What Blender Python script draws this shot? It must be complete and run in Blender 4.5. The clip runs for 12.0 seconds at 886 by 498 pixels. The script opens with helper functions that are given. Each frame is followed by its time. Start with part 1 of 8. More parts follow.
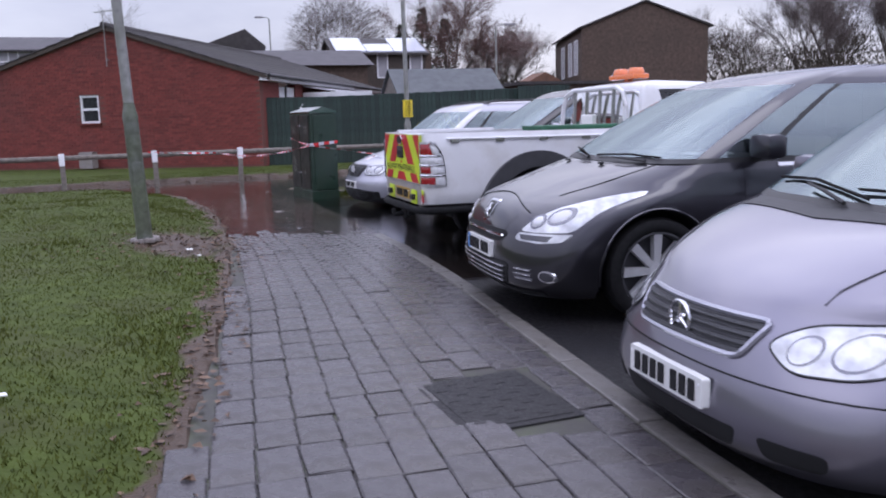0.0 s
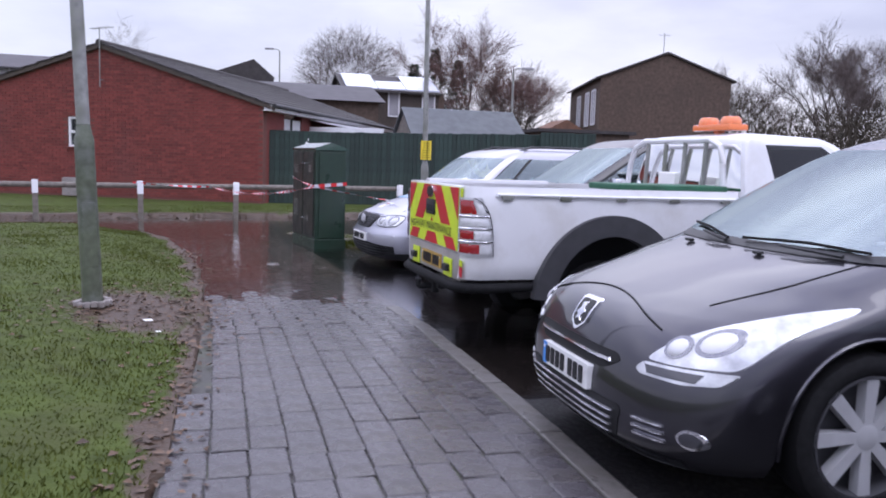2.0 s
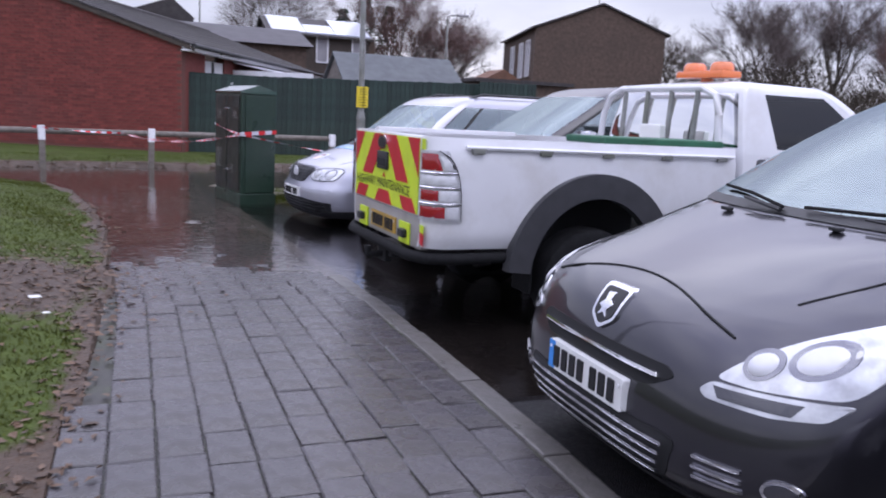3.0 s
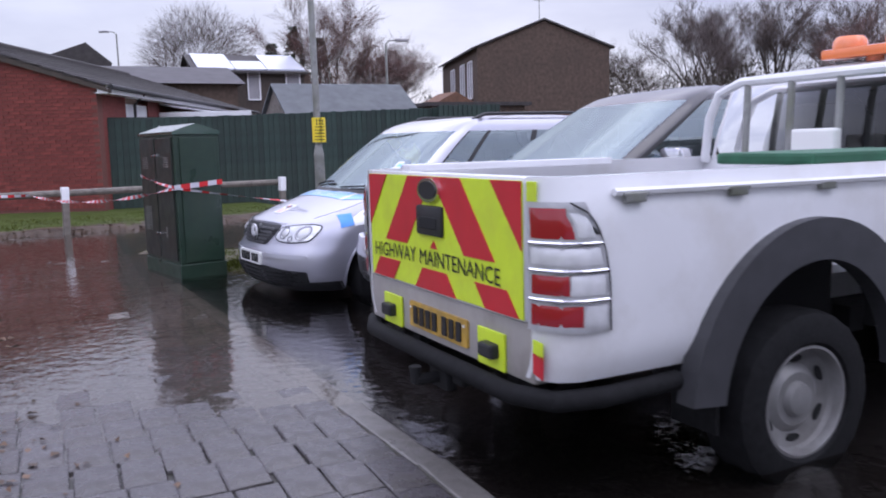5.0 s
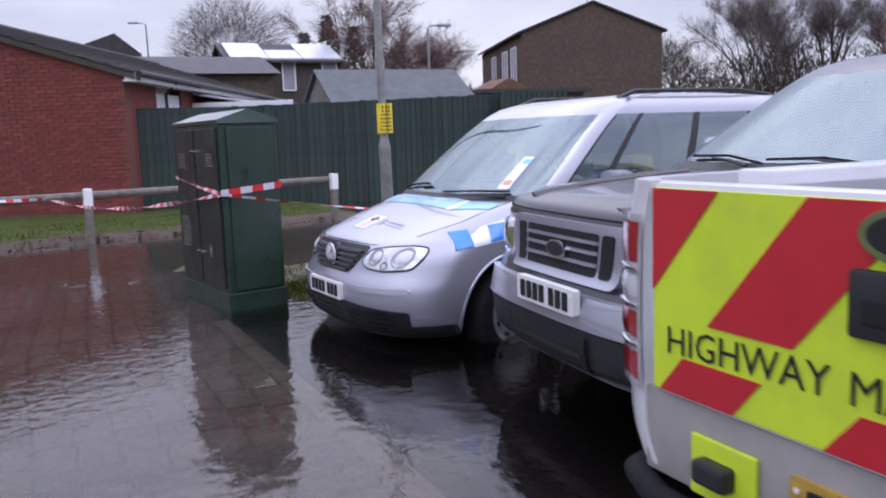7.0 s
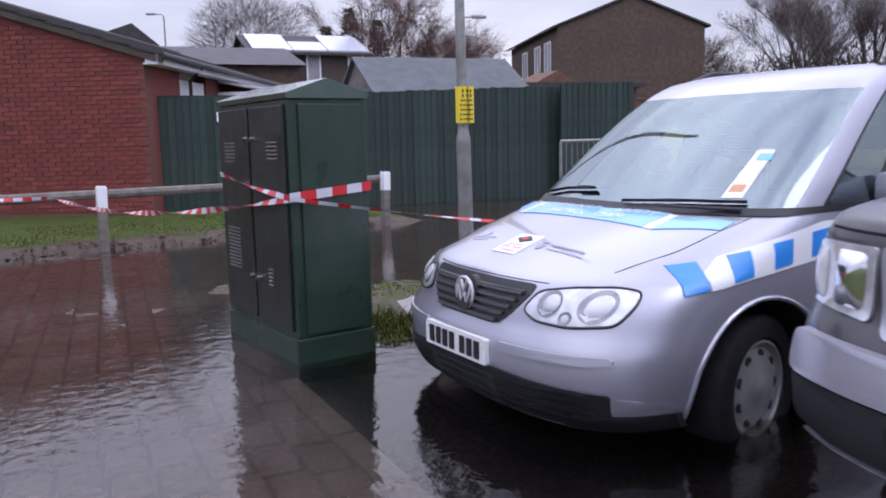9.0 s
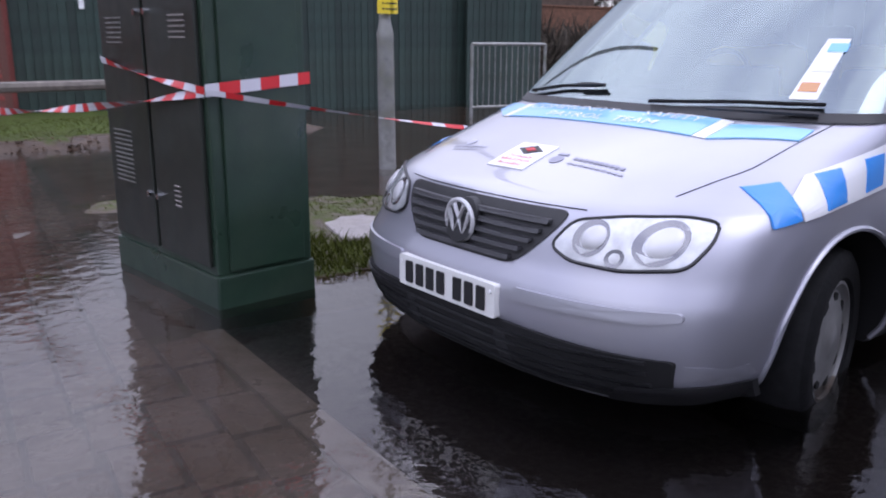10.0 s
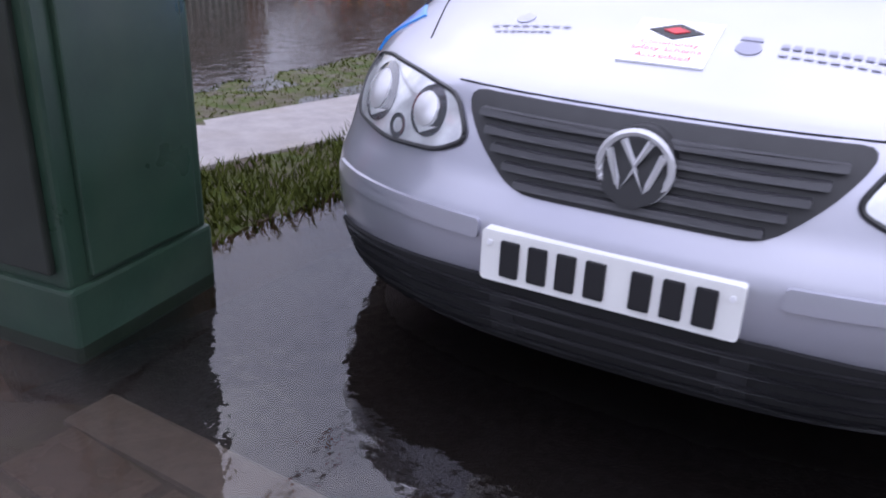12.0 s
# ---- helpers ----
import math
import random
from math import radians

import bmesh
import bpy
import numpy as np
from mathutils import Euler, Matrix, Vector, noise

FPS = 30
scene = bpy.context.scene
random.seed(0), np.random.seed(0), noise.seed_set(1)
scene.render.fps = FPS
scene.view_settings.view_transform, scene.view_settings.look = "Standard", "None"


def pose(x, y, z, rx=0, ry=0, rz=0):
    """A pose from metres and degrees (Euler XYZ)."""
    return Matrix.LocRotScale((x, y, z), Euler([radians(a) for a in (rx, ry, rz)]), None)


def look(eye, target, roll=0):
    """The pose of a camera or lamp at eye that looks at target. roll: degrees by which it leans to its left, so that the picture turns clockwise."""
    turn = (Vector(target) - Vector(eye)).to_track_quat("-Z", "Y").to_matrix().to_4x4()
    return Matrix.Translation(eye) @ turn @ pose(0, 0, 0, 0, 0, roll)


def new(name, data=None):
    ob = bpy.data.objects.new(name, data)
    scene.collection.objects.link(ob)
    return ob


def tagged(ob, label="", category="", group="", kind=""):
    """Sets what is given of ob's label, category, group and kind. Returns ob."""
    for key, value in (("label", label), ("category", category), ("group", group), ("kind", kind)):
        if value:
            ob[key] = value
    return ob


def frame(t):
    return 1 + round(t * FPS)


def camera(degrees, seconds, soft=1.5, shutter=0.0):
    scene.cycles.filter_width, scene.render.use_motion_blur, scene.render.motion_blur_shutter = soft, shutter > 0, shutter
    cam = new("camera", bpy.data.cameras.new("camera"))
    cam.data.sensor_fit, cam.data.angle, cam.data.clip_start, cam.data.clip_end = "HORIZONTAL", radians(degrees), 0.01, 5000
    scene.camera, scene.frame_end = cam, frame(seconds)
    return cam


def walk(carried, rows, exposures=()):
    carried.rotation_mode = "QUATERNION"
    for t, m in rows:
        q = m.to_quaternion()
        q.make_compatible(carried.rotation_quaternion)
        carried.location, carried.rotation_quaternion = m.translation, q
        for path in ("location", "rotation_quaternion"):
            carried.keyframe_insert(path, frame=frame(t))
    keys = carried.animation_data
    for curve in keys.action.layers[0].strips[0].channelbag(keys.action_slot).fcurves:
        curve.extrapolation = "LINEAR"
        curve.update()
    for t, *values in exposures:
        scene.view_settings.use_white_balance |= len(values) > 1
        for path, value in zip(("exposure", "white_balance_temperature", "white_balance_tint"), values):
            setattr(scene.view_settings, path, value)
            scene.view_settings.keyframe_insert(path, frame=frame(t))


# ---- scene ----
cam = camera(57.1, 12.0, soft=1.9, shutter=0.3)
PATH = [
    (0, (0.833, 0.166, 1.309), (1.356, 2.07, 0.993), -1.4),
    (0.5, (0.862, 0.645, 1.313), (1.326, 2.561, 0.976), 1.0),
    (1, (0.976, 1.143, 1.321), (1.344, 3.085, 1.012), 1.0),
    (1.5, (1.005, 1.622, 1.332), (1.404, 3.565, 1.075), 2.6),
    (2, (1.032, 2.162, 1.349), (1.564, 4.078, 1.134), 1.8),
    (2.5, (1.109, 2.686, 1.324), (1.645, 4.597, 1.081), 2.1),
    (3, (1.112, 3.176, 1.305), (1.815, 5.02, 0.98), 2.9),
    (3.2, (1.143, 3.379, 1.296), (1.895, 5.202, 0.964), 2.8),
    (4.8, (1.35, 5.332, 1.282), (2.228, 7.112, 1.034), -1.3),
    (5, (1.364, 5.613, 1.284), (2.199, 7.412, 1.029), -1.5),
    (5.5, (1.362, 6.22, 1.274), (2.23, 8.009, 1.055), -2.0),
    (6, (1.459, 6.809, 1.226), (2.387, 8.566, 0.998), -2.5),
    (6.5, (1.496, 7.261, 1.198), (2.279, 9.066, 0.839), -2.4),
    (7, (1.506, 7.745, 1.29), (2.277, 9.57, 1.017), -2.1),
    (7.5, (1.557, 8.33, 1.242), (2.334, 10.156, 0.998), -2.0),
    (7.7, (1.527, 8.501, 1.26), (2.283, 10.334, 0.996), -2.0),
    (9.3, (1.492, 10.095, 1.196), (2.24, 11.929, 0.917), -1.3),
    (9.5, (1.491, 10.315, 1.166), (2.292, 12.117, 0.834), -1.0),
    (10, (1.51, 10.767, 1.111), (2.501, 12.434, 0.622), 0.3),
    (10.5, (1.548, 11.204, 1.1), (2.657, 12.772, 0.542), 0.2),
    (11, (1.524, 11.689, 1.078), (2.834, 13.083, 0.495), 0.9),
    (12, (1.53, 12.486, 0.987), (3.034, 13.541, 0.197), 2.2),
]
walk(cam, [(t, look(eye, target, roll)) for t, eye, target, roll in PATH], exposures=[(0.0, -0.04, 5950, 12), (0.9, 0.36, 5950, 12), (1.6, 0.34, 5950, 12), (2.4, 0.06, 5950, 12), (3.0, 0.08, 5950, 12), (5.0, 0.10, 5950, 12), (6.5, 0.02, 5950, 12), (9.5, 0.04, 5950, 12), (11.0, 0.10, 5950, 12), (12.0, 0.30, 5950, 12)])

# ---- world and light: a bright overcast winter sky ----
world = bpy.data.worlds.new("overcast_sky")
scene.world = world
world.use_nodes = True
wn, wl = world.node_tree.nodes, world.node_tree.links
wn.clear()
sky = wn.new("ShaderNodeTexSky")
sky.sky_type, sky.sun_disc = "NISHITA", False
sky.sun_elevation, sky.sun_rotation = radians(32), radians(25)
coord = wn.new("ShaderNodeTexCoord")
stretch = wn.new("ShaderNodeMapping")
stretch.inputs["Scale"].default_value = (1.0, 1.0, 3.2)
cloud = wn.new("ShaderNodeTexNoise")
cloud.inputs["Scale"].default_value, cloud.inputs["Detail"].default_value, cloud.inputs["Roughness"].default_value = 2.1, 7.0, 0.52
ramp = wn.new("ShaderNodeValToRGB")
ramp.color_ramp.elements[0].position, ramp.color_ramp.elements[0].color = 0.34, (0.56, 0.55, 0.72, 1)
ramp.color_ramp.elements[1].position, ramp.color_ramp.elements[1].color = 0.64, (0.98, 0.95, 1.08, 1)
dim = wn.new("ShaderNodeVectorMath")
dim.operation = "SCALE"
dim.inputs["Scale"].default_value = 0.02
blend = wn.new("ShaderNodeVectorMath")
blend.operation = "ADD"
back = wn.new("ShaderNodeBackground")
back.inputs["Strength"].default_value = 0.74
out = wn.new("ShaderNodeOutputWorld")
wl.new(coord.outputs["Generated"], stretch.inputs["Vector"])
wl.new(stretch.outputs["Vector"], cloud.inputs["Vector"])
wl.new(cloud.outputs["Fac"], ramp.inputs["Fac"])
wl.new(sky.outputs["Color"], dim.inputs[0])
rise = wn.new("ShaderNodeSeparateXYZ")
grade = wn.new("ShaderNodeMapRange")
grade.interpolation_type = "SMOOTHSTEP"
grade.inputs["From Min"].default_value, grade.inputs["From Max"].default_value = 0.12, 0.85
grade.inputs["To Min"].default_value, grade.inputs["To Max"].default_value = 1.0, 3.3
lift = wn.new("ShaderNodeVectorMath")
lift.operation = "SCALE"
wl.new(coord.outputs["Generated"], rise.inputs["Vector"])
wl.new(rise.outputs["Z"], grade.inputs["Value"])
wl.new(ramp.outputs["Color"], lift.inputs[0])
wl.new(grade.outputs["Result"], lift.inputs["Scale"])
wl.new(lift.outputs["Vector"], blend.inputs[0])
wl.new(dim.outputs["Vector"], blend.inputs[1])
wl.new(blend.outputs["Vector"], back.inputs["Color"])
wl.new(back.outputs["Background"], out.inputs["Surface"])
sun_data = bpy.data.lights.new("sun", "SUN")
sun_data.energy, sun_data.angle, sun_data.color = 0.35, radians(25), (1.0, 0.96, 0.92)
sun = new("sun", sun_data)
sun.matrix_world = look((0, 0, 40), (-14, 30, 0))


# ---- materials ----
def material(name, base, rough=0.6, metal=0.0, var=0.0, scale=8.0, bump=0.0, bump_scale=60.0, dirt=None, dirt_scale=1.5, dirt_amount=0.5,
             coat=0.0, rough_var=0.0, island=0.0, spec=0.5, random_hue=0.0):
    """A node material: base colour, grain in colour, larger stains of another colour, fine relief."""
    m = bpy.data.materials.new(name)
    m.use_nodes = True
    n, l = m.node_tree.nodes, m.node_tree.links
    b = n["Principled BSDF"]
    b.inputs["Roughness"].default_value, b.inputs["Metallic"].default_value = rough, metal
    b.inputs["Coat Weight"].default_value, b.inputs["Coat Roughness"].default_value = coat, 0.04
    b.inputs["Specular IOR Level"].default_value = spec
    b.inputs["Base Color"].default_value = (*base, 1)
    tc = n.new("ShaderNodeTexCoord")
    colour = None
    if var:
        tex = n.new("ShaderNodeTexNoise")
        tex.inputs["Scale"].default_value, tex.inputs["Detail"].default_value = scale, 6
        l.new(tc.outputs["Object"], tex.inputs["Vector"])
        mix = n.new("ShaderNodeMix")
        mix.data_type = "RGBA"
        mix.inputs["A"].default_value = (*[c * (1 - var) for c in base], 1)
        mix.inputs["B"].default_value = (*[min(1, c * (1 + var)) for c in base], 1)
        r = n.new("ShaderNodeMapRange")
        r.inputs["From Min"].default_value, r.inputs["From Max"].default_value = 0.3, 0.7
        l.new(tex.outputs["Fac"], r.inputs["Value"])
        l.new(r.outputs["Result"], mix.inputs["Factor"])
        colour = mix.outputs["Result"]
    if dirt:
        tex = n.new("ShaderNodeTexNoise")
        tex.inputs["Scale"].default_value, tex.inputs["Detail"].default_value, tex.inputs["Roughness"].default_value = dirt_scale, 8, 0.62
        l.new(tc.outputs["Object"], tex.inputs["Vector"])
        r = n.new("ShaderNodeMapRange")
        r.inputs["From Min"].default_value, r.inputs["From Max"].default_value, r.inputs["To Max"].default_value = 0.48, 0.72, dirt_amount
        l.new(tex.outputs["Fac"], r.inputs["Value"])
        mix = n.new("ShaderNodeMix")
        mix.data_type = "RGBA"
        mix.inputs["A"].default_value, mix.inputs["B"].default_value = (*base, 1), (*dirt, 1)
        l.new(r.outputs["Result"], mix.inputs["Factor"])
        if colour:
            l.new(colour, mix.inputs["A"])
        colour = mix.outputs["Result"]
    if island or random_hue:
        hsv = n.new("ShaderNodeHueSaturation")
        src = n.new("ShaderNodeObjectInfo") if random_hue else n.new("ShaderNodeNewGeometry")
        amount = random_hue or island
        r = n.new("ShaderNodeMapRange")
        r.inputs["To Min"].default_value, r.inputs["To Max"].default_value = 1 - amount, 1 + amount
        l.new(src.outputs["Random" if random_hue else "Random Per Island"], r.inputs["Value"])
        l.new(r.outputs["Result"], hsv.inputs["Value"])
        hsv.inputs["Color"].default_value = (*base, 1)
        if colour:
            l.new(colour, hsv.inputs["Color"])
        colour = hsv.outputs["Color"]
    if colour:
        l.new(colour, b.inputs["Base Color"])
    if rough_var:
        tex = n.new("ShaderNodeTexNoise")
        tex.inputs["Scale"].default_value, tex.inputs["Detail"].default_value = scale * 0.35, 5
        l.new(tc.outputs["Object"], tex.inputs["Vector"])
        r = n.new("ShaderNodeMapRange")
        r.inputs["From Min"].default_value, r.inputs["From Max"].default_value = 0.35, 0.65
        r.inputs["To Min"].default_value, r.inputs["To Max"].default_value = max(0.03, rough - rough_var), min(1, rough + rough_var)
        l.new(tex.outputs["Fac"], r.inputs["Value"])
        l.new(r.outputs["Result"], b.inputs["Roughness"])
    if bump:
        tex = n.new("ShaderNodeTexNoise")
        tex.inputs["Scale"].default_value, tex.inputs["Detail"].default_value = bump_scale, 5
        l.new(tc.outputs["Object"], tex.inputs["Vector"])
        bp = n.new("ShaderNodeBump")
        bp.inputs["Strength"].default_value, bp.inputs["Distance"].default_value = bump, 0.01
        l.new(tex.outputs["Fac"], bp.inputs["Height"])
        l.new(bp.outputs["Normal"], b.inputs["Normal"])
    return m


def glass_material(name, tint, ior=1.45, waves=0.0, wave_scale=3.0, mud=0.0, sheen=(1, 1, 1)):
    """A thin clear sheet: tinted see-through with a mirror gloss that grows at grazing angles."""
    m = bpy.data.materials.new(name)
    m.use_nodes = True
    n, l = m.node_tree.nodes, m.node_tree.links
    n.clear()
    clear, gloss, mix, o = n.new("ShaderNodeBsdfTransparent"), n.new("ShaderNodeBsdfGlossy"), n.new("ShaderNodeMixShader"), n.new("ShaderNodeOutputMaterial")
    clear.inputs["Color"].default_value = (*tint, 1)
    gloss.inputs["Roughness"].default_value = 0.02
    gloss.inputs["Color"].default_value = (*sheen, 1)
    fr = n.new("ShaderNodeFresnel")
    fr.inputs["IOR"].default_value = ior
    if waves:
        tc, tex, bp = n.new("ShaderNodeTexCoord"), n.new("ShaderNodeTexNoise"), n.new("ShaderNodeBump")
        tex.inputs["Scale"].default_value, tex.inputs["Detail"].default_value = wave_scale, 3
        bp.inputs["Strength"].default_value, bp.inputs["Distance"].default_value = waves, 0.02
        l.new(tc.outputs["Object"], tex.inputs["Vector"])
        l.new(tex.outputs["Fac"], bp.inputs["Height"])
        l.new(bp.outputs["Normal"], gloss.inputs["Normal"])
        l.new(bp.outputs["Normal"], fr.inputs["Normal"])
    l.new(fr.outputs["Fac"], mix.inputs["Fac"])
    under = clear.outputs["BSDF"]
    if mud:
        # silt in the water plus painted sky sheen, thick where masked, streaked by the flow
        silt_sheen, both, at = n.new("ShaderNodeBsdfDiffuse"), n.new("ShaderNodeMixShader"), n.new("ShaderNodeAttribute")
        at.attribute_name = "silt_sheen"
        pos, streak, span, thick = n.new("ShaderNodeTexCoord"), n.new("ShaderNodeTexNoise"), n.new("ShaderNodeMapRange"), n.new("ShaderNodeMath")
        streak.inputs["Scale"].default_value, streak.inputs["Detail"].default_value = 1.7, 6
        span.inputs["From Min"].default_value, span.inputs["From Max"].default_value = 0.36, 0.64
        span.inputs["To Min"].default_value, span.inputs["To Max"].default_value = mud * 0.35, mud
        thick.operation = "MULTIPLY"
        silt_sheen.inputs["Color"].default_value = (0.135, 0.108, 0.095, 1)
        l.new(pos.outputs["Object"], streak.inputs["Vector"])
        l.new(streak.outputs["Fac"], span.inputs["Value"])
        l.new(span.outputs["Result"], thick.inputs[0])
        l.new(at.outputs["Fac"], thick.inputs[1])
        l.new(thick.outputs["Value"], both.inputs["Fac"])
        l.new(under, both.inputs[1])
        l.new(silt_sheen.outputs["BSDF"], both.inputs[2])
        under = both.outputs["Shader"]
    l.new(under, mix.inputs[1])
    l.new(gloss.outputs["BSDF"], mix.inputs[2])
    l.new(mix.outputs["Shader"], o.inputs["Surface"])
    return m


M = {}
M["paver"] = material("wet_grey_paving_block", (0.060, 0.055, 0.059), 0.28, var=0.22, scale=30, bump=0.25, bump_scale=90, dirt=(0.055, 0.048, 0.040), dirt_scale=3, dirt_amount=0.7, rough_var=0.14, random_hue=0.14)
M["paver_far"] = material("wet_paving_joined", (0.085, 0.070, 0.058), 0.28, var=0.22, scale=30, bump=0.3, bump_scale=90, dirt=(0.06, 0.048, 0.038), dirt_scale=2, dirt_amount=0.9, rough_var=0.14, island=0.16)
M["joint"] = material("dark_wet_joint_sand", (0.028, 0.026, 0.02), 0.5, var=0.4, scale=50, dirt=(0.05, 0.065, 0.02), dirt_scale=4, dirt_amount=0.8)
M["kerb"] = material("wet_concrete_kerb", (0.12, 0.112, 0.104), 0.38, var=0.2, scale=25, bump=0.3, dirt=(0.09, 0.08, 0.065), dirt_scale=4, dirt_amount=0.8, rough_var=0.12, random_hue=0.1)
M["asphalt"] = material("wet_asphalt", (0.015, 0.0145, 0.016), 0.42, var=0.35, scale=120, bump=0.5, bump_scale=160, dirt=(0.024, 0.022, 0.021), dirt_scale=1.2, rough_var=0.12, spec=0.28)
M["water"] = glass_material("muddy_flood_water", (0.62, 0.54, 0.47), 1.52, waves=0.19, wave_scale=11.0, mud=0.30)
M["slab"] = material("pale_concrete_slab", (0.26, 0.235, 0.225), 0.55, var=0.15, scale=14, bump=0.3, dirt=(0.2, 0.17, 0.13), dirt_scale=3)
M["brick"] = material("red_brick", (0.185, 0.041, 0.033), 0.8, var=0.25, scale=14, bump=0.4, island=0.22, dirt=(0.13, 0.05, 0.045), dirt_scale=0.7)
M["brick_part"] = material("red_brick_piece", (0.185, 0.041, 0.033), 0.8, var=0.25, scale=14, bump=0.4, random_hue=0.2)
M["mortar"] = material("brick_mortar", (0.15, 0.062, 0.05), 0.9, var=0.2, scale=30, bump=0.3)
M["brown_brick"] = material("brown_brick", (0.095, 0.066, 0.050), 0.85, var=0.3, scale=6, bump=0.3, dirt=(0.06, 0.045, 0.035), dirt_scale=0.5)
M["roof_tile"] = material("dark_concrete_roof_tile", (0.046, 0.040, 0.040), 0.75, var=0.3, scale=5, bump=0.4, bump_scale=30, dirt=(0.07, 0.065, 0.05), dirt_scale=0.6, island=0.12)
M["fascia"] = material("white_upvc", (0.78, 0.78, 0.80), 0.35, var=0.04, scale=5)
M["dark_fascia"] = material("brown_verge_board", (0.06, 0.045, 0.035), 0.6, var=0.2)
M["pane"] = glass_material("window_pane", (0.25, 0.28, 0.3))
M["room"] = material("dim_room", (0.10, 0.10, 0.11), 0.9, var=0.2)
M["fence"] = material("dark_green_fence_board", (0.017, 0.034, 0.028), 0.62, var=0.35, scale=9, bump=0.4, bump_scale=40, random_hue=0.28, dirt=(0.035, 0.05, 0.035), dirt_scale=1.5)
M["fence_back"] = material("fence_backing", (0.014, 0.028, 0.022), 0.7, var=0.3)
M["cab_green"] = material("green_cabinet_paint", (0.016, 0.035, 0.022), 0.36, var=0.16, scale=12, dirt=(0.026, 0.038, 0.02), dirt_scale=3, rough_var=0.1, bump=0.06)
# door colour is the cabinet green taken down to near-black
M["cab_door"] = material("dark_cabinet_door", (0.014, 0.017, 0.013), 0.4, var=0.2, scale=12, rough_var=0.1)
M["dull_grey"] = material("dull_dark_grey_paint", (0.036, 0.033, 0.040), 0.4, metal=0.2, coat=0.7, var=0.12, scale=4, dirt=(0.06, 0.056, 0.056), dirt_scale=5, dirt_amount=0.5)
M["cab_dark"] = material("cabinet_recess", (0.008, 0.012, 0.009), 0.5)
M["cab_top"] = material("wet_cabinet_roof_paint", (0.035, 0.07, 0.05), 0.12, var=0.1, coat=0.6)
M["galv"] = material("weathered_galvanised_steel", (0.30, 0.30, 0.29), 0.45, metal=0.55, var=0.22, scale=16, dirt=(0.12, 0.13, 0.07), dirt_scale=4, dirt_amount=0.8, bump=0.1)
M["mossy_pole"] = material("green_stained_lamp_post", (0.11, 0.125, 0.085), 0.5, metal=0.2, var=0.3, scale=12, dirt=(0.20, 0.20, 0.22), dirt_scale=3, dirt_amount=0.7, bump=0.15)
M["wood_rail"] = material("weathered_timber", (0.16, 0.14, 0.12), 0.8, var=0.3, scale=12, bump=0.4, dirt=(0.08, 0.08, 0.06), dirt_scale=4)
M["white_band"] = material("white_reflective_band", (0.8, 0.8, 0.82), 0.4, var=0.05)
M["tape_red"] = material("red_barrier_tape", (0.55, 0.02, 0.025), 0.35)
M["tape_white"] = material("white_barrier_tape", (0.56, 0.55, 0.6), 0.35)
M["sign_yellow"] = material("yellow_sign", (0.80, 0.62, 0.03), 0.45, var=0.06)
M["black"] = material("black_print", (0.012, 0.012, 0.014), 0.5)
M["leaf_litter"] = material("wet_dead_leaves", (0.10, 0.06, 0.035), 0.6, var=0.3, island=0.45)
M["bark"] = material("bare_tree_bark", (0.075, 0.062, 0.055), 0.9, var=0.3, scale=4)
M["twig"] = material("bare_twigs", (0.115, 0.092, 0.085), 0.9, island=0.3)
M["twig_red"] = material("reddish_birch_twigs", (0.13, 0.075, 0.065), 0.9, island=0.3)
M["conifer"] = material("conifer_needles", (0.035, 0.06, 0.035), 0.8, island=0.4)
M["hedge"] = material("winter_hedge_twigs", (0.055, 0.045, 0.032), 0.9, island=0.4)
M["far_render"] = material("grey_cladding", (0.33, 0.32, 0.34), 0.8, var=0.12, scale=2)
M["far_roof"] = material("far_slate_roof", (0.062, 0.056, 0.062), 0.7, var=0.2, scale=2, dirt=(0.085, 0.08, 0.08), dirt_scale=0.4)
M["solar"] = material("glossy_solar_panel", (0.5, 0.52, 0.6), 0.08, metal=0.5)
M["shed_felt"] = material("grey_felt_roof", (0.085, 0.092, 0.098), 0.7, var=0.15, scale=4, dirt=(0.12, 0.13, 0.13), dirt_scale=1)
M["orange_plastic"] = material("yellow_orange_plastic", (0.75, 0.34, 0.02), 0.45, var=0.1)
# car surfaces
M["silver"] = material("silver_car_paint", (0.40, 0.40, 0.46), 0.32, metal=0.55, coat=1.0, var=0.03, scale=2, dirt=(0.38, 0.37, 0.38), dirt_scale=2, dirt_amount=0.4)
M["lilac_silver"] = material("lilac_silver_car_paint", (0.24, 0.23, 0.275), 0.32, metal=0.85, coat=1.0, var=0.03, scale=2)
M["graphite"] = material("graphite_car_paint", (0.056, 0.054, 0.065), 0.32, metal=0.88, coat=1.0, var=0.05, scale=3, dirt=(0.045, 0.043, 0.046), dirt_scale=3, dirt_amount=0.4)
M["white_paint"] = material("white_van_paint", (0.72, 0.72, 0.74), 0.30, coat=0.6, var=0.03, scale=3, dirt=(0.46, 0.43, 0.38), dirt_scale=2.2, dirt_amount=0.45)
M["plastic"] = material("black_car_plastic", (0.018, 0.018, 0.020), 0.48, var=0.15, scale=20)
M["grey_plastic"] = material("dark_grey_wheel_flare", (0.045, 0.045, 0.05), 0.5, var=0.15, scale=10)
M["well"] = material("wheel_well", (0.008, 0.008, 0.009), 0.9)
M["rubber"] = material("tyre_rubber", (0.010, 0.010, 0.011), 0.8, var=0.25, scale=30, bump=0.2, spec=0.2)
M["alloy"] = material("silver_alloy", (0.58, 0.58, 0.60), 0.32, metal=0.35, var=0.08)
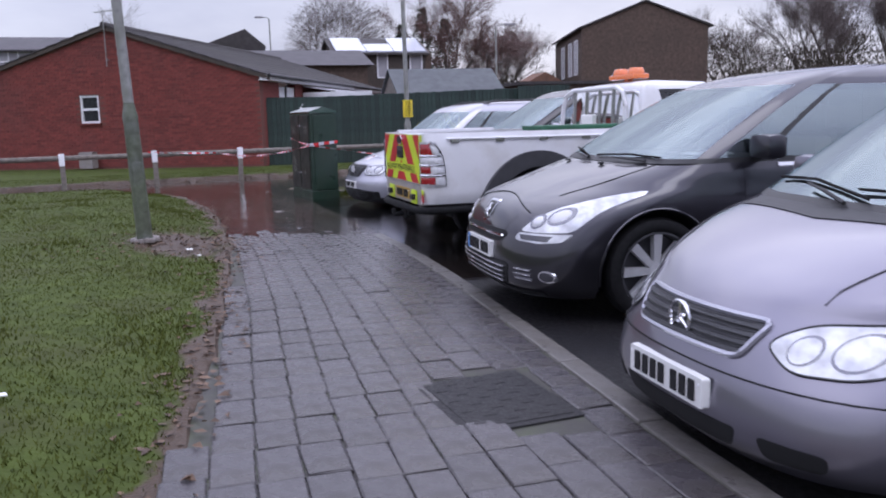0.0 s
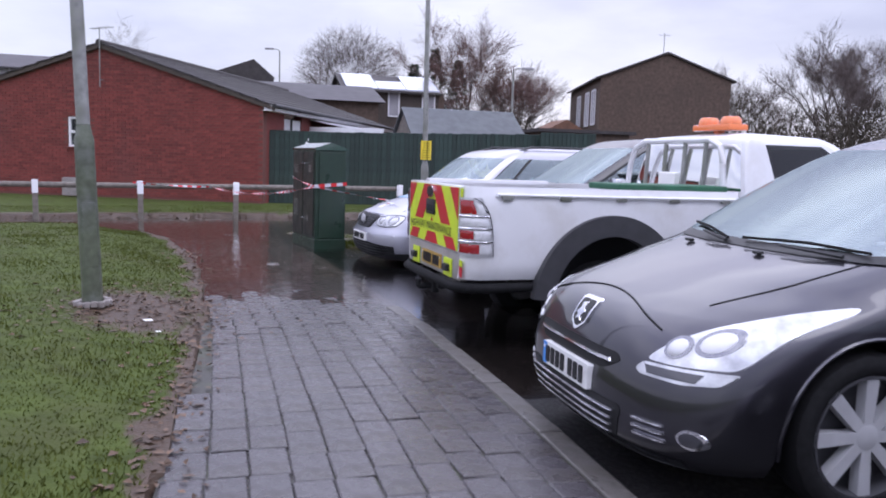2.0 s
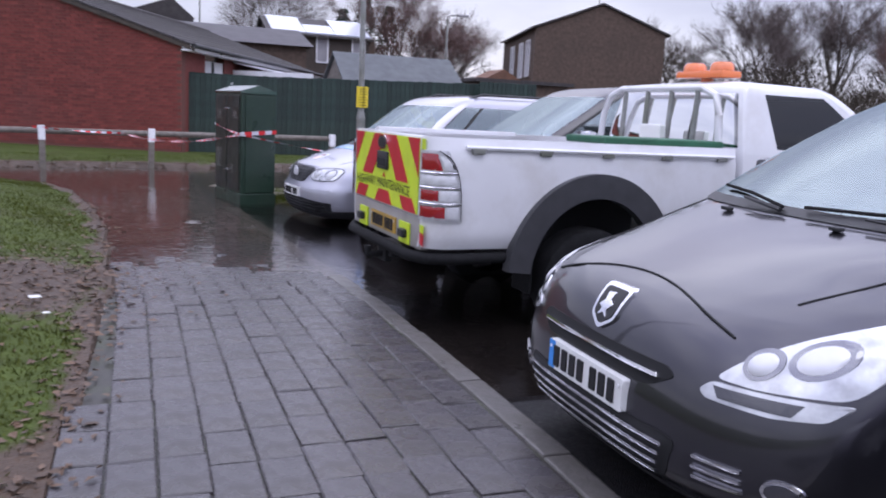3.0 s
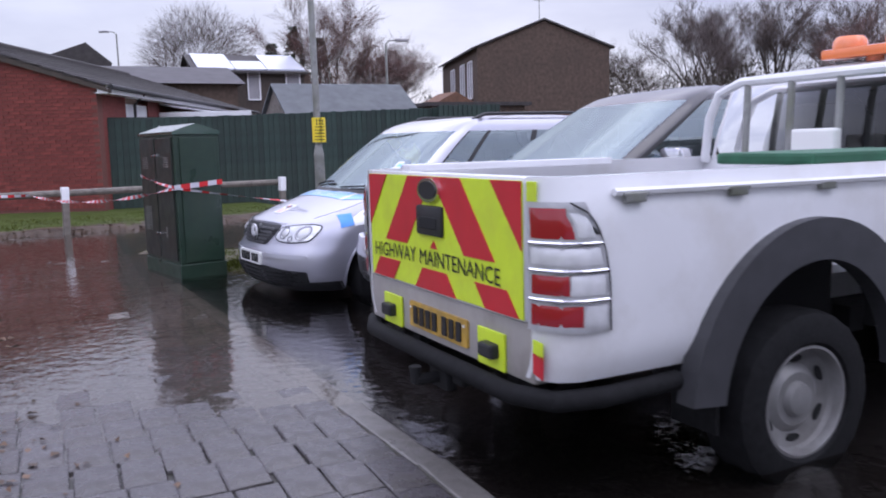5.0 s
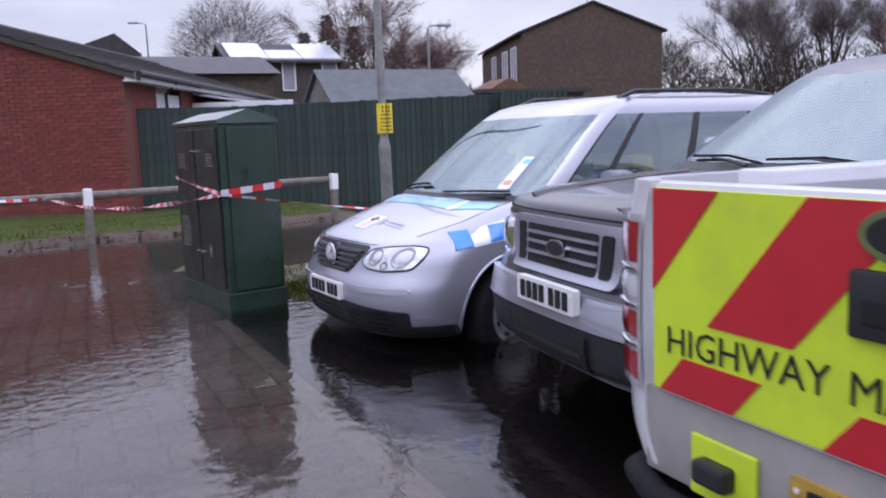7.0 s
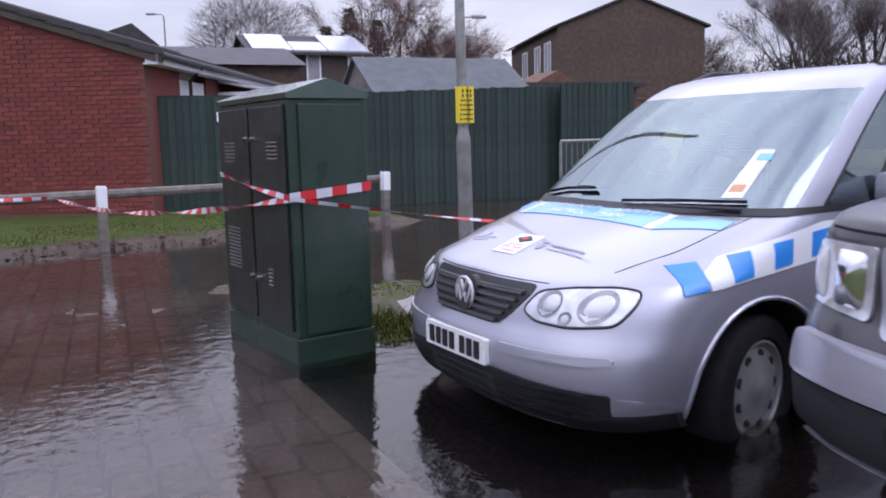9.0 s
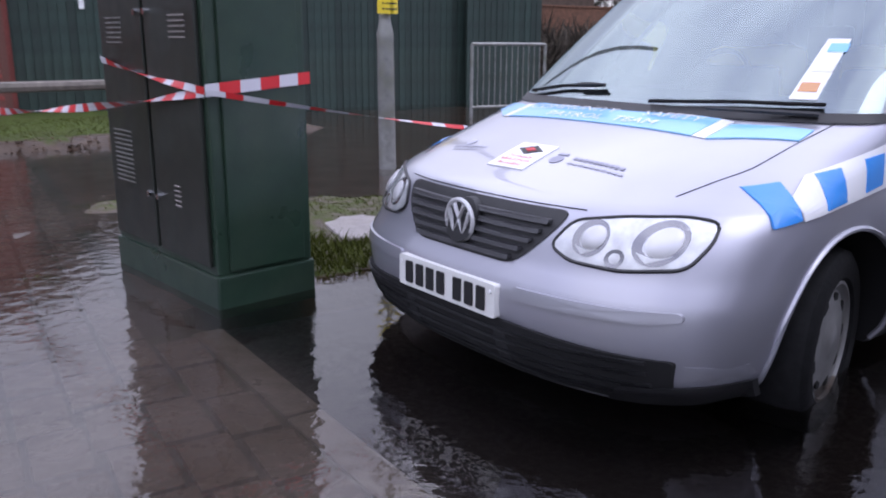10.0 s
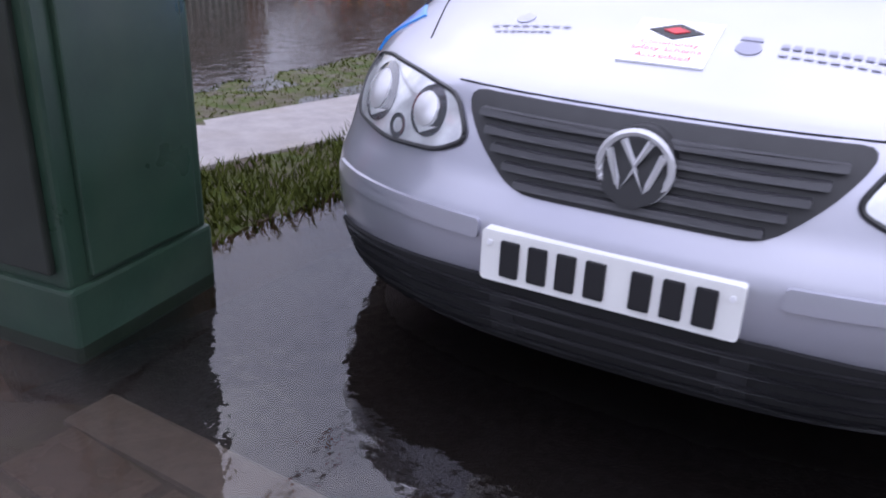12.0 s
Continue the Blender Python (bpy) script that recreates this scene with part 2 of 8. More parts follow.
M["steel_wheel"] = material("dull_silver_steel_wheel", (0.24, 0.235, 0.235), 0.42, metal=0.25, var=0.15, scale=8, dirt=(0.1, 0.09, 0.08), dirt_scale=6)
M["chrome"] = material("chrome", (0.82, 0.82, 0.85), 0.08, metal=1.0)
M["lamp"] = material("clear_headlamp", (0.58, 0.59, 0.61), 0.14, metal=0.35, coat=1.0, var=0.3, scale=14)
M["lamp_clear"] = material("clear_rear_lamp", (0.72, 0.72, 0.74), 0.2, metal=0.15, coat=1.0, var=0.1, scale=20)
M["lamp_mid"] = material("lamp_bowl", (0.20, 0.20, 0.22), 0.12, metal=0.7, coat=1.0)
M["lamp_dark"] = material("lamp_recess", (0.06, 0.06, 0.07), 0.12, metal=0.3, coat=1.0)
M["amber"] = material("amber_lens", (0.55, 0.25, 0.08), 0.15, coat=1.0)
M["red_lens"] = material("red_lamp_lens", (0.30, 0.010, 0.018), 0.12, coat=1.0)
M["windscreen"] = glass_material("car_glass", (0.62, 0.70, 0.70), 3.0, sheen=(0.84, 0.97, 1.0))
M["dark_glass"] = glass_material("dark_car_glass", (0.20, 0.22, 0.23), 1.95, sheen=(0.86, 0.97, 1.0))
# deep tint puts the dim cab interior's shade into the glass colour
M["cab_glass"] = glass_material("interior_shade_cab_glass", (0.22, 0.24, 0.25), 1.5)
M["seat_cloth"] = material("dark_seat_cloth", (0.035, 0.036, 0.04), 0.9, var=0.2)
M["dash"] = material("dark_dashboard", (0.03, 0.03, 0.034), 0.7, var=0.1)
M["plate_white"] = material("white_number_plate", (0.74, 0.74, 0.72), 0.35, var=0.04)
M["plate_yellow"] = material("dirty_yellow_plate", (0.44, 0.27, 0.04), 0.5, var=0.25, scale=15, dirt=(0.20, 0.15, 0.08), dirt_scale=9, dirt_amount=0.8)
M["hi_yellow"] = material("fluorescent_yellow_sheet", (0.60, 0.76, 0.03), 0.4, var=0.05, scale=6, dirt=(0.45, 0.5, 0.06), dirt_scale=4, dirt_amount=0.5)
M["hi_red"] = material("red_reflective_sheet", (0.50, 0.018, 0.03), 0.4, var=0.08, scale=6)
M["blue_vinyl"] = material("blue_vinyl", (0.035, 0.25, 0.72), 0.3, coat=0.6)
M["pale_blue_vinyl"] = material("pale_blue_vinyl", (0.22, 0.50, 0.82), 0.3, coat=0.6)
M["white_vinyl"] = material("white_vinyl", (0.80, 0.80, 0.82), 0.3, coat=0.6)
M["grey_print"] = material("grey_print", (0.26, 0.26, 0.33), 0.4)
M["pale_print"] = material("pale_grey_print", (0.40, 0.40, 0.48), 0.4)
M["beacon"] = material("orange_beacon_lens", (0.75, 0.20, 0.06), 0.25, coat=0.8)
M["green_net"] = material("green_load_cover", (0.02, 0.10, 0.05), 0.6, var=0.2)
M["paper"] = material("white_paper", (0.75, 0.75, 0.72), 0.6)
M["dirty_white"] = material("road_dirty_white_paint", (0.33, 0.31, 0.29), 0.5, coat=0.2, var=0.12, scale=6, dirt=(0.17, 0.15, 0.13), dirt_scale=3, dirt_amount=0.8)
M["orange_brown"] = material("orange_brown_brick", (0.15, 0.075, 0.045), 0.85, var=0.25, scale=8, dirt=(0.09, 0.055, 0.04), dirt_scale=1)
M["hivis"] = material("yellow_work_jacket", (0.75, 0.62, 0.06), 0.7, var=0.1)


def grass_material():
    """Lawn that turns to mud where the soil mask says so."""
    m = material("winter_lawn", (0.056, 0.076, 0.016), 0.8, var=0.3, scale=7, bump=0.7, bump_scale=45, dirt=(0.055, 0.054, 0.022), dirt_scale=1.3, dirt_amount=0.7, spec=0.15)
    n, l = m.node_tree.nodes, m.node_tree.links
    b = n["Principled BSDF"]
    lawn = b.inputs["Base Color"].links[0].from_socket
    at = n.new("ShaderNodeAttribute")
    at.attribute_name = "soil"
    tex = n.new("ShaderNodeTexNoise")
    tex.inputs["Scale"].default_value, tex.inputs["Detail"].default_value = 9, 7
    tc = n.new("ShaderNodeTexCoord")
    l.new(tc.outputs["Object"], tex.inputs["Vector"])
    add = n.new("ShaderNodeMath")
    add.operation = "ADD"
    l.new(at.outputs["Fac"], add.inputs[0])
    l.new(tex.outputs["Fac"], add.inputs[1])
    r = n.new("ShaderNodeMapRange")
    r.inputs["From Min"].default_value, r.inputs["From Max"].default_value = 0.85, 1.15
    l.new(add.outputs["Value"], r.inputs["Value"])
    mud = n.new("ShaderNodeMix")
    mud.data_type = "RGBA"
    mud.inputs["A"].default_value, mud.inputs["B"].default_value = (0.095, 0.062, 0.042, 1), (0.045, 0.033, 0.024, 1)
    l.new(tex.outputs["Fac"], mud.inputs["Factor"])
    mix = n.new("ShaderNodeMix")
    mix.data_type = "RGBA"
    l.new(r.outputs["Result"], mix.inputs["Factor"])
    l.new(lawn, mix.inputs["A"])
    l.new(mud.outputs["Result"], mix.inputs["B"])
    l.new(mix.outputs["Result"], b.inputs["Base Color"])
    r2 = n.new("ShaderNodeMapRange")
    r2.inputs["To Min"].default_value, r2.inputs["To Max"].default_value = 0.8, 0.4
    l.new(r.outputs["Result"], r2.inputs["Value"])
    l.new(r2.outputs["Result"], b.inputs["Roughness"])
    return m


M["grass"] = grass_material()
M["blade"] = material("grass_blade", (0.072, 0.084, 0.020), 1.0, island=0.28, spec=0.0)


# ---- building helpers ----
def part(name, bm, mat, parent=None, label="", smooth=False, m=None, category="", group="", kind=""):
    """Links a bmesh as one mesh object, under a thing where one is given. mat: one material or a list of slots."""
    me = bpy.data.meshes.new(name)
    bm.normal_update()
    bm.to_mesh(me)
    bm.free()
    return link(name, me, mat, parent, label, smooth, m, category, group, kind)


def link(name, me, mat, parent=None, label="", smooth=False, m=None, category="", group="", kind=""):
    for k in (mat if isinstance(mat, (list, tuple)) else [mat]):
        me.materials.append(M[k])
    if smooth:
        me.polygons.foreach_set("use_smooth", [True] * len(me.polygons))
        me.set_sharp_from_angle(angle=radians(38))
    ob = new(name, me)
    if parent is not None:
        ob.parent = parent
    if m is not None:
        ob.matrix_basis = m
    return tagged(ob, label, category, group, kind)


def empty(name, m, label, category, group=""):
    ob = new(name)
    ob.empty_display_size = 0.1
    ob.matrix_basis = m
    return tagged(ob, label, category, group)


def box(bm, c, s, bevel=0.0, m=None, mat=0):
    """A box of centre c and size s, its edges rounded by bevel."""
    r = bmesh.ops.create_cube(bm, size=1, matrix=Matrix.LocRotScale(c, None, s))
    vs = r["verts"]
    fs = list({f for v in vs for f in v.link_faces})
    if bevel:
        es = list({e for v in vs for e in v.link_edges})
        rb = bmesh.ops.bevel(bm, geom=es, offset=bevel, segments=2, profile=0.6, affect="EDGES")
        vs = list({v for f in rb["faces"] for v in f.verts} | {v for v in vs if v.is_valid})
        fs = list({f for v in vs for f in v.link_faces})
    for f in fs:
        f.material_index = mat
    if m is not None:
        bmesh.ops.transform(bm, matrix=m, verts=vs)
    return vs


def rod(bm, a, b, r0, r1=None, seg=10, mat=0, caps=True):
    a, b = Vector(a), Vector(b)
    d = b - a
    m = Matrix.Translation((a + b) / 2) @ d.to_track_quat("Z", "Y").to_matrix().to_4x4()
    r = bmesh.ops.create_cone(bm, cap_ends=caps, segments=seg, radius1=r0, radius2=r0 if r1 is None else r1, depth=d.length, matrix=m)
    for v in r["verts"]:
        for f in v.link_faces:
            f.material_index = mat
    return r["verts"]


def tube(bm, pts, r, seg=8, mat=0):
    """A tube that follows the points pts; r: one radius, or one a point."""
    pts = [Vector(p) for p in pts]
    rs = r if isinstance(r, (list, tuple)) else [r] * len(pts)
    rings = []
    up = Vector((0.13, 0.21, 0.97))
    for i, p in enumerate(pts):
        d = (pts[min(i + 1, len(pts) - 1)] - pts[max(i - 1, 0)]).normalized()
        a = d.cross(up)
        if a.length < 1e-3:
            a = d.cross(Vector((1, 0, 0)))
        a.normalize()
        b = d.cross(a)
        rings.append([bm.verts.new(p + (a * math.cos(2 * math.pi * k / seg) + b * math.sin(2 * math.pi * k / seg)) * rs[i]) for k in range(seg)])
    for q, w in zip(rings, rings[1:]):
        for k in range(seg):
            f = bm.faces.new((q[k], q[(k + 1) % seg], w[(k + 1) % seg], w[k]))
            f.material_index = mat
    for ring in (rings[0][::-1], rings[-1]):
        f = bm.faces.new(ring)
        f.material_index = mat


def prism(bm, pts, d, mat=0):
    """A flat outline pts (3D, in one plane) pushed out by the vector d."""
    d = Vector(d)
    a = [bm.verts.new(p) for p in pts]
    b = [bm.verts.new(Vector(p) + d) for p in pts]
    fs = [bm.faces.new(a[::-1]), bm.faces.new(b)]
    n = len(a)
    for i in range(n):
        fs.append(bm.faces.new((a[i], a[(i + 1) % n], b[(i + 1) % n], b[i])))
    for f in fs:
        f.material_index = mat
    return fs


def lathe(bm, prof, seg=32, mat=0, axis="y"):
    """Turns a profile of (radius, offset) pairs round the y or z axis."""
    rings = []
    for r, o in prof:
        ring = []
        for k in range(seg):
            a = 2 * math.pi * k / seg
            ring.append(bm.verts.new((r * math.cos(a), o, r * math.sin(a)) if axis == "y" else (r * math.cos(a), r * math.sin(a), o)))
        rings.append(ring)
    for p, q in zip(rings, rings[1:]):
        for k in range(seg):
            f = bm.faces.new((p[k], p[(k + 1) % seg], q[(k + 1) % seg], q[k]))
            f.material_index = mat
    return rings


def words(text, size):
    """Lettering as a list of flat triangles' points, centred, in the built-in font."""
    cu = bpy.data.curves.new("lettering", "FONT")
    cu.body, cu.size, cu.align_x, cu.align_y, cu.resolution_u = text, size, "CENTER", "CENTER", 2
    ob = bpy.data.objects.new("lettering", cu)
    me = bpy.data.meshes.new_from_object(ob)
    bm = bmesh.new()
    bm.from_mesh(me)
    bpy.data.objects.remove(ob)
    bpy.data.curves.remove(cu)
    bpy.data.meshes.remove(me)
    return bm


def smooth_step(a, b, x):
    t = np.clip((np.asarray(x, float) - a) / (b - a), 0, 1)
    return t * t * (3 - 2 * t)


# ---- ground, road, paving, flood ----
WATER = 0.0
EDGE_Y = np.array([-6, 3.0, 5.0, 7.5, 9.5, 12.0, 13.9, 15.5, 17.2, 18.2])
EDGE_X = np.array([0.30, 0.60, 0.79, 0.92, 0.95, 0.82, 0.58, 0.28, -0.35, -1.6])
KERB_Y = np.array([-6, 3.0, 6.0, 8.5, 11.0, 12.6, 14.0])
KERB_X = np.array([2.55, 2.60, 2.70, 2.69, 2.55, 2.43, 2.33])


def left_edge(y):
    return np.interp(y, EDGE_Y, EDGE_X)


def kerb_line(y):
    return np.interp(y, KERB_Y, KERB_X)


def verge_line(x):
    return 20.05 + 0.206 * (np.asarray(x, float) - 1.46)


def path_level(y):
    return 0.030 - 0.036 * smooth_step(7.4, 10.6, y)


def road_level(y):
    return -0.008 - 0.15 * smooth_step(5.6, 11.5, y)


def bumps(x, y, s, seed):
    """Soft bumps from a few crossing waves, about -1 to 1."""
    r = np.random.RandomState(seed)
    v = 0
    for k in range(7):
        a, f, p = r.uniform(0, 6.28), s * r.uniform(0.6, 2.2), r.uniform(0, 6.28)
        v = v + np.sin((x * np.cos(a) + y * np.sin(a)) * f + p)
    return v / 4.2


def ground_level(x, y):
    """Height and soil mask of the open ground."""
    d = left_edge(y) - x
    lawn = (y < 18.0) & (d > 0)
    wob = 0.10 * bumps(x, y, 5.0, 1)
    h = np.where(lawn, 0.028 + 0.13 * smooth_step(0.05, 1.3, d) + 0.015 * bumps(x, y, 3, 2), 0)
    h = np.where(lawn, h - 0.17 * smooth_step(16.4, 17.9, y + wob) - 0.01 * smooth_step(12, 15, y), h)
    soil = np.where(lawn, 1 - smooth_step(0.02, 0.26, d + wob * 0.9), 0)
    soil = np.maximum(soil, np.where(lawn, smooth_step(16.3, 17.2, y + wob), 0))
    patch = np.exp(-(((x - 0.42) / 0.55) ** 2 + ((y - 9.1) / 1.0) ** 2))
    soil = np.maximum(soil, np.where(lawn, 1.1 * patch, 0))
    far = y - verge_line(x)
    low = -0.055 + 0.030 * bumps(x, y, 2.2, 3) + 0.012 * bumps(x, y, 9, 4)
    low = low + 0.022 * np.exp(-((x + 3.0) / 5) ** 2)
    strip = smooth_step(14.28, 14.42, y) * (1 - smooth_step(16.0, 16.5, y + 0.15 * bumps(x, y, 3, 8))) * smooth_step(2.8, 3.0, x)
    low = low + strip * (0.075 + 0.012 * bumps(x, y, 7, 5))
    h = np.where(lawn, h, low)
    soil = np.where(lawn, soil, 1.0)
    soil = np.where(~lawn & (strip > 0.5), 0.48, soil)
    tuft = np.exp(-(((x - 1.75) / 0.25) ** 2 + ((y - 14.9) / 0.5) ** 2)) + 0.9 * np.exp(-(((x - 2.6) / 0.9) ** 2 + ((y - 16.8) / 0.5) ** 2))
    h = np.where(lawn, h, h + 0.05 * tuft)
    soil = np.where(lawn, soil, soil - 0.6 * tuft)
    v = smooth_step(-0.12, 0.25, far + wob * 0.5) * (1 - smooth_step(5.2, 6.2, x))
    h = h + v * (0.10 - h * 0.9)
    soil = soil * (1 - smooth_step(0.1, 0.55, far + wob * 2) * (1 - smooth_step(5.2, 6.2, x)))
    paved = (d <= -0.13) & (x < kerb_line(y) + 0.1) & (y < 14.2)
    h = np.where(paved, -0.13, h)
    bay = (x >= kerb_line(y) - 0.02) & (y < 14.3)
    h = np.where(bay, -0.24, h)
    h = np.where((y > 30) | (x < -16) | (x > 26), 0.2, h)
    return h, np.clip(soil, 0, 1)


def spaced(*spans):
    v = []
    for a, b, n in spans:
        v += list(np.linspace(a, b, n, endpoint=False))
    return np.array(v + [spans[-1][1]])


gx = spaced((-900, -100, 6), (-100, -14, 16), (-14, -3.5, 60), (-3.5, 5.5, 150), (5.5, 16, 60), (16, 100, 16), (100, 900, 6))
gy = spaced((-600, -50, 6), (-50, -1, 16), (-1, 2, 20), (2, 24, 300), (24, 34, 24), (34, 120, 16), (120, 1500, 8))
XX, YY = np.meshgrid(gx, gy)
HH, SOIL = ground_level(XX, YY)
nx, ny = len(gx), len(gy)
idx = np.arange(nx * ny).reshape(ny, nx)
quads = np.stack([idx[:-1, :-1], idx[:-1, 1:], idx[1:, 1:], idx[1:, :-1]], -1).reshape(-1, 4)
me = bpy.data.meshes.new("ground")
me.from_pydata(np.stack([XX, YY, HH], -1).reshape(-1, 3).tolist(), [], quads.tolist())
soil_mask = me.attributes.new("soil", "FLOAT", "POINT")
soil_mask.data.foreach_set("value", SOIL.reshape(-1).astype(np.float32))
link("ground", me, "grass", smooth=True, label="rough winter lawn and muddy soil beside the path", category="ground", kind="structure")

# parking bays: one sheet of wet asphalt
ry = spaced((-8, 4, 8), (4, 10, 18), (10, 14.3, 8))
bm = bmesh.new()
rows_v = []
for y in ry:
    x0 = float(kerb_line(y)) - 0.02
    rows_v.append([bm.verts.new((x0 + (30 - x0) * k / 10, y, float(road_level(y)))) for k in range(11)])
for a, b in zip(rows_v, rows_v[1:]):
    for k in range(10):
        bm.faces.new((a[k], a[k + 1], b[k + 1], b[k]))
road = part("road", bm, "asphalt", label="wet dark asphalt of the parking bays", category="road", kind="structure")

# flood water: one level sheet
wx, wy = spaced((-14, 0, 20), (0, 5, 60), (5, 30, 20)), spaced((6.5, 18, 90), (18, 30, 16))
WX, WY = np.meshgrid(wx, wy)
# mask pales the path side as silt and sky sheen, leaves the bays dark
SILT_SHEEN = smooth_step(-0.12, 0.22, kerb_line(np.minimum(WY, 14)) - WX + 0.05 * bumps(WX, WY, 4, 12)) * (1 - 0.35 * smooth_step(14.0, 16.0, WY))
SILT_SHEEN = np.maximum(SILT_SHEEN, 0.25 * smooth_step(14.2, 15.0, WY))
me = bpy.data.meshes.new("water")
k = np.arange(WX.size).reshape(WX.shape)
me.from_pydata(np.stack([WX, WY, WX * 0 + WATER], -1).reshape(-1, 3).tolist(), [], np.stack([k[:-1, :-1], k[:-1, 1:], k[1:, 1:], k[1:, :-1]], -1).reshape(-1, 4).tolist())
me.attributes.new("silt_sheen", "FLOAT", "POINT").data.foreach_set("value", SILT_SHEEN.reshape(-1).astype(np.float32))
water = link("water", me, "water", label="brown flood water standing over path and bays", category="water", kind="structure")
water.visible_shadow = False


# ---- brick bungalow with its gable to the path ----
HOUSE = pose(2.14, 23.85, 0, 0, 0, -24.5)   # its near right corner; local x along the gable (to the left is negative), y away


def wall_with_hole(bm, outline, hole, thick, mat=0):
    """An upright wall in the local x-z plane with one rectangular hole, thick towards +y."""
    x0, x1, z0, z1 = hole
    xs = sorted({p[0] for p in outline} | {x0, x1})
    top = lambda x: float(np.interp(x, [p[0] for p in outline], [p[1] for p in outline]))
    for a, b in zip(xs, xs[1:]):
        if a >= x0 - 1e-6 and b <= x1 + 1e-6:
            prism(bm, [(a, 0, 0), (b, 0, 0), (b, 0, z0), (a, 0, z0)], (0, thick, 0), mat)
            prism(bm, [(a, 0, z1), (b, 0, z1), (b, 0, top(b)), (a, 0, top(a))], (0, thick, 0), mat)
        else:
            prism(bm, [(a, 0, 0), (b, 0, 0), (b, 0, top(b)), (a, 0, top(a))], (0, thick, 0), mat)


EAVE, RIDGE, GX0, GXM = 2.70, 4.10, -9.2, -4.5
house = empty("bungalow", HOUSE, "red brick bungalow with a low pitched dark tiled roof", "house")
bm = bmesh.new()
HOLE = (-5.50, -4.90, 1.42, 2.22)
wall_with_hole(bm, [(GX0, EAVE), (GXM, RIDGE), (0.0, EAVE)], HOLE, 0.25)
bmesh.ops.remove_doubles(bm, verts=bm.verts, dist=1e-4)
gable = part("gable_wall", bm, "mortar", house, "red brick gable wall")
bm = bmesh.new()
prism(bm, [(-0.25, 0.25, 0), (0, 0.25, 0), (0, 1.55, 0), (-0.25, 1.55, 0)], (0, 0, EAVE - 0.08))
prism(bm, [(-0.25, 3.0, 0), (0, 3.0, 0), (0, 3.6, 0), (-0.25, 3.6, 0)], (0, 0, EAVE - 0.08))
prism(bm, [(-0.25, 1.55, 0), (0, 1.55, 0), (0, 3.0, 0), (-0.25, 3.0, 0)], (0, 0, 1.2))
prism(bm, [(GX0, 0.25, 0), (GX0 + 0.25, 0.25, 0), (GX0 + 0.25, 14, 0), (GX0, 14, 0)], (0, 0, EAVE - 0.08))
prism(bm, [(-0.25, 3.6, 0), (0, 3.6, 0), (0, 14, 0), (-0.25, 14, 0)], (0, 0, EAVE - 0.08))
part("side_wall", bm, "brick", house)
# window in the gable
win = part("window", bmesh.new(), "fascia", house, "small white plastic window")
bm = bmesh.new()
a0, a1, b0, b1 = HOLE
for c, s in (((a0 + 0.03, 0.06, (b0 + b1) / 2), (0.06, 0.08, b1 - b0)), ((a1 - 0.03, 0.06, (b0 + b1) / 2), (0.06, 0.08, b1 - b0)),
             (((a0 + a1) / 2, 0.06, b1 - 0.03), (a1 - a0, 0.078, 0.06)), (((a0 + a1) / 2, 0.06, b0 + 0.03), (a1 - a0, 0.078, 0.06)),
             (((a0 + a1) / 2, 0.055, b0 + 0.40), (a1 - a0, 0.074, 0.07))):
    box(bm, c, s, 0.008)
part("window_frame", bm, "fascia", win)
bm = bmesh.new()
box(bm, ((a0 + a1) / 2, 0.08, (b0 + b1) / 2), (a1 - a0 - 0.02, 0.012, b1 - b0 - 0.02))
part("pane", bm, "pane", win)
bm = bmesh.new()
box(bm, ((a0 + a1) / 2, -0.02, b0 - 0.03), (a1 - a0 + 0.1, 0.12, 0.05), 0.01)
part("window_sill", bm, "brick_part", win)
bm = bmesh.new()
box(bm, ((a0 + a1) / 2, 0.20, (b0 + b1) / 2), (a1 - a0 + 0.1, 0.02, b1 - b0 + 0.1))
part("blind", bm, "paper", win, "pale blind behind the glass")
# roof slopes in tiles
for side, (xa, za, xb, zb) in (("near", (0.32, EAVE - 0.12, GXM, RIDGE + 0.02)), ("far", (GX0 - 0.32, EAVE - 0.12, GXM, RIDGE + 0.02))):
    bm = bmesh.new()
    n, depth = 11, 14.2
    for i in range(n):
        t0, t1 = i / n, (i + 1.12) / n
        t1 = min(t1, 1)
        p = lambda t, up: (xa + (xb - xa) * t, za + (zb - za) * t + up)
        pa, pb = p(t0, 0.075), p(t1, 0.045)
        q = [(pa[0], -0.12, pa[1]), (pb[0], -0.12, pb[1]), (pb[0], -0.12, pb[1] - 0.03), (pa[0], -0.12, pa[1] - 0.03)]
        prism(bm, q, (0, depth, 0))
    part("roof_slope", bm, "roof_tile", house, "dark concrete roof tiles", kind="stuff")
bm = bmesh.new()
rod(bm, (GXM, -0.13, RIDGE + 0.06), (GXM, 14.1, RIDGE + 0.06), 0.09, seg=10)
part("ridge", bm, "roof_tile", house)
bm = bmesh.new()
for xa, za, xb, zb in ((0.32, EAVE - 0.12, GXM, RIDGE + 0.02), (GX0 - 0.32, EAVE - 0.12, GXM, RIDGE + 0.02)):
    prism(bm, [(xa, -0.10, za - 0.09), (xb, -0.10, zb - 0.09), (xb, -0.10, zb + 0.02), (xa, -0.10, za + 0.02)], (0, 0.10, 0))
part("verge_board", bm, "dark_fascia", house)
bm = bmesh.new()
box(bm, (0.26, 6.9, EAVE - 0.13), (0.03, 14.0, 0.17), 0.005)
box(bm, (0.14, 6.9, EAVE - 0.2), (0.24, 14.0, 0.02))
box(bm, (0.16, -0.04, EAVE - 0.14), (0.24, 0.03, 0.16), 0.005)
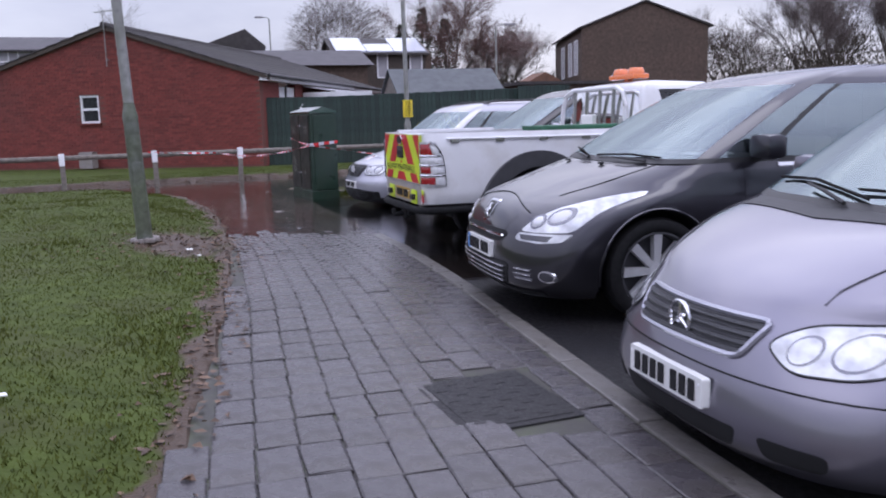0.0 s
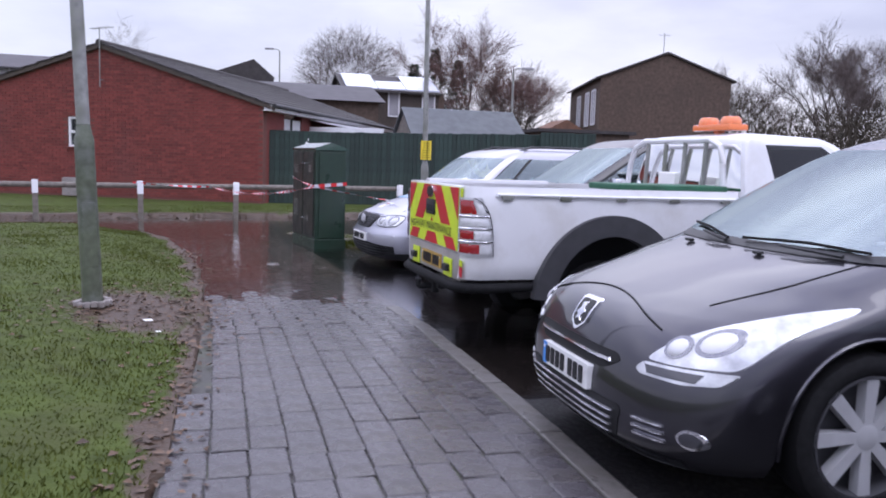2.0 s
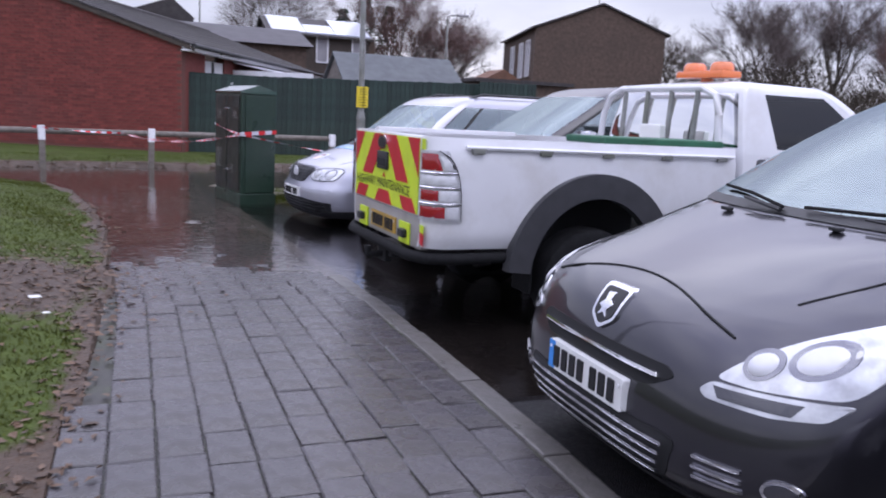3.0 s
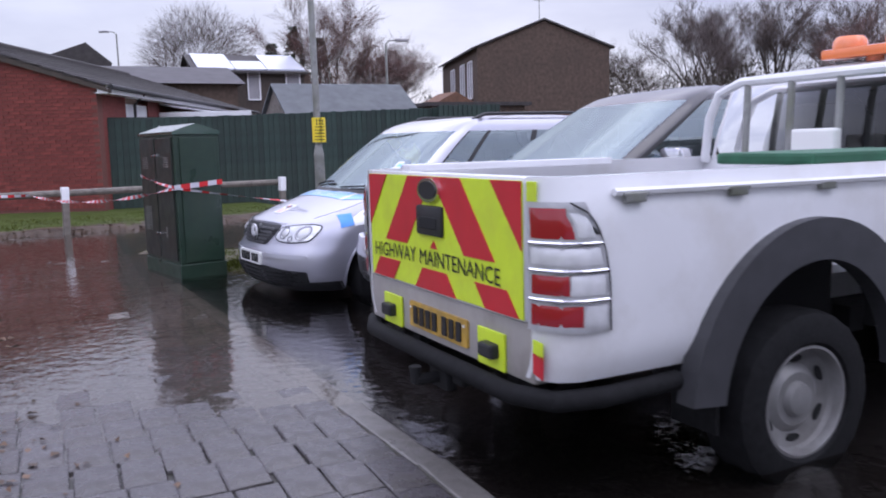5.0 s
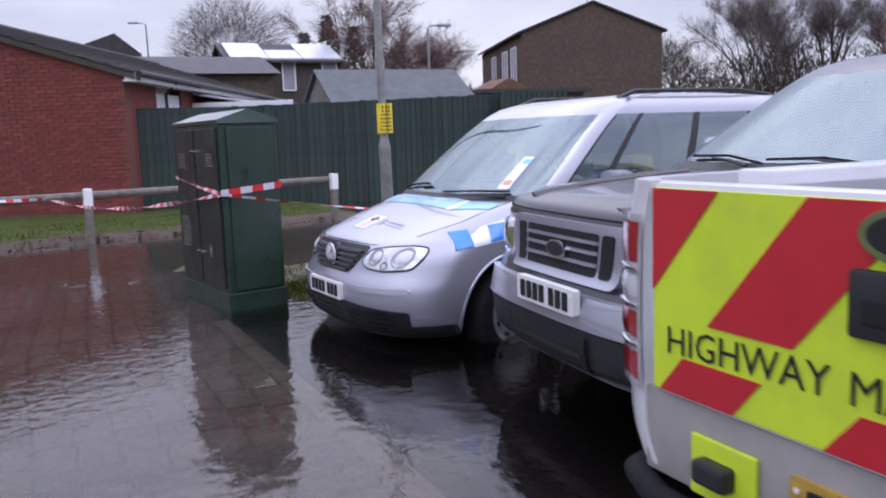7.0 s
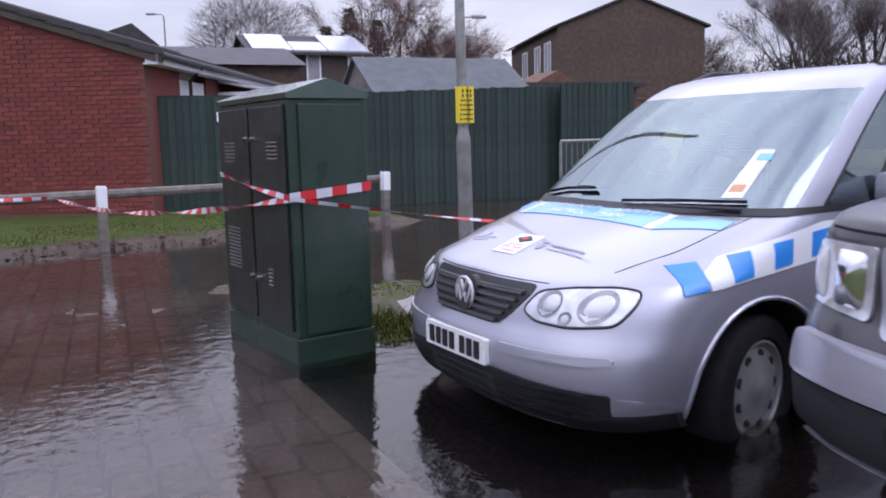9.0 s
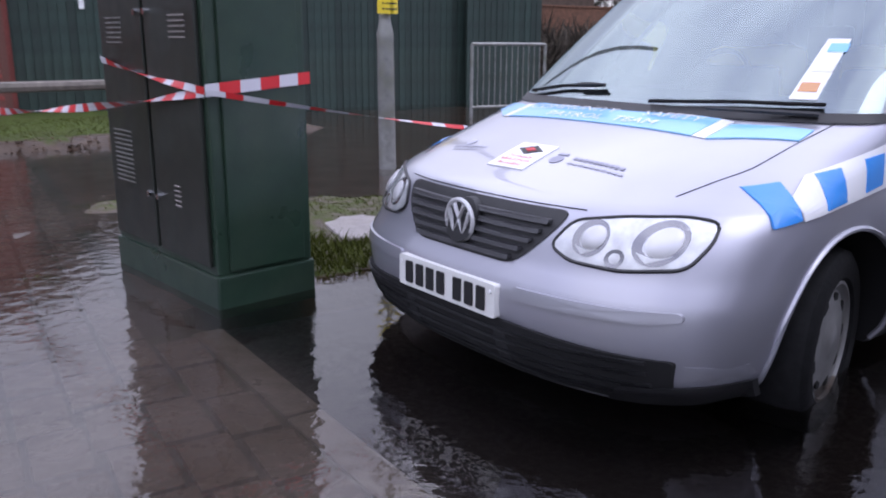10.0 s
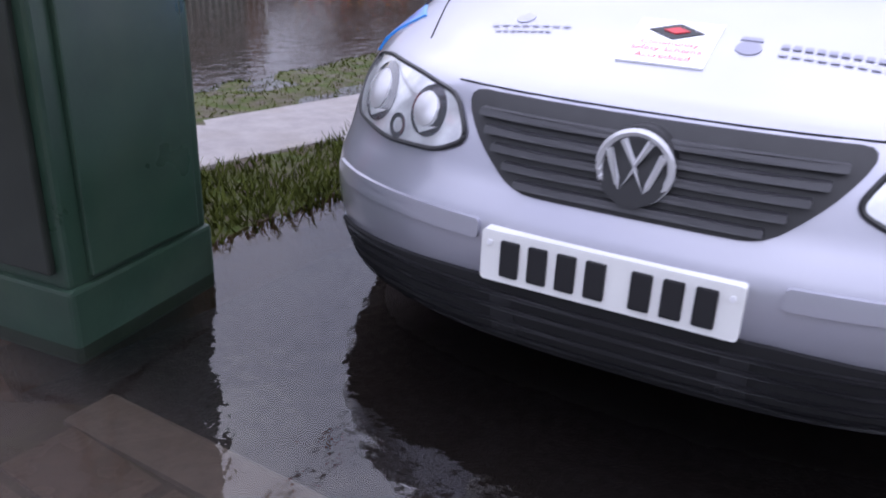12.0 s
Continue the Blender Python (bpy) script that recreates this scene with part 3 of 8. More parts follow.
part("fascia", bm, "fascia", house, "white plastic fascia and soffit")
bm = bmesh.new()
tube(bm, [(0.335, y, EAVE - 0.08) for y in np.linspace(-0.1, 13.9, 6)], 0.055, 8)
tube(bm, [(0.30, 1.95, EAVE - 0.1), (0.06, 1.95, EAVE - 0.35), (0.06, 1.95, 0.1)], 0.035, 8)
part("gutter", bm, "plastic", house, "black plastic gutter and downpipe")
bm = bmesh.new()
box(bm, (-0.06, 2.27, 1.78), (0.05, 0.06, 1.2), 0.006)
box(bm, (-0.06, 1.60, 1.78), (0.05, 0.06, 1.2), 0.006)
box(bm, (-0.06, 2.95, 1.78), (0.05, 0.06, 1.2), 0.006)
box(bm, (-0.06, 2.27, 2.12), (0.048, 1.4, 0.5), 0.006)
box(bm, (-0.06, 2.27, 1.22), (0.048, 1.4, 0.06), 0.006)
part("side_window_frame", bm, "fascia", house, "white panelled window frame")
bm = bmesh.new()
box(bm, (-0.08, 2.27, 1.55), (0.012, 1.36, 0.6))
part("side_pane", bm, "pane", house)
# lean-to with a pale sloping roof along the side of the house
lean = empty("lean_to_porch", HOUSE @ pose(0.0, 3.75, 0), "white lean-to porch with a pale translucent roof against the bungalow", "porch")
bm = bmesh.new()
prism(bm, [(0.02, 0, 2.46), (2.3, 0, 2.06), (2.3, 0, 2.03), (0.02, 0, 2.43)], (0, 5.2, 0))
part("porch_roof", bm, "far_render", lean, "pale translucent sheet roof")
for k in range(7):
    bm = bmesh.new()
    prism(bm, [(0.02, k * 0.86, 2.485), (2.33, k * 0.86, 2.085), (2.33, k * 0.86, 2.04), (0.02, k * 0.86, 2.44)], (0, 0.05, 0))
    part("glazing_bar", bm, "fascia", lean)
bm = bmesh.new()
box(bm, (2.28, 2.6, 1.0), (0.06, 5.2, 2.0))
box(bm, (1.15, 0.03, 1.0), (2.2, 0.06, 2.0))
box(bm, (1.15, 0.0, 2.14), (2.3, 0.05, 0.22), 0.01)
part("porch_wall", bm, "fascia", lean, "white plastic panel wall")
# pampas tuft on the roof line behind, seen over the lean-to
# TV aerial on a bracket at the gable
aer = empty("tv_aerial", HOUSE @ pose(-4.45, -0.16, 0), "thin grey television aerial on a mast at the gable", "aerial")
bm = bmesh.new()
rod(bm, (0, 0, 3.0), (0, 0, 4.55), 0.014)
rod(bm, (0, 0, 3.2), (0, 0.18, 3.2), 0.012)
part("mast", bm, "galv", aer)
bm = bmesh.new()
rod(bm, (-0.25, 0.0, 4.5), (0.35, 0.1, 4.56), 0.01)
for k in range(6):
    rod(bm, (-0.2 + 0.1 * k, -0.14, 4.5 + 0.01 * k), (-0.2 + 0.1 * k, 0.17, 4.5 + 0.01 * k), 0.005, seg=5)
part("elements", bm, "galv", aer)

# pale carton against the gable
bm = bmesh.new()
box(bm, (-5.2, -0.30, 0.36), (0.42, 0.30, 0.46), 0.015)
box(bm, (-5.2, -0.30, 0.600), (0.44, 0.15, 0.012))
part("meter_box", bm, "slab", None, "pale brown meter box at the foot of the brick gable", m=HOUSE, category="box")

# ---- neighbouring brick house, at the far left ----
nb = empty("neighbour_house", pose(-7.05, 27.95, 0, 0, 0, -24.5), "red brick end wall of the neighbouring house", "house")
bm = bmesh.new()
prism(bm, [(-7, 0, 0), (0, 0, 0), (0, 0, 2.95), (-7, 0, 2.6)], (0, 12, 0))
part("wall", bm, "brick", nb)
bm = bmesh.new()
prism(bm, [(-7.2, -0.1, 2.66), (0.15, -0.1, 3.02), (0.15, -0.1, 3.12), (-7.2, -0.1, 2.76)], (0, 12.2, 0))
part("roof", bm, "roof_tile", nb)
bm = bmesh.new()
box(bm, (0.1, -0.06, 3.0), (0.14, 0.1, 0.2), 0.01)
part("fascia_end", bm, "fascia", nb)
gate = empty("side_gate", pose(-6.98, 27.92, 0, 0, 0, -24.5), "dark brown timber gate between the two houses", "gate")
for k in range(3):
    bm = bmesh.new()
    box(bm, (0.10 + k * 0.2, 0, 1.0), (0.185, 0.03, 1.95), 0.006)
    part("board", bm, "dark_fascia", gate)
for z in (0.4, 1.6):
    bm = bmesh.new()
    box(bm, (0.3, 0.04, z), (0.6, 0.04, 0.1))
    part("ledge", bm, "dark_fascia", gate)


# ---- close-boarded green fence ----
def fence_run(p0, p1, h0, h1, label):
    a, b = Vector(p0), Vector(p1)
    d = b - a
    ang = math.degrees(math.atan2(d.y, d.x))
    f = empty("fence", pose(a.x, a.y, 0, 0, 0, ang), label, "fence", "green boundary fence")
    L, w = d.length, 0.125
    n = int(L / w)
    bm = bmesh.new()
    box(bm, (0, 0, 0), (w * 1.06, 0.018, 1.0), 0.004)
    data = bpy.data.meshes.new("fence_board")
    bm.to_mesh(data)
    bm.free()
    data.materials.append(M["fence"])
    rnd = random.Random(5)
    for k in range(n):
        t = (k + 0.5) / n
        h = h0 + (h1 - h0) * t + rnd.uniform(-0.012, 0.012)
        ob = new("fence_board", data)
        ob.parent = f
        ob.matrix_basis = pose((k + 0.5) * L / n, rnd.uniform(-0.004, 0.004), h / 2 - 0.05, 0, 0, 5) @ Matrix.Diagonal((1, 1, h + 0.1, 1))
    bm = bmesh.new()
    box(bm, (L / 2, 0.03, (h0 + h1) / 4), (L, 0.02, (h0 + h1) / 2 - 0.12))
    part("fence_rail", bm, "fence_back", f)
    return f


fence_run((2.22, 24.25, 0), (10.1, 24.3, 0), 1.97, 2.20, "dark green close-boarded timber fence beside the bungalow")
fence_run((9.9, 24.05, 0), (11.62, 24.05, 0), 2.24, 2.26, "dark green fence panel standing proud of the long fence")
bm = bmesh.new()
box(bm, (0, 0, 0), (0.075, 0.012, 0.16), 0.004)
rodv = rod(bm, (0.02, -0.01, 0.12), (0.06, -0.02, 0.17), 0.012, seg=6)
part("gate_plaque", bm, "white_band", None, "small pale plaque on the green fence", m=pose(3.3, 24.22, 1.66), category="plaque")

# ---- low timber knee rail with white-banded posts ----
rail = empty("knee_rail", pose(0, 0, 0), "low weathered timber knee rail on white-banded posts", "rail")
posts = [(5.10 - 1.86 * k, 20.78 - 0.383 * k) for k in range(8)]
for k, (x, y) in enumerate(posts):
    bm = bmesh.new()
    box(bm, (0, 0, 0.35), (0.10, 0.10, 0.76), 0.012)
    post = part("post", bm, "wood_rail", rail, m=pose(x, y, 0.0, 0, random.Random(k).uniform(-1.5, 1.5), 11.6))
    bm = bmesh.new()
    box(bm, (0, 0, 0.62), (0.112, 0.112, 0.24), 0.008)
    box(bm, (0, 0, 0.745), (0.108, 0.108, 0.03), 0.01)
    part("white_cap", bm, "white_band", post, "white reflective cap")
for (xa, ya), (xb, yb) in zip(posts, posts[1:]):
    bm = bmesh.new()
    rod(bm, (xa - 0.02, ya + 0.085, 0.66), (xb + 0.02, yb + 0.085, 0.66), 0.055, seg=8)
    part("beam", bm, "wood_rail", rail)

# ---- guard rail panel beyond the flood ----
gr = empty("guard_rail", pose(8.45, 21.6, -0.05, 0, 0, -2), "grey galvanised pedestrian guard rail in the flood", "railing")
for k in range(2):
    bm = bmesh.new()
    rod(bm, (k * 1.37, 0, 0), (k * 1.37, 0, 1.16), 0.026)
    part("post", bm, "galv", gr)
for z, rad in ((1.16, 0.024), (0.2, 0.02)):
    bm = bmesh.new()
    rod(bm, (0, 0, z), (1.37, 0, z), rad)
    part("rail", bm, "galv", gr)
for k in range(1, 13):
    bm = bmesh.new()
    rod(bm, (k * 0.1055, 0, 0.2), (k * 0.1055, 0, 1.15), 0.008, seg=6)
    part("bar", bm, "galv", gr)

# ---- grass strip slab ----
bm = bmesh.new()
box(bm, (0.9, 0.22, 0.0), (1.8, 0.60, 0.06), 0.012)
part("concrete_slab", bm, "slab", None, "pale wet concrete slab laid across the grass strip", m=pose(3.32, 14.98, 0.012, 0, 0, -9), category="slab")


# ---- green roadside telecom cabinet ----
def cabinet():
    W, D, H = 0.47, 1.06, 1.47
    c = empty("roadside_cabinet", pose(2.39, 14.11, -0.02, 0, 0, 12.0), "dark green steel roadside cabinet standing in flood water", "cabinet")
    bm = bmesh.new()
    box(bm, (W / 2, D / 2, 0.07), (W + 0.02, D + 0.02, 0.19), 0.012)
    part("plinth", bm, "cab_green", c)
    bm = bmesh.new()
    box(bm, (W / 2, D / 2, 0.16 + (H - 0.16) / 2), (W, D, H - 0.16), 0.012)
    part("body", bm, "cab_green", c)
    bm = bmesh.new()
    prism(bm, [(-0.012, -0.015, H), (W + 0.012, -0.015, H), (W + 0.012, -0.015, H + 0.03), (W / 2, -0.015, H + 0.11), (-0.012, -0.015, H + 0.03)], (0, D + 0.03, 0))
    part("roof", bm, "cab_top", c, "wet green pitched roof")
    bm = bmesh.new()
    box(bm, (W / 2 + 0.005, -0.006, 0.81), (W - 0.10, 0.02, 1.26), 0.006)
    part("end_panel", bm, "cab_green", c)
    for k, y0 in enumerate((0.03, D / 2 + 0.01)):
        bm = bmesh.new()
        box(bm, (-0.008, y0 + D / 4 - 0.02, 0.82), (0.022, D / 2 - 0.05, 1.24), 0.006)
        door = part("door", bm, "cab_door", c, "dark door")
        bm = bmesh.new()
        yy = y0 + (0.16 if k == 0 else D / 2 - 0.22)
        for z, n, wd in ((1.24, 5, 0.15), (0.52, 5, 0.055)) if k == 0 else ((1.24, 6, 0.17), (0.72, 12, 0.20)):
            for i in range(n):
                box(bm, (-0.021, yy + (0.1 if k == 0 and wd < 0.1 else 0), z - i * 0.022), (0.006, wd, 0.006))
        part("louvre", bm, "slab" if k == 0 else "galv", door, "row of thin ventilation slots", kind="stuff")
        for z in (1.26, 0.45):
            bm = bmesh.new()
            yb = 0.48 if k == 0 else 0.58
            rod(bm, (-0.018, yb, z), (-0.035, yb, z), 0.014, seg=10)
            part("lock", bm, "chrome", door, "bright round lock")
    return c


cabinet()


# ---- lamp posts ----
def lamp_post(name, x, y, z, lean, label, mat_low, band):
    p = empty(name, pose(x, y, z, lean[0], lean[1], 0), label, "lamp post")
    bm = bmesh.new()
    lathe(bm, [(0.0, 0.0), (0.078, 0.0), (0.078, 0.12), (0.073, 1.22), (0.076, 1.27), (0.056, 1.36), (0.051, 1.40)], 20, axis="z")
    part("base_section", bm, mat_low, p, "green-stained lower section", smooth=True)
    bm = bmesh.new()
    lathe(bm, [(0.051, 1.38), (0.048, 2.6), (0.043, 4.2), (0.036, 6.0), (0.0, 6.02)], 16, axis="z")
    part("shaft", bm, "galv", p, smooth=True)
    if band:
        bm = bmesh.new()
        box(bm, (0.02, -0.072, 0.55), (0.10, 0.012, 0.50), 0.004)
        part("access_door", bm, mat_low, p)
        bm = bmesh.new()
        for k in range(14):
            a = k * 0.45
            box(bm, (0.12 * math.cos(a), 0.12 * math.sin(a), 0.0 + 0.004 * (k % 3)), (0.05, 0.04, 0.05), 0.012)
        part("concrete_collar", bm, "slab", p, "crumbled pale concrete at the foot")
    return p


lamp_post("lamp_post", 0.075, 9.02, 0.145, (0.4, -2.0), "grey galvanised lamp post with a mossy green base on the lawn", "mossy_pole", True)
second = lamp_post("lamp_post", 4.86, 17.40, -0.08, (0.2, -0.6), "grey galvanised lamp post with a yellow notice standing in flood water", "galv", False)
sign = empty("warning_sign", pose(4.855, 17.31, 1.36, 0, 0, 8), "yellow warning notice strapped round the lamp post", "sign")
bm = bmesh.new()
for k in range(8):
    a0, a1 = radians(-60 + 15 * k), radians(-45 + 15 * k)
    f = lambda a, r: (r * math.sin(a), 0.10 - r * math.cos(a))
    pa, pb, qa, qb = f(a0, 0.125), f(a1, 0.125), f(a0, 0.119), f(a1, 0.119)
    prism(bm, [(*pa, 0), (*pb, 0), (*qb, 0), (*qa, 0)], (0, 0, 0.36))
bmesh.ops.remove_doubles(bm, verts=bm.verts, dist=1e-4)
part("board", bm, "sign_yellow", sign, smooth=True)
rnd = random.Random(3)
for k in range(7):
    bm = bmesh.new()
    wd = 0.11 if k < 2 else rnd.uniform(0.12, 0.17)
    h = 0.032 if k < 2 else 0.014
    z = 0.315 - k * 0.046
    for i in range(5):
        a0 = -wd / 2 + i * wd / 5
        if i % 2 and k < 2:
            continue
        ang = a0 / 0.127
        box(bm, (0.127 * math.sin(ang), 0.10 - 0.127 * math.cos(ang), z), (wd / 5 * 0.85, 0.003, h), m=None)
    part("print_bar", bm, "black", sign, "unreadable black print")

# ---- red and white barrier tape ----
def tape_run(name, pts, width, label, edge=0.0):
    """A twisted ribbon through pts in red and white pieces; edge tilts it."""
    t = empty(name, pose(*pts[0]), label, "barrier tape", "flood cordon tape")
    o = Vector(pts[0])
    dense = []
    for a, b in zip(pts, pts[1:]):
        a, b = Vector(a), Vector(b)
        n = max(2, int((b - a).length / 0.03))
        dense += [a.lerp(b, k / n) for k in range(n)]
    dense.append(Vector(pts[-1]))
    bms = {"tape_red": bmesh.new(), "tape_white": bmesh.new()}
    run = 0
    for i, (a, b) in enumerate(zip(dense, dense[1:])):
        run += (b - a).length
        key = "tape_red" if int(run / 0.09) % 2 else "tape_white"
        d = (b - a).normalized()
        side = d.cross(Vector((0, 0, 1))).normalized()
        ang = edge * run
        up0 = (Vector((0, 0, 1)) * math.cos(ang) + side * math.sin(ang)) * width / 2
        n = side * 0.0015
        bm = bms[key]
        prism(bm, [a - up0 - o, b - up0 - o, b + up0 - o, a + up0 - o], n)
    for key, bm in bms.items():
        part("red_band" if key == "tape_red" else "white_band", bm, key, t, kind="stuff")
    return t


def sag(a, b, drop, n=10):
    a, b = Vector(a), Vector(b)
    return [tuple(a.lerp(b, k / n) - Vector((0, 0, drop * 4 * (k / n) * (1 - k / n)))) for k in range(n + 1)]


tape_run("barrier_tape", sag((2.15, 15.10, 1.03), (2.37, 14.07, 0.925), 0.01), 0.03, "red and white barrier tape across the dark cabinet face", 3.0)
tape_run("barrier_tape", [(2.372, 14.07, 0.925), (2.62, 14.13, 0.945), (2.86, 14.185, 0.965)], 0.050, "flat red and white barrier tape round the cabinet end")
tape_run("barrier_tape", sag((2.38, 14.06, 0.92), (4.7, 14.16, 0.60), 0.03, 16), 0.023, "red and white barrier tape from the cabinet towards the silver car", 2.0)
tape_run("barrier_tape", sag((2.37, 14.08, 0.92), (0.9, 19.85, 0.66), 0.12) + sag((0.9, 19.85, 0.66), (-0.62, 19.55, 0.73), 0.02)[1:], 0.04, "red and white barrier tape sagging from cabinet to knee rail", 2.5)


# ---- vehicles ----
def hermite(zs, vs):
    """A smooth curve through a table, with slopes held between neighbours so that it never overshoots."""
    zs, vs = np.array(zs, float), np.array(vs, float)
    h, d = np.diff(zs), np.diff(vs) / np.diff(zs)
    m = np.zeros(len(zs))
    m[0], m[-1] = d[0], d[-1]
    for i in range(1, len(zs) - 1):
        m[i] = 0 if d[i - 1] * d[i] <= 0 else 2 * d[i - 1] * d[i] / (d[i - 1] + d[i])

    def f(z):
        z = min(max(z, zs[0]), zs[-1])
        i = min(max(int(np.searchsorted(zs, z) - 1), 0), len(h) - 1)
        t = (z - zs[i]) / h[i]
        return float(vs[i] * (1 + 2 * t) * (1 - t) ** 2 + m[i] * h[i] * t * (1 - t) ** 2 + vs[i + 1] * t * t * (3 - 2 * t) + m[i + 1] * h[i] * t * t * (t - 1))
    return f


class Shell:
    """A car skin as a stack of level outlines. Local x runs from the nose (0) to the tail, z up from the road.
    keys: rows of z, nose x, half width, nose length, nose squareness, tail x, tail length."""

    def __init__(self, keys):
        k = list(zip(*keys))
        self.z0, self.z1 = k[0][0], k[0][-1]
        self.c = [hermite(k[0], k[i]) for i in range(1, 7)]

    def level(self, z):
        return [c(z) for c in self.c]

    def front(self, y, z):
        xf, w, L, p, _, _ = self.level(z)
        q = min(abs(y) / w, 0.995)
        return xf + L * (1 - (1 - q ** p) ** (1 / p))

    def side(self, x, z):
        xf, w, L, p, xr, Lr = self.level(z)
        if x >= xf + L:
            return w
        t = min(max(1 - (x - xf) / L, 0), 1)
        return w * (1 - t ** p) ** (1 / p)

    def hood(self, x, y, z0, z1):
        a, b = z0, z1
        for _ in range(30):
            m = (a + b) / 2
            if self.front(y, m) < x:
                a = m
            else:
                b = m
        return (a + b) / 2

    def column(self, kind, v, z):
        xf, w, L, p, xr, Lr = self.level(z)
        if kind == "f":
            return (xf + L * (1 - (1 - v ** p) ** (1 / p)), w * v)
        if kind == "s":
            return (xf + L + (xr - Lr - xf - L) * v, w)
        return (xr - Lr * (1 - (1 - v ** 3.0) ** (1 / 3.0)), w * v)


FRONT_Q = [0, 0.12, 0.25, 0.38, 0.5, 0.6, 0.69, 0.77, 0.84, 0.9, 0.945, 0.975, 0.992, 1.0]
REAR_Q = [1.0, 0.985, 0.95, 0.88, 0.75, 0.5, 0.25, 0]


def shell_grid(shell, zs, side_t):
    """Rows of points round the whole car at each height, and the tag of each column."""
    half = [("f", q) for q in FRONT_Q] + [("s", t) for t in side_t] + [("r", q) for q in REAR_Q]
    cols = [(k, v, 1) for k, v in half] + [(k, v, -1) for k, v in reversed(half[1:-1])]
    rows = [[(lambda p: (p[0], s * p[1], z))(shell.column(k, v, z)) for k, v, s in cols] for z in zs]
    return rows, cols


def cut_arches(ob, spots, radius, depth, half, floor=-0.1):
    """Cuts round wheel arches into a closed body and keeps the result as its mesh."""
    for x, z in spots:
        for s in (-1, 1):
            bm = bmesh.new()
            y0 = s * (half - depth)
            arch = [(x + radius * math.cos(k), y0, z + radius * math.sin(k)) for k in np.linspace(0, math.pi, 31)]
            prism(bm, [(x + radius, y0, floor - 0.4)] + arch + [(x - radius, y0, floor - 0.4)], (0, s * (depth + 0.3), 0), mat=1)
            bmesh.ops.recalc_face_normals(bm, faces=bm.faces)
            me = bpy.data.meshes.new("cutter")
            bm.to_mesh(me)
            bm.free()
            me.materials.append(M["well"])
            me.materials.append(M["well"])
            cutter = new("cutter", me)
            cutter.parent = ob.parent
            mod = ob.modifiers.new("arch", "BOOLEAN")
            mod.operation, mod.solver, mod.object = "DIFFERENCE", "EXACT", cutter
            bpy.context.view_layer.update()
            old = ob.data
            done = bpy.data.meshes.new_from_object(ob.evaluated_get(bpy.context.evaluated_depsgraph_get()))
            ob.modifiers.clear()
            ob.data = done
            bpy.data.objects.remove(cutter)
            bpy.data.meshes.remove(me)
            bpy.data.meshes.remove(old)
    ob.data.polygons.foreach_set("use_smooth", [True] * len(ob.data.polygons))
    ob.data.set_sharp_from_angle(angle=radians(32))


def body_part(shell, parent, paint, side_t, n_levels, name="body", label="", zs=None):
    zs = zs or list(np.linspace(shell.z0, shell.z1, n_levels))
    rows, cols = shell_grid(shell, zs, side_t)
    bm = bmesh.new()
    v = [[bm.verts.new(p) for p in r] for r in rows]
    n = len(cols)
    for a, b in zip(v, v[1:]):
        for k in range(n):
            bm.faces.new((a[k], a[(k + 1) % n], b[(k + 1) % n], b[k]))
    bm.faces.new(v[0][::-1])
    top = bm.faces.new(v[-1])
    top.material_index = 2
    bmesh.ops.recalc_face_normals(bm, faces=bm.faces)
    return part(name, bm, [paint, "well", "dash"], parent, label)


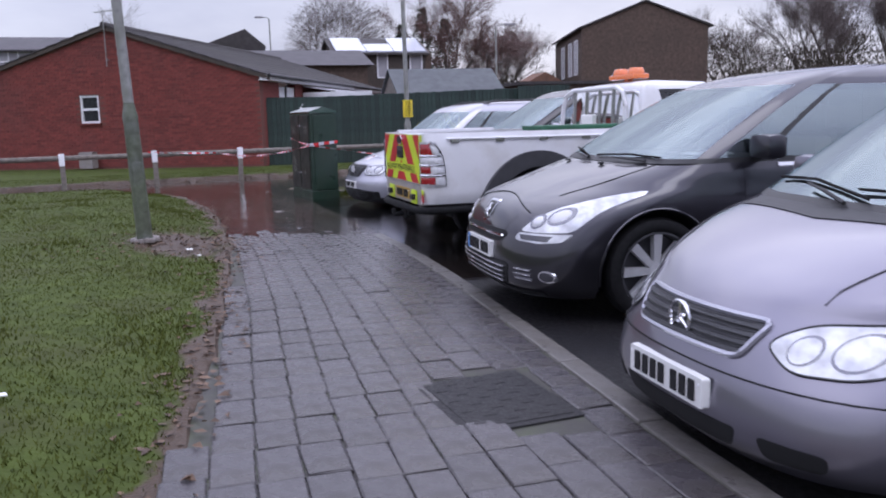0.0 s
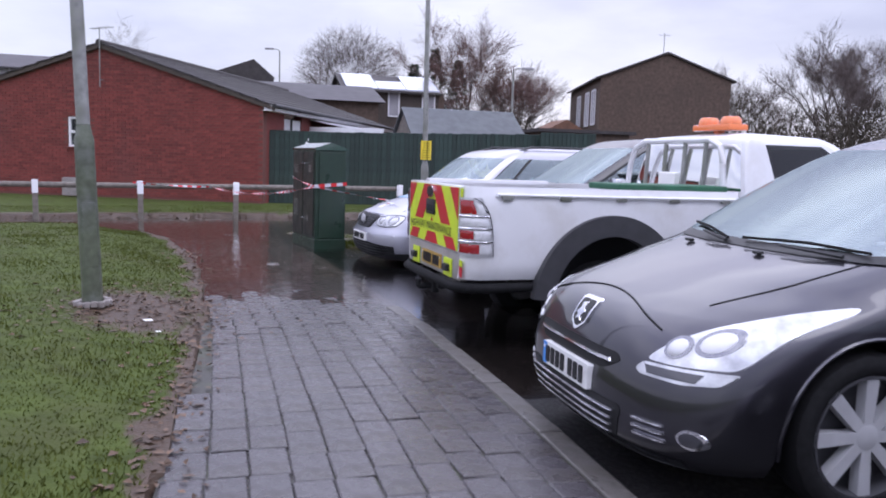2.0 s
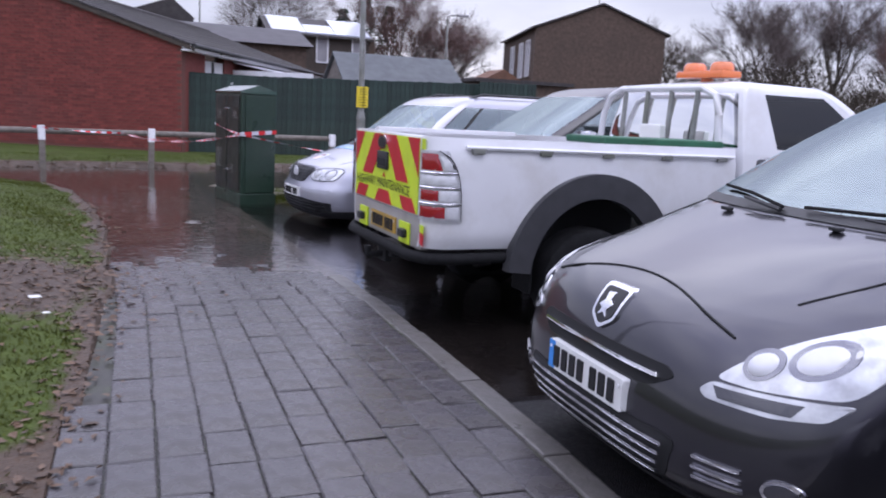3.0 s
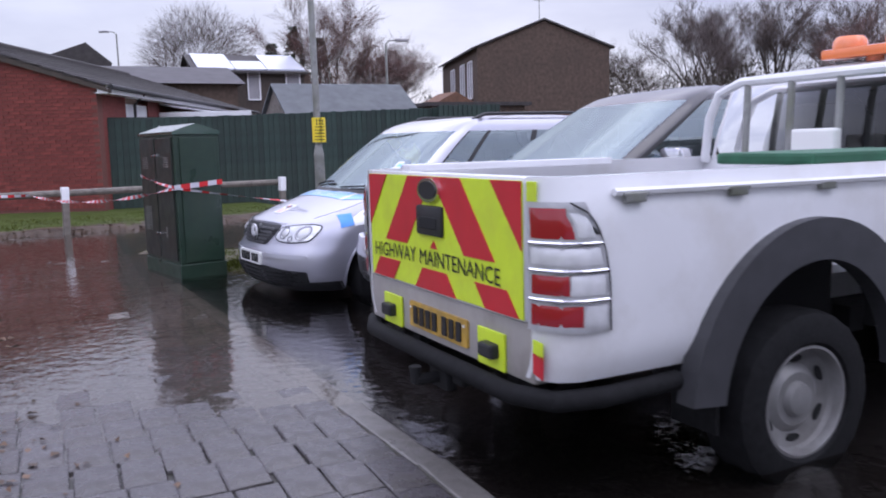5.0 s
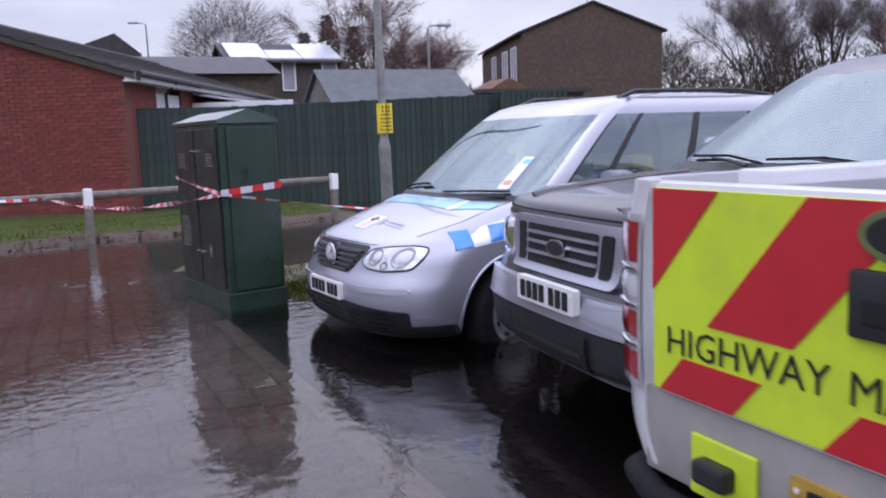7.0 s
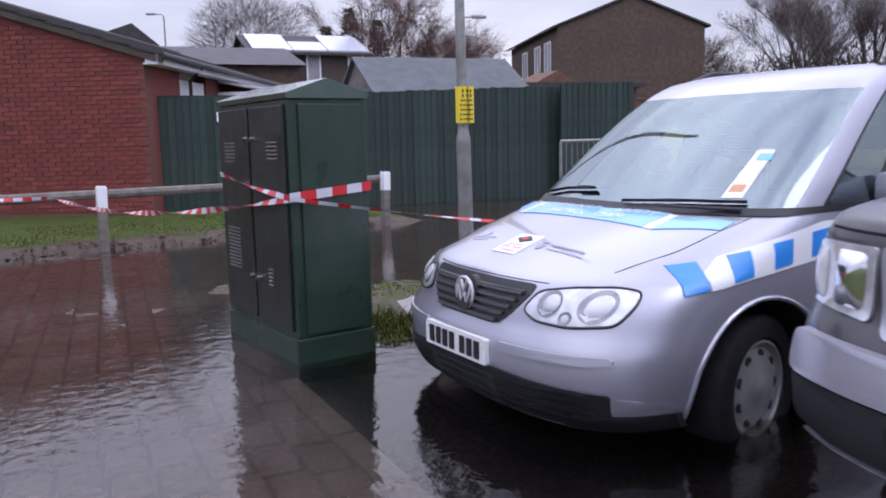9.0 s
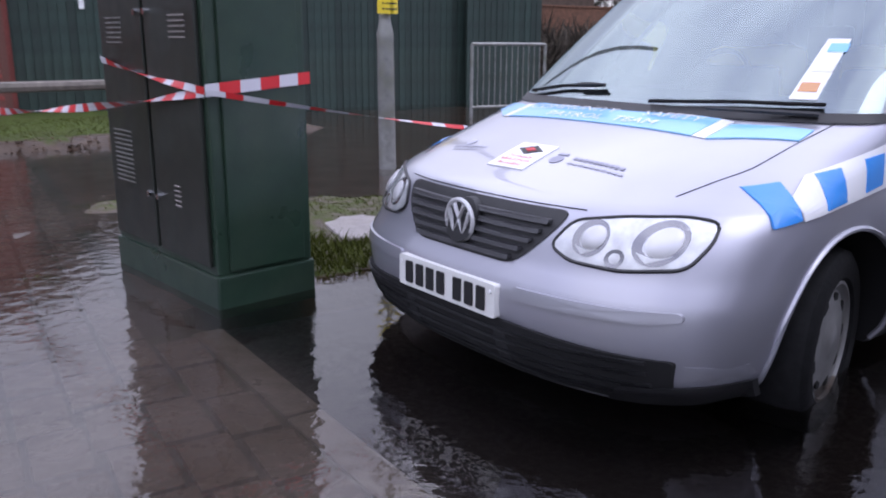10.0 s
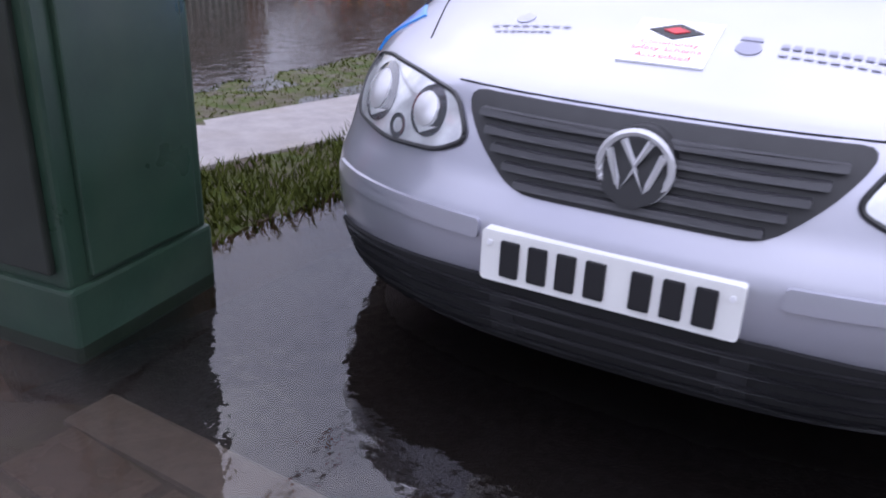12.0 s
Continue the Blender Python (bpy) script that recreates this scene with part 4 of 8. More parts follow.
def greenhouse(shell, parent, paint, windows, z_low, z_high, n_roof, glass="windscreen", pillar="plastic", screen_q=0.975, roof_paint=None, screen="windscreen"):
    """Pillars, roof and glass above the belt. windows: side spans (from, to) as shares of the side's length."""
    marks = sorted({0.0, 1.0} | {t for w in windows for t in w} | set(np.linspace(0, 1, 9)))
    zs = [shell.z0] + list(np.linspace(z_low, z_high, 8)) + list(np.linspace(z_high, shell.z1, n_roof))[1:]
    rows, cols = shell_grid(shell, zs, marks)
    shut, panes = bmesh.new(), {}
    vs = [[shut.verts.new(p) for p in r] for r in rows]
    n = len(cols)

    def window_of(c0, c1):
        s = c0[2] if c0[1] or c0[0] == "s" else c1[2]
        if c0[0] == "f" and c1[0] == "f":
            return "front" if max(c0[1], c1[1]) <= screen_q + 1e-6 else None
        if c0[0] == "r" and c1[0] == "r":
            return "rear" if max(c0[1], c1[1]) <= 0.9 else None
        if c0[0] == "s" and c1[0] == "s":
            m = (c0[1] + c1[1]) / 2
            for i, (a, b) in enumerate(windows):
                if a < m < b:
                    return (i, c0[2])
        return None

    for i in range(len(zs) - 1):
        for k in range(n):
            c0, c1 = cols[k], cols[(k + 1) % n]
            w = window_of(c0, c1) if zs[i] >= z_low - 1e-6 and zs[i + 1] <= z_high + 1e-6 else None
            q = (rows[i][k], rows[i][(k + 1) % n], rows[i + 1][(k + 1) % n], rows[i + 1][k])
            if w is None:
                f = shut.faces.new((vs[i][k], vs[i][(k + 1) % n], vs[i + 1][(k + 1) % n], vs[i + 1][k]))
                inside = c0[0] == "s" and c1[0] == "s" and zs[i] >= z_low - 1e-6 and zs[i + 1] <= z_high + 1e-6
                f.material_index = 1 if (inside and pillar) or i == 0 else 0
            else:
                bm = panes.setdefault(w, bmesh.new())
                bm.faces.new([bm.verts.new(p) for p in q])
    shut.faces.new(vs[-1])
    bmesh.ops.recalc_face_normals(shut, faces=shut.faces)
    roof = part("roof", shut, [roof_paint or paint, pillar or paint], parent, smooth=True)
    for w, bm in panes.items():
        bmesh.ops.remove_doubles(bm, verts=bm.verts, dist=1e-4)
        bmesh.ops.recalc_face_normals(bm, faces=bm.faces)
        ob = part("windscreen" if w == "front" else "rear_window" if w == "rear" else "side_window", bm, screen if w == "front" else glass, parent, smooth=True)
        ob.visible_shadow = False
    return roof


def resample(pts, step=0.03):
    out_pts = []
    n = len(pts)
    for i in range(n):
        a, b = pts[i], pts[(i + 1) % n]
        k = max(1, int(math.hypot(b[0] - a[0], b[1] - a[1]) / step))
        out_pts += [(a[0] + (b[0] - a[0]) * j / k, a[1] + (b[1] - a[1]) * j / k) for j in range(k)]
    return out_pts


def rounded(pts, r=0.02, seg=4):
    """Rounds the corners of a flat outline."""
    res = []
    n = len(pts)
    for i in range(n):
        p, a, b = Vector(pts[i]), Vector(pts[i - 1]), Vector(pts[(i + 1) % n])
        u, v = (a - p), (b - p)
        k = min(r, u.length * 0.45, v.length * 0.45)
        s, e = p + u.normalized() * k, p + v.normalized() * k
        for j in range(seg + 1):
            t = j / seg
            res.append(tuple(s * (1 - t) ** 2 + p * 2 * t * (1 - t) + e * t * t))
    return res


def patch(mapf, pts, proud=0.004, sink=0.03, rings=6, crown=0.0, centre=None):
    """A piece that follows a surface: mapf(u, v, out) gives the place, pts the flat outline, proud how far it stands out."""
    pts = resample(pts)
    c = centre or (sum(p[0] for p in pts) / len(pts), sum(p[1] for p in pts) / len(pts))
    bm = bmesh.new()
    loops = [[bm.verts.new(mapf(*p, -sink)) for p in pts]]
    for k in range(rings):
        t = k / rings
        loops.append([bm.verts.new(mapf(p[0] + (c[0] - p[0]) * t, p[1] + (c[1] - p[1]) * t, proud + crown * (1 - (1 - t) ** 2))) for p in pts])
    mid = bm.verts.new(mapf(*c, proud + crown))
    n = len(pts)
    for a, b in zip(loops, loops[1:]):
        for k in range(n):
            bm.faces.new((a[k], a[(k + 1) % n], b[(k + 1) % n], b[k]))
    for k in range(n):
        bm.faces.new((loops[-1][k], loops[-1][(k + 1) % n], mid))
    bmesh.ops.recalc_face_normals(bm, faces=bm.faces)
    return bm


def band(mapf, x0, x1, lo, hi, out):
    """A thin strip laid along a surface between two edges."""
    bm = bmesh.new()
    rows = [[bm.verts.new(mapf(x, lo(x) + (hi(x) - lo(x)) * k / 8, out)) for k in range(9)] for x in np.linspace(x0, x1, int((x1 - x0) / 0.025))]
    for a, b in zip(rows, rows[1:]):
        for k in range(8):
            bm.faces.new((a[k], b[k], b[k + 1], a[k + 1]))
    bmesh.ops.recalc_face_normals(bm, faces=bm.faces)
    return bm


def front_map(shell):
    return lambda y, z, o: (shell.front(y, z) - o, y, z)


def hood_map(shell, z0, z1):
    return lambda x, y, o: (x - o * 0.3, y, shell.hood(x, y, z0, z1) + o)


def side_map(shell, s):
    return lambda x, z, o: (x, s * (shell.side(x, z) + o), z)


def mirror(pts):
    return [(-p[0], p[1]) for p in pts][::-1]


def circle(cy, cz, r, n=20, ry=None):
    return [(cy + r * math.cos(2 * math.pi * k / n), cz + (ry or r) * math.sin(2 * math.pi * k / n)) for k in range(n)]


def bent(text_bm, mapf, u, v, proud, turn=0.0, flip=False, sx=1.0):
    """Lays flat lettering on a surface round the place (u, v)."""
    ca, sa = math.cos(turn), math.sin(turn)
    bmesh.ops.triangulate(text_bm, faces=text_bm.faces)
    for vert in text_bm.verts:
        a, b = vert.co.x * (-1 if flip else 1) * sx, vert.co.y
        vert.co = mapf(u + a * ca - b * sa, v + a * sa + b * ca, proud)
    return text_bm


def wheel(parent, x, y, z, r, width, style, name="wheel", steer=0.0):
    """A road wheel, its outer face towards the sign of y."""
    s = 1 if y > 0 else -1
    w = new(name)
    w.parent = parent
    w.matrix_basis = pose(x, y, z, 0, 0, steer + (0 if s > 0 else 180))
    h = width / 2
    rr = r * style.get("rim", 0.66)
    bm = bmesh.new()
    lathe(bm, [(rr * 0.98, -h), (r * 0.9, -h), (r * 0.975, -h * 0.86), (r, -h * 0.5), (r, 0), (r, h * 0.5), (r * 0.975, h * 0.86), (r * 0.9, h * 1.0), (rr * 1.06, h * 0.98), (rr, h * 0.86), (rr * 0.97, h * 0.5)], 44)
    for i, v in enumerate(bm.verts):
        if (i % 44 + i // 44) % 2 and math.hypot(v.co.x, v.co.z) > r * 0.972:
            v.co.x, v.co.z = v.co.x * 0.982, v.co.z * 0.982
    part("tyre", bm, "rubber", w, smooth=True)
    bm = bmesh.new()
    lathe(bm, [(rr, h * 0.88), (rr * 0.95, h * 0.90), (rr * 0.92, h * 0.75), (rr * 0.90, h * 0.1), (0.0, h * 0.05)], 44)
    part("rim", bm, style["mat"] if style["kind"] != "alloy" else "grey_plastic", w, smooth=True)
    if style["kind"] == "alloy":
        for k in range(style["n"]):
            bm = bmesh.new()
            a = 2 * math.pi * k / style["n"]
            ya = h * 0.78
            prism(bm, [(rr * 0.16, ya, -0.022), (rr * 0.96, ya + 0.006, -0.029), (rr * 0.96, ya + 0.006, 0.029), (rr * 0.16, ya, 0.022)], (0, -0.05, 0))
            bmesh.ops.transform(bm, matrix=Matrix.Rotation(a, 4, "Y"), verts=bm.verts)
            part("spoke", bm, "alloy", w)
        bm = bmesh.new()
        lathe(bm, [(0.0, h * 0.84), (rr * 0.12, h * 0.84), (rr * 0.24, h * 0.76), (rr * 0.25, h * 0.3)], 28)
        part("hub", bm, "alloy", w, smooth=True)
    else:
        bm = bmesh.new()
        dish = style["kind"] == "dish"
        prof = [(0.95, 0.72), (0.88, 0.40), (0.62, 0.26), (0.48, 0.46), (0.32, 0.42), (0.27, 0.66), (0.20, 0.70), (0.0, 0.70)] if dish else [(0.95, 0.82), (0.84, 0.72), (0.6, 0.86), (0.36, 0.80), (0.26, 0.92), (0.0, 0.95)]
        lathe(bm, [(rr * p, h * q) for p, q in prof], 44)
        part("wheel_trim", bm, style["mat"], w, smooth=True)
        # near-black plugs on the closed trim paint the shade inside wheel holes
        for k in range(style["n"]):
            a = 2 * math.pi * (k + 0.5) / style["n"]
            bm = bmesh.new()
            ring = circle(0, 0, rr * (0.17 if dish else 0.11), 12, rr * (0.07 if dish else 0.085))
            prism(bm, [(rr * 0.72 + p[1], h * (0.36 if dish else 0.815), p[0]) for p in ring], (0, -0.03, 0))
            bmesh.ops.transform(bm, matrix=Matrix.Rotation(a, 4, "Y"), verts=bm.verts)
            part("hole", bm, "well", w)
    return w


def number_plate(parent, mapf, cy, cz, mat="plate_white", n=7, w=0.52, h=0.111, proud=0.014, band=False, flip=False):
    """A plate whose characters stay plain dark bars."""
    x = min(mapf(cy + t, cz + u, proud)[0] for t in (-w / 2, 0, w / 2) for u in (-h / 2, h / 2)) if not flip else None
    flat = (lambda y, z, o: (x - o, y, z)) if not flip else mapf
    bm = patch(flat, rounded([(cy - w / 2, cz - h / 2), (cy + w / 2, cz - h / 2), (cy + w / 2, cz + h / 2), (cy - w / 2, cz + h / 2)], 0.01), 0.004, 0.03, 2)
    plate = part("number_plate", bm, mat, parent, "number plate with dark characters")
    rnd = random.Random(n)
    for k in range(n):
        bm = bmesh.new()
        y = cy - (-w / 2 + 0.065 + k * (w - 0.13 - (0.0 if n < 7 else 0.03)) / (n - 1) + (0.03 if k > 3 else 0))
        o = flat(y, cz, 0.0075)
        box(bm, o, (0.003, 0.040, 0.078), 0.004)
        part("character_bar", bm, "black", plate)
    for s in (-1, 1):
        bm = bmesh.new()
        o = flat(cy + s * (w / 2 - 0.02), cz + 0.03, 0.006)
        rod(bm, o, (o[0] - 0.004, o[1], o[2]), 0.006, seg=8)
        part("screw", bm, "white_band", plate)
    if band:
        bm = patch(flat, [(cy + w / 2 - 0.045, cz - h / 2 + 0.003), (cy + w / 2 - 0.003, cz - h / 2 + 0.003), (cy + w / 2 - 0.003, cz + h / 2 - 0.003), (cy + w / 2 - 0.045, cz + h / 2 - 0.003)], 0.0065, 0.002, 2)
        part("blue_band", bm, "blue_vinyl", plate)
    return plate


def interior(parent, x_dash, x_seat, half, belt, rows=2):
    """Dashboard, steering wheel and the upper parts of the seats."""
    bm = bmesh.new()
    box(bm, (x_dash, 0, belt - 0.02), (0.5, 2 * half - 0.22, 0.10), 0.04)
    part("dashboard", bm, "dash", parent, smooth=True)
    bm = bmesh.new()
    ring = [(x_dash + 0.42 + 0.06 * math.sin(a), half * 0.45 + 0.18 * math.cos(a), belt + 0.05 + 0.17 * math.sin(a)) for a in np.linspace(0, 2 * math.pi, 25)]
    tube(bm, ring, 0.015)
    part("steering_wheel", bm, "plastic", parent)
    for r in range(rows):
        for s in (-1, 1):
            bm = bmesh.new()
            x = x_seat + r * 0.85
            box(bm, (x + 0.08, s * half * 0.45, belt - 0.1), (0.16, 0.5, 0.5), 0.06)
            box(bm, (x + 0.14, s * half * 0.45, belt + 0.26), (0.09, 0.26, 0.20), 0.04)
            part("seat", bm, "seat_cloth", parent, smooth=True)
    for y in (0.0,):
        bm = bmesh.new()
        box(bm, (x_dash + 0.66, y, belt + 0.53), (0.03, 0.2, 0.06), 0.012)
        part("rear_view_mirror", bm, "plastic", parent)


def door_mirror(parent, x, y, z, mat, size=(0.12, 0.2, 0.15)):
    s = 1 if y > 0 else -1
    bm = bmesh.new()
    box(bm, (x, y + s * 0.13, z + 0.04), size, 0.045)
    m = part("door_mirror", bm, mat, parent, smooth=True)
    bm = bmesh.new()
    rod(bm, (x + 0.02, y - s * 0.02, z), (x + 0.02, y + s * 0.08, z + 0.02), 0.03, 0.025)
    part("mirror_arm", bm, "plastic", m)
    bm = bmesh.new()
    box(bm, (x + size[0] / 2 + 0.002, y + s * 0.13, z + 0.04), (0.004, size[1] - 0.04, size[2] - 0.04))
    part("mirror_glass", bm, "chrome", m)


def wiper(parent, pts, blade):
    bm = bmesh.new()
    tube(bm, pts, [0.010, 0.008, 0.006], 6)
    w = part("wiper_arm", bm, "plastic", parent)
    bm = bmesh.new()
    tube(bm, blade, 0.0075, 6)
    part("wiper_blade", bm, "rubber", w)


def screen_point(sh, y, z, out=0.015):
    return (sh.front(y, z) - out, y, z + out * 0.4)


def seam(parent, pts, r=0.0019, name="panel_gap"):
    bm = bmesh.new()
    tube(bm, pts, r, 5)
    return part(name, bm, "well", parent)


def raise_body(c, dz):
    """Shifts everything but the wheels up by dz, as the springs do."""
    for ob in c.children:
        if not ob.name.startswith("wheel"):
            ob.matrix_basis = Matrix.Translation((0, 0, dz)) @ ob.matrix_basis


def people_carrier(name, at, label, paint, S):
    """A family car from its table S: shells, glass, lamps, wheels."""
    c = empty(name, at, label, "car")
    sh = Shell(S["body"])
    body = body_part(sh, c, paint, list(np.linspace(0, 1, 15)), 0, "body", zs=S["levels"])
    cut_arches(body, [(S["axle"], S["r"] - S.get("dz", 0)), (S["axle"] + S["base"], S["r"] - S.get("dz", 0))], S["r"] + S.get("gap", 0.055), 0.26, S["half"])
    gh = Shell(S["glass"])
    greenhouse(gh, c, paint, S["windows"], S["win_low"], S["win_high"], 5)
    for k, ax in enumerate((S["axle"], S["axle"] + S["base"])):
        for s in (-1, 1):
            wheel(c, ax, s * (S["half"] - S.get("inset", 0.115)), S["r"], S["r"], 0.205, S["wheel"], steer=S.get("steer", 0) if k == 0 else 0)
    interior(c, S["dash"], S["seat"], S["half"], S["body"][-1][0], 2)
    return c, sh, gh


LEVELS = lambda a, knee, top: list(np.linspace(a, knee, 16)) + list(np.linspace(knee, top, 22))[1:]

# silver people carrier of the patrol team
TOURAN = dict(
    body=[(0.17, 0.12, 0.80, 0.52, 2.8, 4.32, 0.4), (0.25, 0.045, 0.855, 0.56, 2.8, 4.36, 0.4), (0.36, 0.012, 0.885, 0.56, 2.8, 4.39, 0.4), (0.44, 0.0, 0.893, 0.57, 2.75, 4.39, 0.4),
          (0.50, 0.006, 0.897, 0.58, 2.7, 4.39, 0.4), (0.555, 0.040, 0.897, 0.59, 2.65, 4.38, 0.4), (0.66, 0.075, 0.895, 0.62, 2.55, 4.36, 0.4), (0.745, 0.125, 0.888, 0.68, 2.45, 4.34, 0.4),
          (0.80, 0.255, 0.880, 0.74, 2.6, 4.33, 0.4), (0.86, 0.42, 0.872, 0.73, 2.65, 4.32, 0.4), (0.92, 0.62, 0.862, 0.62, 2.65, 4.31, 0.4), (0.98, 0.85, 0.850, 0.47, 2.6, 4.30, 0.4)],
    levels=LEVELS(0.17, 0.745, 0.98),
    glass=[(0.98, 0.84, 0.850, 0.45, 2.6, 4.30, 0.35), (1.10, 0.99, 0.83, 0.43, 2.6, 4.28, 0.35), (1.30, 1.25, 0.78, 0.40, 2.7, 4.22, 0.35), (1.52, 1.57, 0.72, 0.36, 2.8, 4.10, 0.35),
           (1.625, 1.80, 0.66, 0.34, 2.9, 4.02, 0.35), (1.665, 2.10, 0.54, 0.35, 3.0, 3.8, 0.35), (1.685, 2.5, 0.35, 0.3, 3.0, 3.5, 0.3)],
    windows=[(0.01, 0.12), (0.145, 0.42), (0.455, 0.74), (0.78, 0.95)], win_low=1.01, win_high=1.52, axle=0.915, base=2.66, r=0.318, half=0.895, dz=0.045, steer=12, gap=0.075, inset=0.125,
    wheel=dict(kind="trim", mat="steel_wheel", n=9, rim=0.65), dash=1.62, seat=2.15)


def patrol_car():
    c, sh, gh = people_carrier("patrol_car", pose(2.885, 13.03, -0.16, 0, 0, 7.3), "silver people carrier with blue and white patrol markings in flood water", "silver", TOURAN)
    F = front_map(sh)
    # grille
    g = rounded([(-0.41, 0.735), (0.41, 0.735), (0.35, 0.645), (0.25, 0.555), (-0.25, 0.555), (-0.35, 0.645)], 0.05)
    grille = part("grille", patch(F, g, 0.004, 0.03, 6), "plastic", c, "black slatted grille", smooth=True)
    for k in range(5):
        z = 0.70 - k * 0.031
        hw = np.interp(z, [0.555, 0.645, 0.735], [0.22, 0.315, 0.378])
        bm = patch(F, rounded([(-hw, z - 0.007), (hw, z - 0.007), (hw, z + 0.007), (-hw, z + 0.007)], 0.004), 0.022, 0.02, 2)
        part("slat", bm, "grey_plastic", grille)
    badge = part("badge", patch(F, circle(0, 0.655, 0.072, 28), 0.032, 0.03, 3), "black", c, "round chrome badge", smooth=True)
    bm = bmesh.new()
    x0 = sh.front(0, 0.655) - 0.036
    tube(bm, [(x0 + 0.0, 0.068 * math.cos(a), 0.655 + 0.068 * math.sin(a)) for a in np.linspace(0, 2 * math.pi, 33)], 0.008, 6)
    part("ring", bm, "alloy", badge)
    for pts in ([(-0.026, 0.052), (0, 0.006), (0.026, 0.052)], [(-0.052, 0.03), (-0.024, -0.046), (0, 0.0), (0.024, -0.046), (0.052, 0.03)]):
        bm = bmesh.new()
        tube(bm, [(x0 - 0.002, p[0], 0.655 + p[1]) for p in pts], 0.0085, 6)
        part("bar", bm, "alloy", badge)
    # headlamps
    lampshape = [(0.425, 0.715), (0.56, 0.738), (0.70, 0.748), (0.772, 0.735), (0.782, 0.68), (0.755, 0.61), (0.60, 0.592), (0.45, 0.60), (0.375, 0.635)]
    for s in (-1, 1):
        o = lampshape if s > 0 else mirror(lampshape)
        o = rounded(o, 0.03)
        lamp_ob = part("headlamp", patch(F, o, 0.006, 0.04, 7), "lamp", c, "clear headlamp", smooth=True)
        bm = bmesh.new()
        tube(bm, [F(p[0], p[1], 0.004) for p in resample(o, 0.03)] + [F(*o[0], 0.004)], 0.006, 5)
        part("lamp_seal", bm, "plastic", lamp_ob)
        for cy, cz, r in ((0.495, 0.672, 0.052), (0.675, 0.676, 0.062), (0.58, 0.625, 0.026)):
            ring = circle(s * cy, cz, r, 24)
            part("reflector", patch(F, ring, 0.0085, 0.004, 4, crown=-0.004), "lamp_mid", lamp_ob, smooth=True)
            if r > 0.03:
                ring = circle(s * (cy + 0.010), cz + 0.003, r * 0.66, 22)
                part("bulb_bowl", patch(F, ring, 0.0105, 0.003, 4, crown=0.010), "alloy", lamp_ob, smooth=True)
                ring = [(s * cy + p[0] * r, cz + p[1] * r) for p in ((-0.7, -0.5), (0.2, -0.9), (0.72, -0.45), (0.1, -0.62))]
                part("reflector_facet", patch(F, ring, 0.0095, 0.002, 2), "lamp", lamp_ob)
    number_plate(c, F, 0.02, 0.435)
    # lower intake and bumper lines
    low = rounded([(-0.775, 0.352), (-0.3, 0.376), (0.3, 0.376), (0.775, 0.352), (0.745, 0.235), (0.3, 0.190), (-0.3, 0.190), (-0.745, 0.235)], 0.02)
    intake = part("lower_intake", patch(F, low, 0.013, 0.02, 12), "well", c, "black slatted lower intake", smooth=True)
    for z in (0.228, 0.268, 0.308, 0.344):
        hw = 0.715
        bm = patch(F, [(-hw, z - 0.006), (hw, z - 0.006), (hw, z + 0.006), (-hw, z + 0.006)], 0.022, 0.004, 3)
        part("slat", bm, "plastic", intake)
    for y in (-0.24, 0.24):
        bm = patch(F, [(y - 0.03, 0.21), (y + 0.03, 0.21), (y + 0.025, 0.335), (y - 0.025, 0.335)], 0.016, 0.01, 2)
        part("slat", bm, "plastic", intake)
    lip = [(-0.80, 0.215), (0.80, 0.215), (0.78, 0.172), (-0.78, 0.172)]
    part("chin", patch(F, lip, 0.012, 0.03, 4), "plastic", c, "black plastic chin", smooth=True)
    for s in (-1, 1):
        o = [(0.79, 0.335), (0.87, 0.325), (0.862, 0.28), (0.775, 0.28)]
        o = o if s > 0 else mirror(o)
        strip_pts = rounded([(0.30, 0.455), (0.72, 0.46), (0.79, 0.475), (0.78, 0.498), (0.30, 0.497)], 0.012)
        part("rub_strip", patch(F, strip_pts if s > 0 else mirror(strip_pts), 0.008, 0.004, 5, centre=(s * 0.55, 0.477)), "silver", c, smooth=True)
        # black lower flank behind the intake
        bm = patch(F, o[:1] + o[1:], 0.003, 0.01, 5)
        part("bumper_corner", bm, "silver", c, smooth=True)
        bm = patch(F, [(s * 0.56, 0.172), (s * 0.80, 0.172), (s * 0.862, 0.20), (s * 0.866, 0.262), (s * 0.64, 0.255)][:: s], 0.020, 0.01, 8)
        part("lower_trim", bm, "plastic", c, smooth=True)
        # hood gap along the fender
        seam(c, [(x, s * np.interp(x, [0.30, 0.6, 1.15], [0.60, 0.70, 0.755]), sh.hood(x, np.interp(x, [0.30, 0.6, 1.15], [0.60, 0.70, 0.755]), 0.70, 0.98)) for x in np.linspace(0.36, 1.04, 14)])
    # bonnet front seam over grille
    seam(c, [F(y, 0.742, 0.0) for y in np.linspace(-0.44, 0.44, 16)])
    # markings on the bonnet
    Hm = hood_map(sh, 0.70, 0.979)
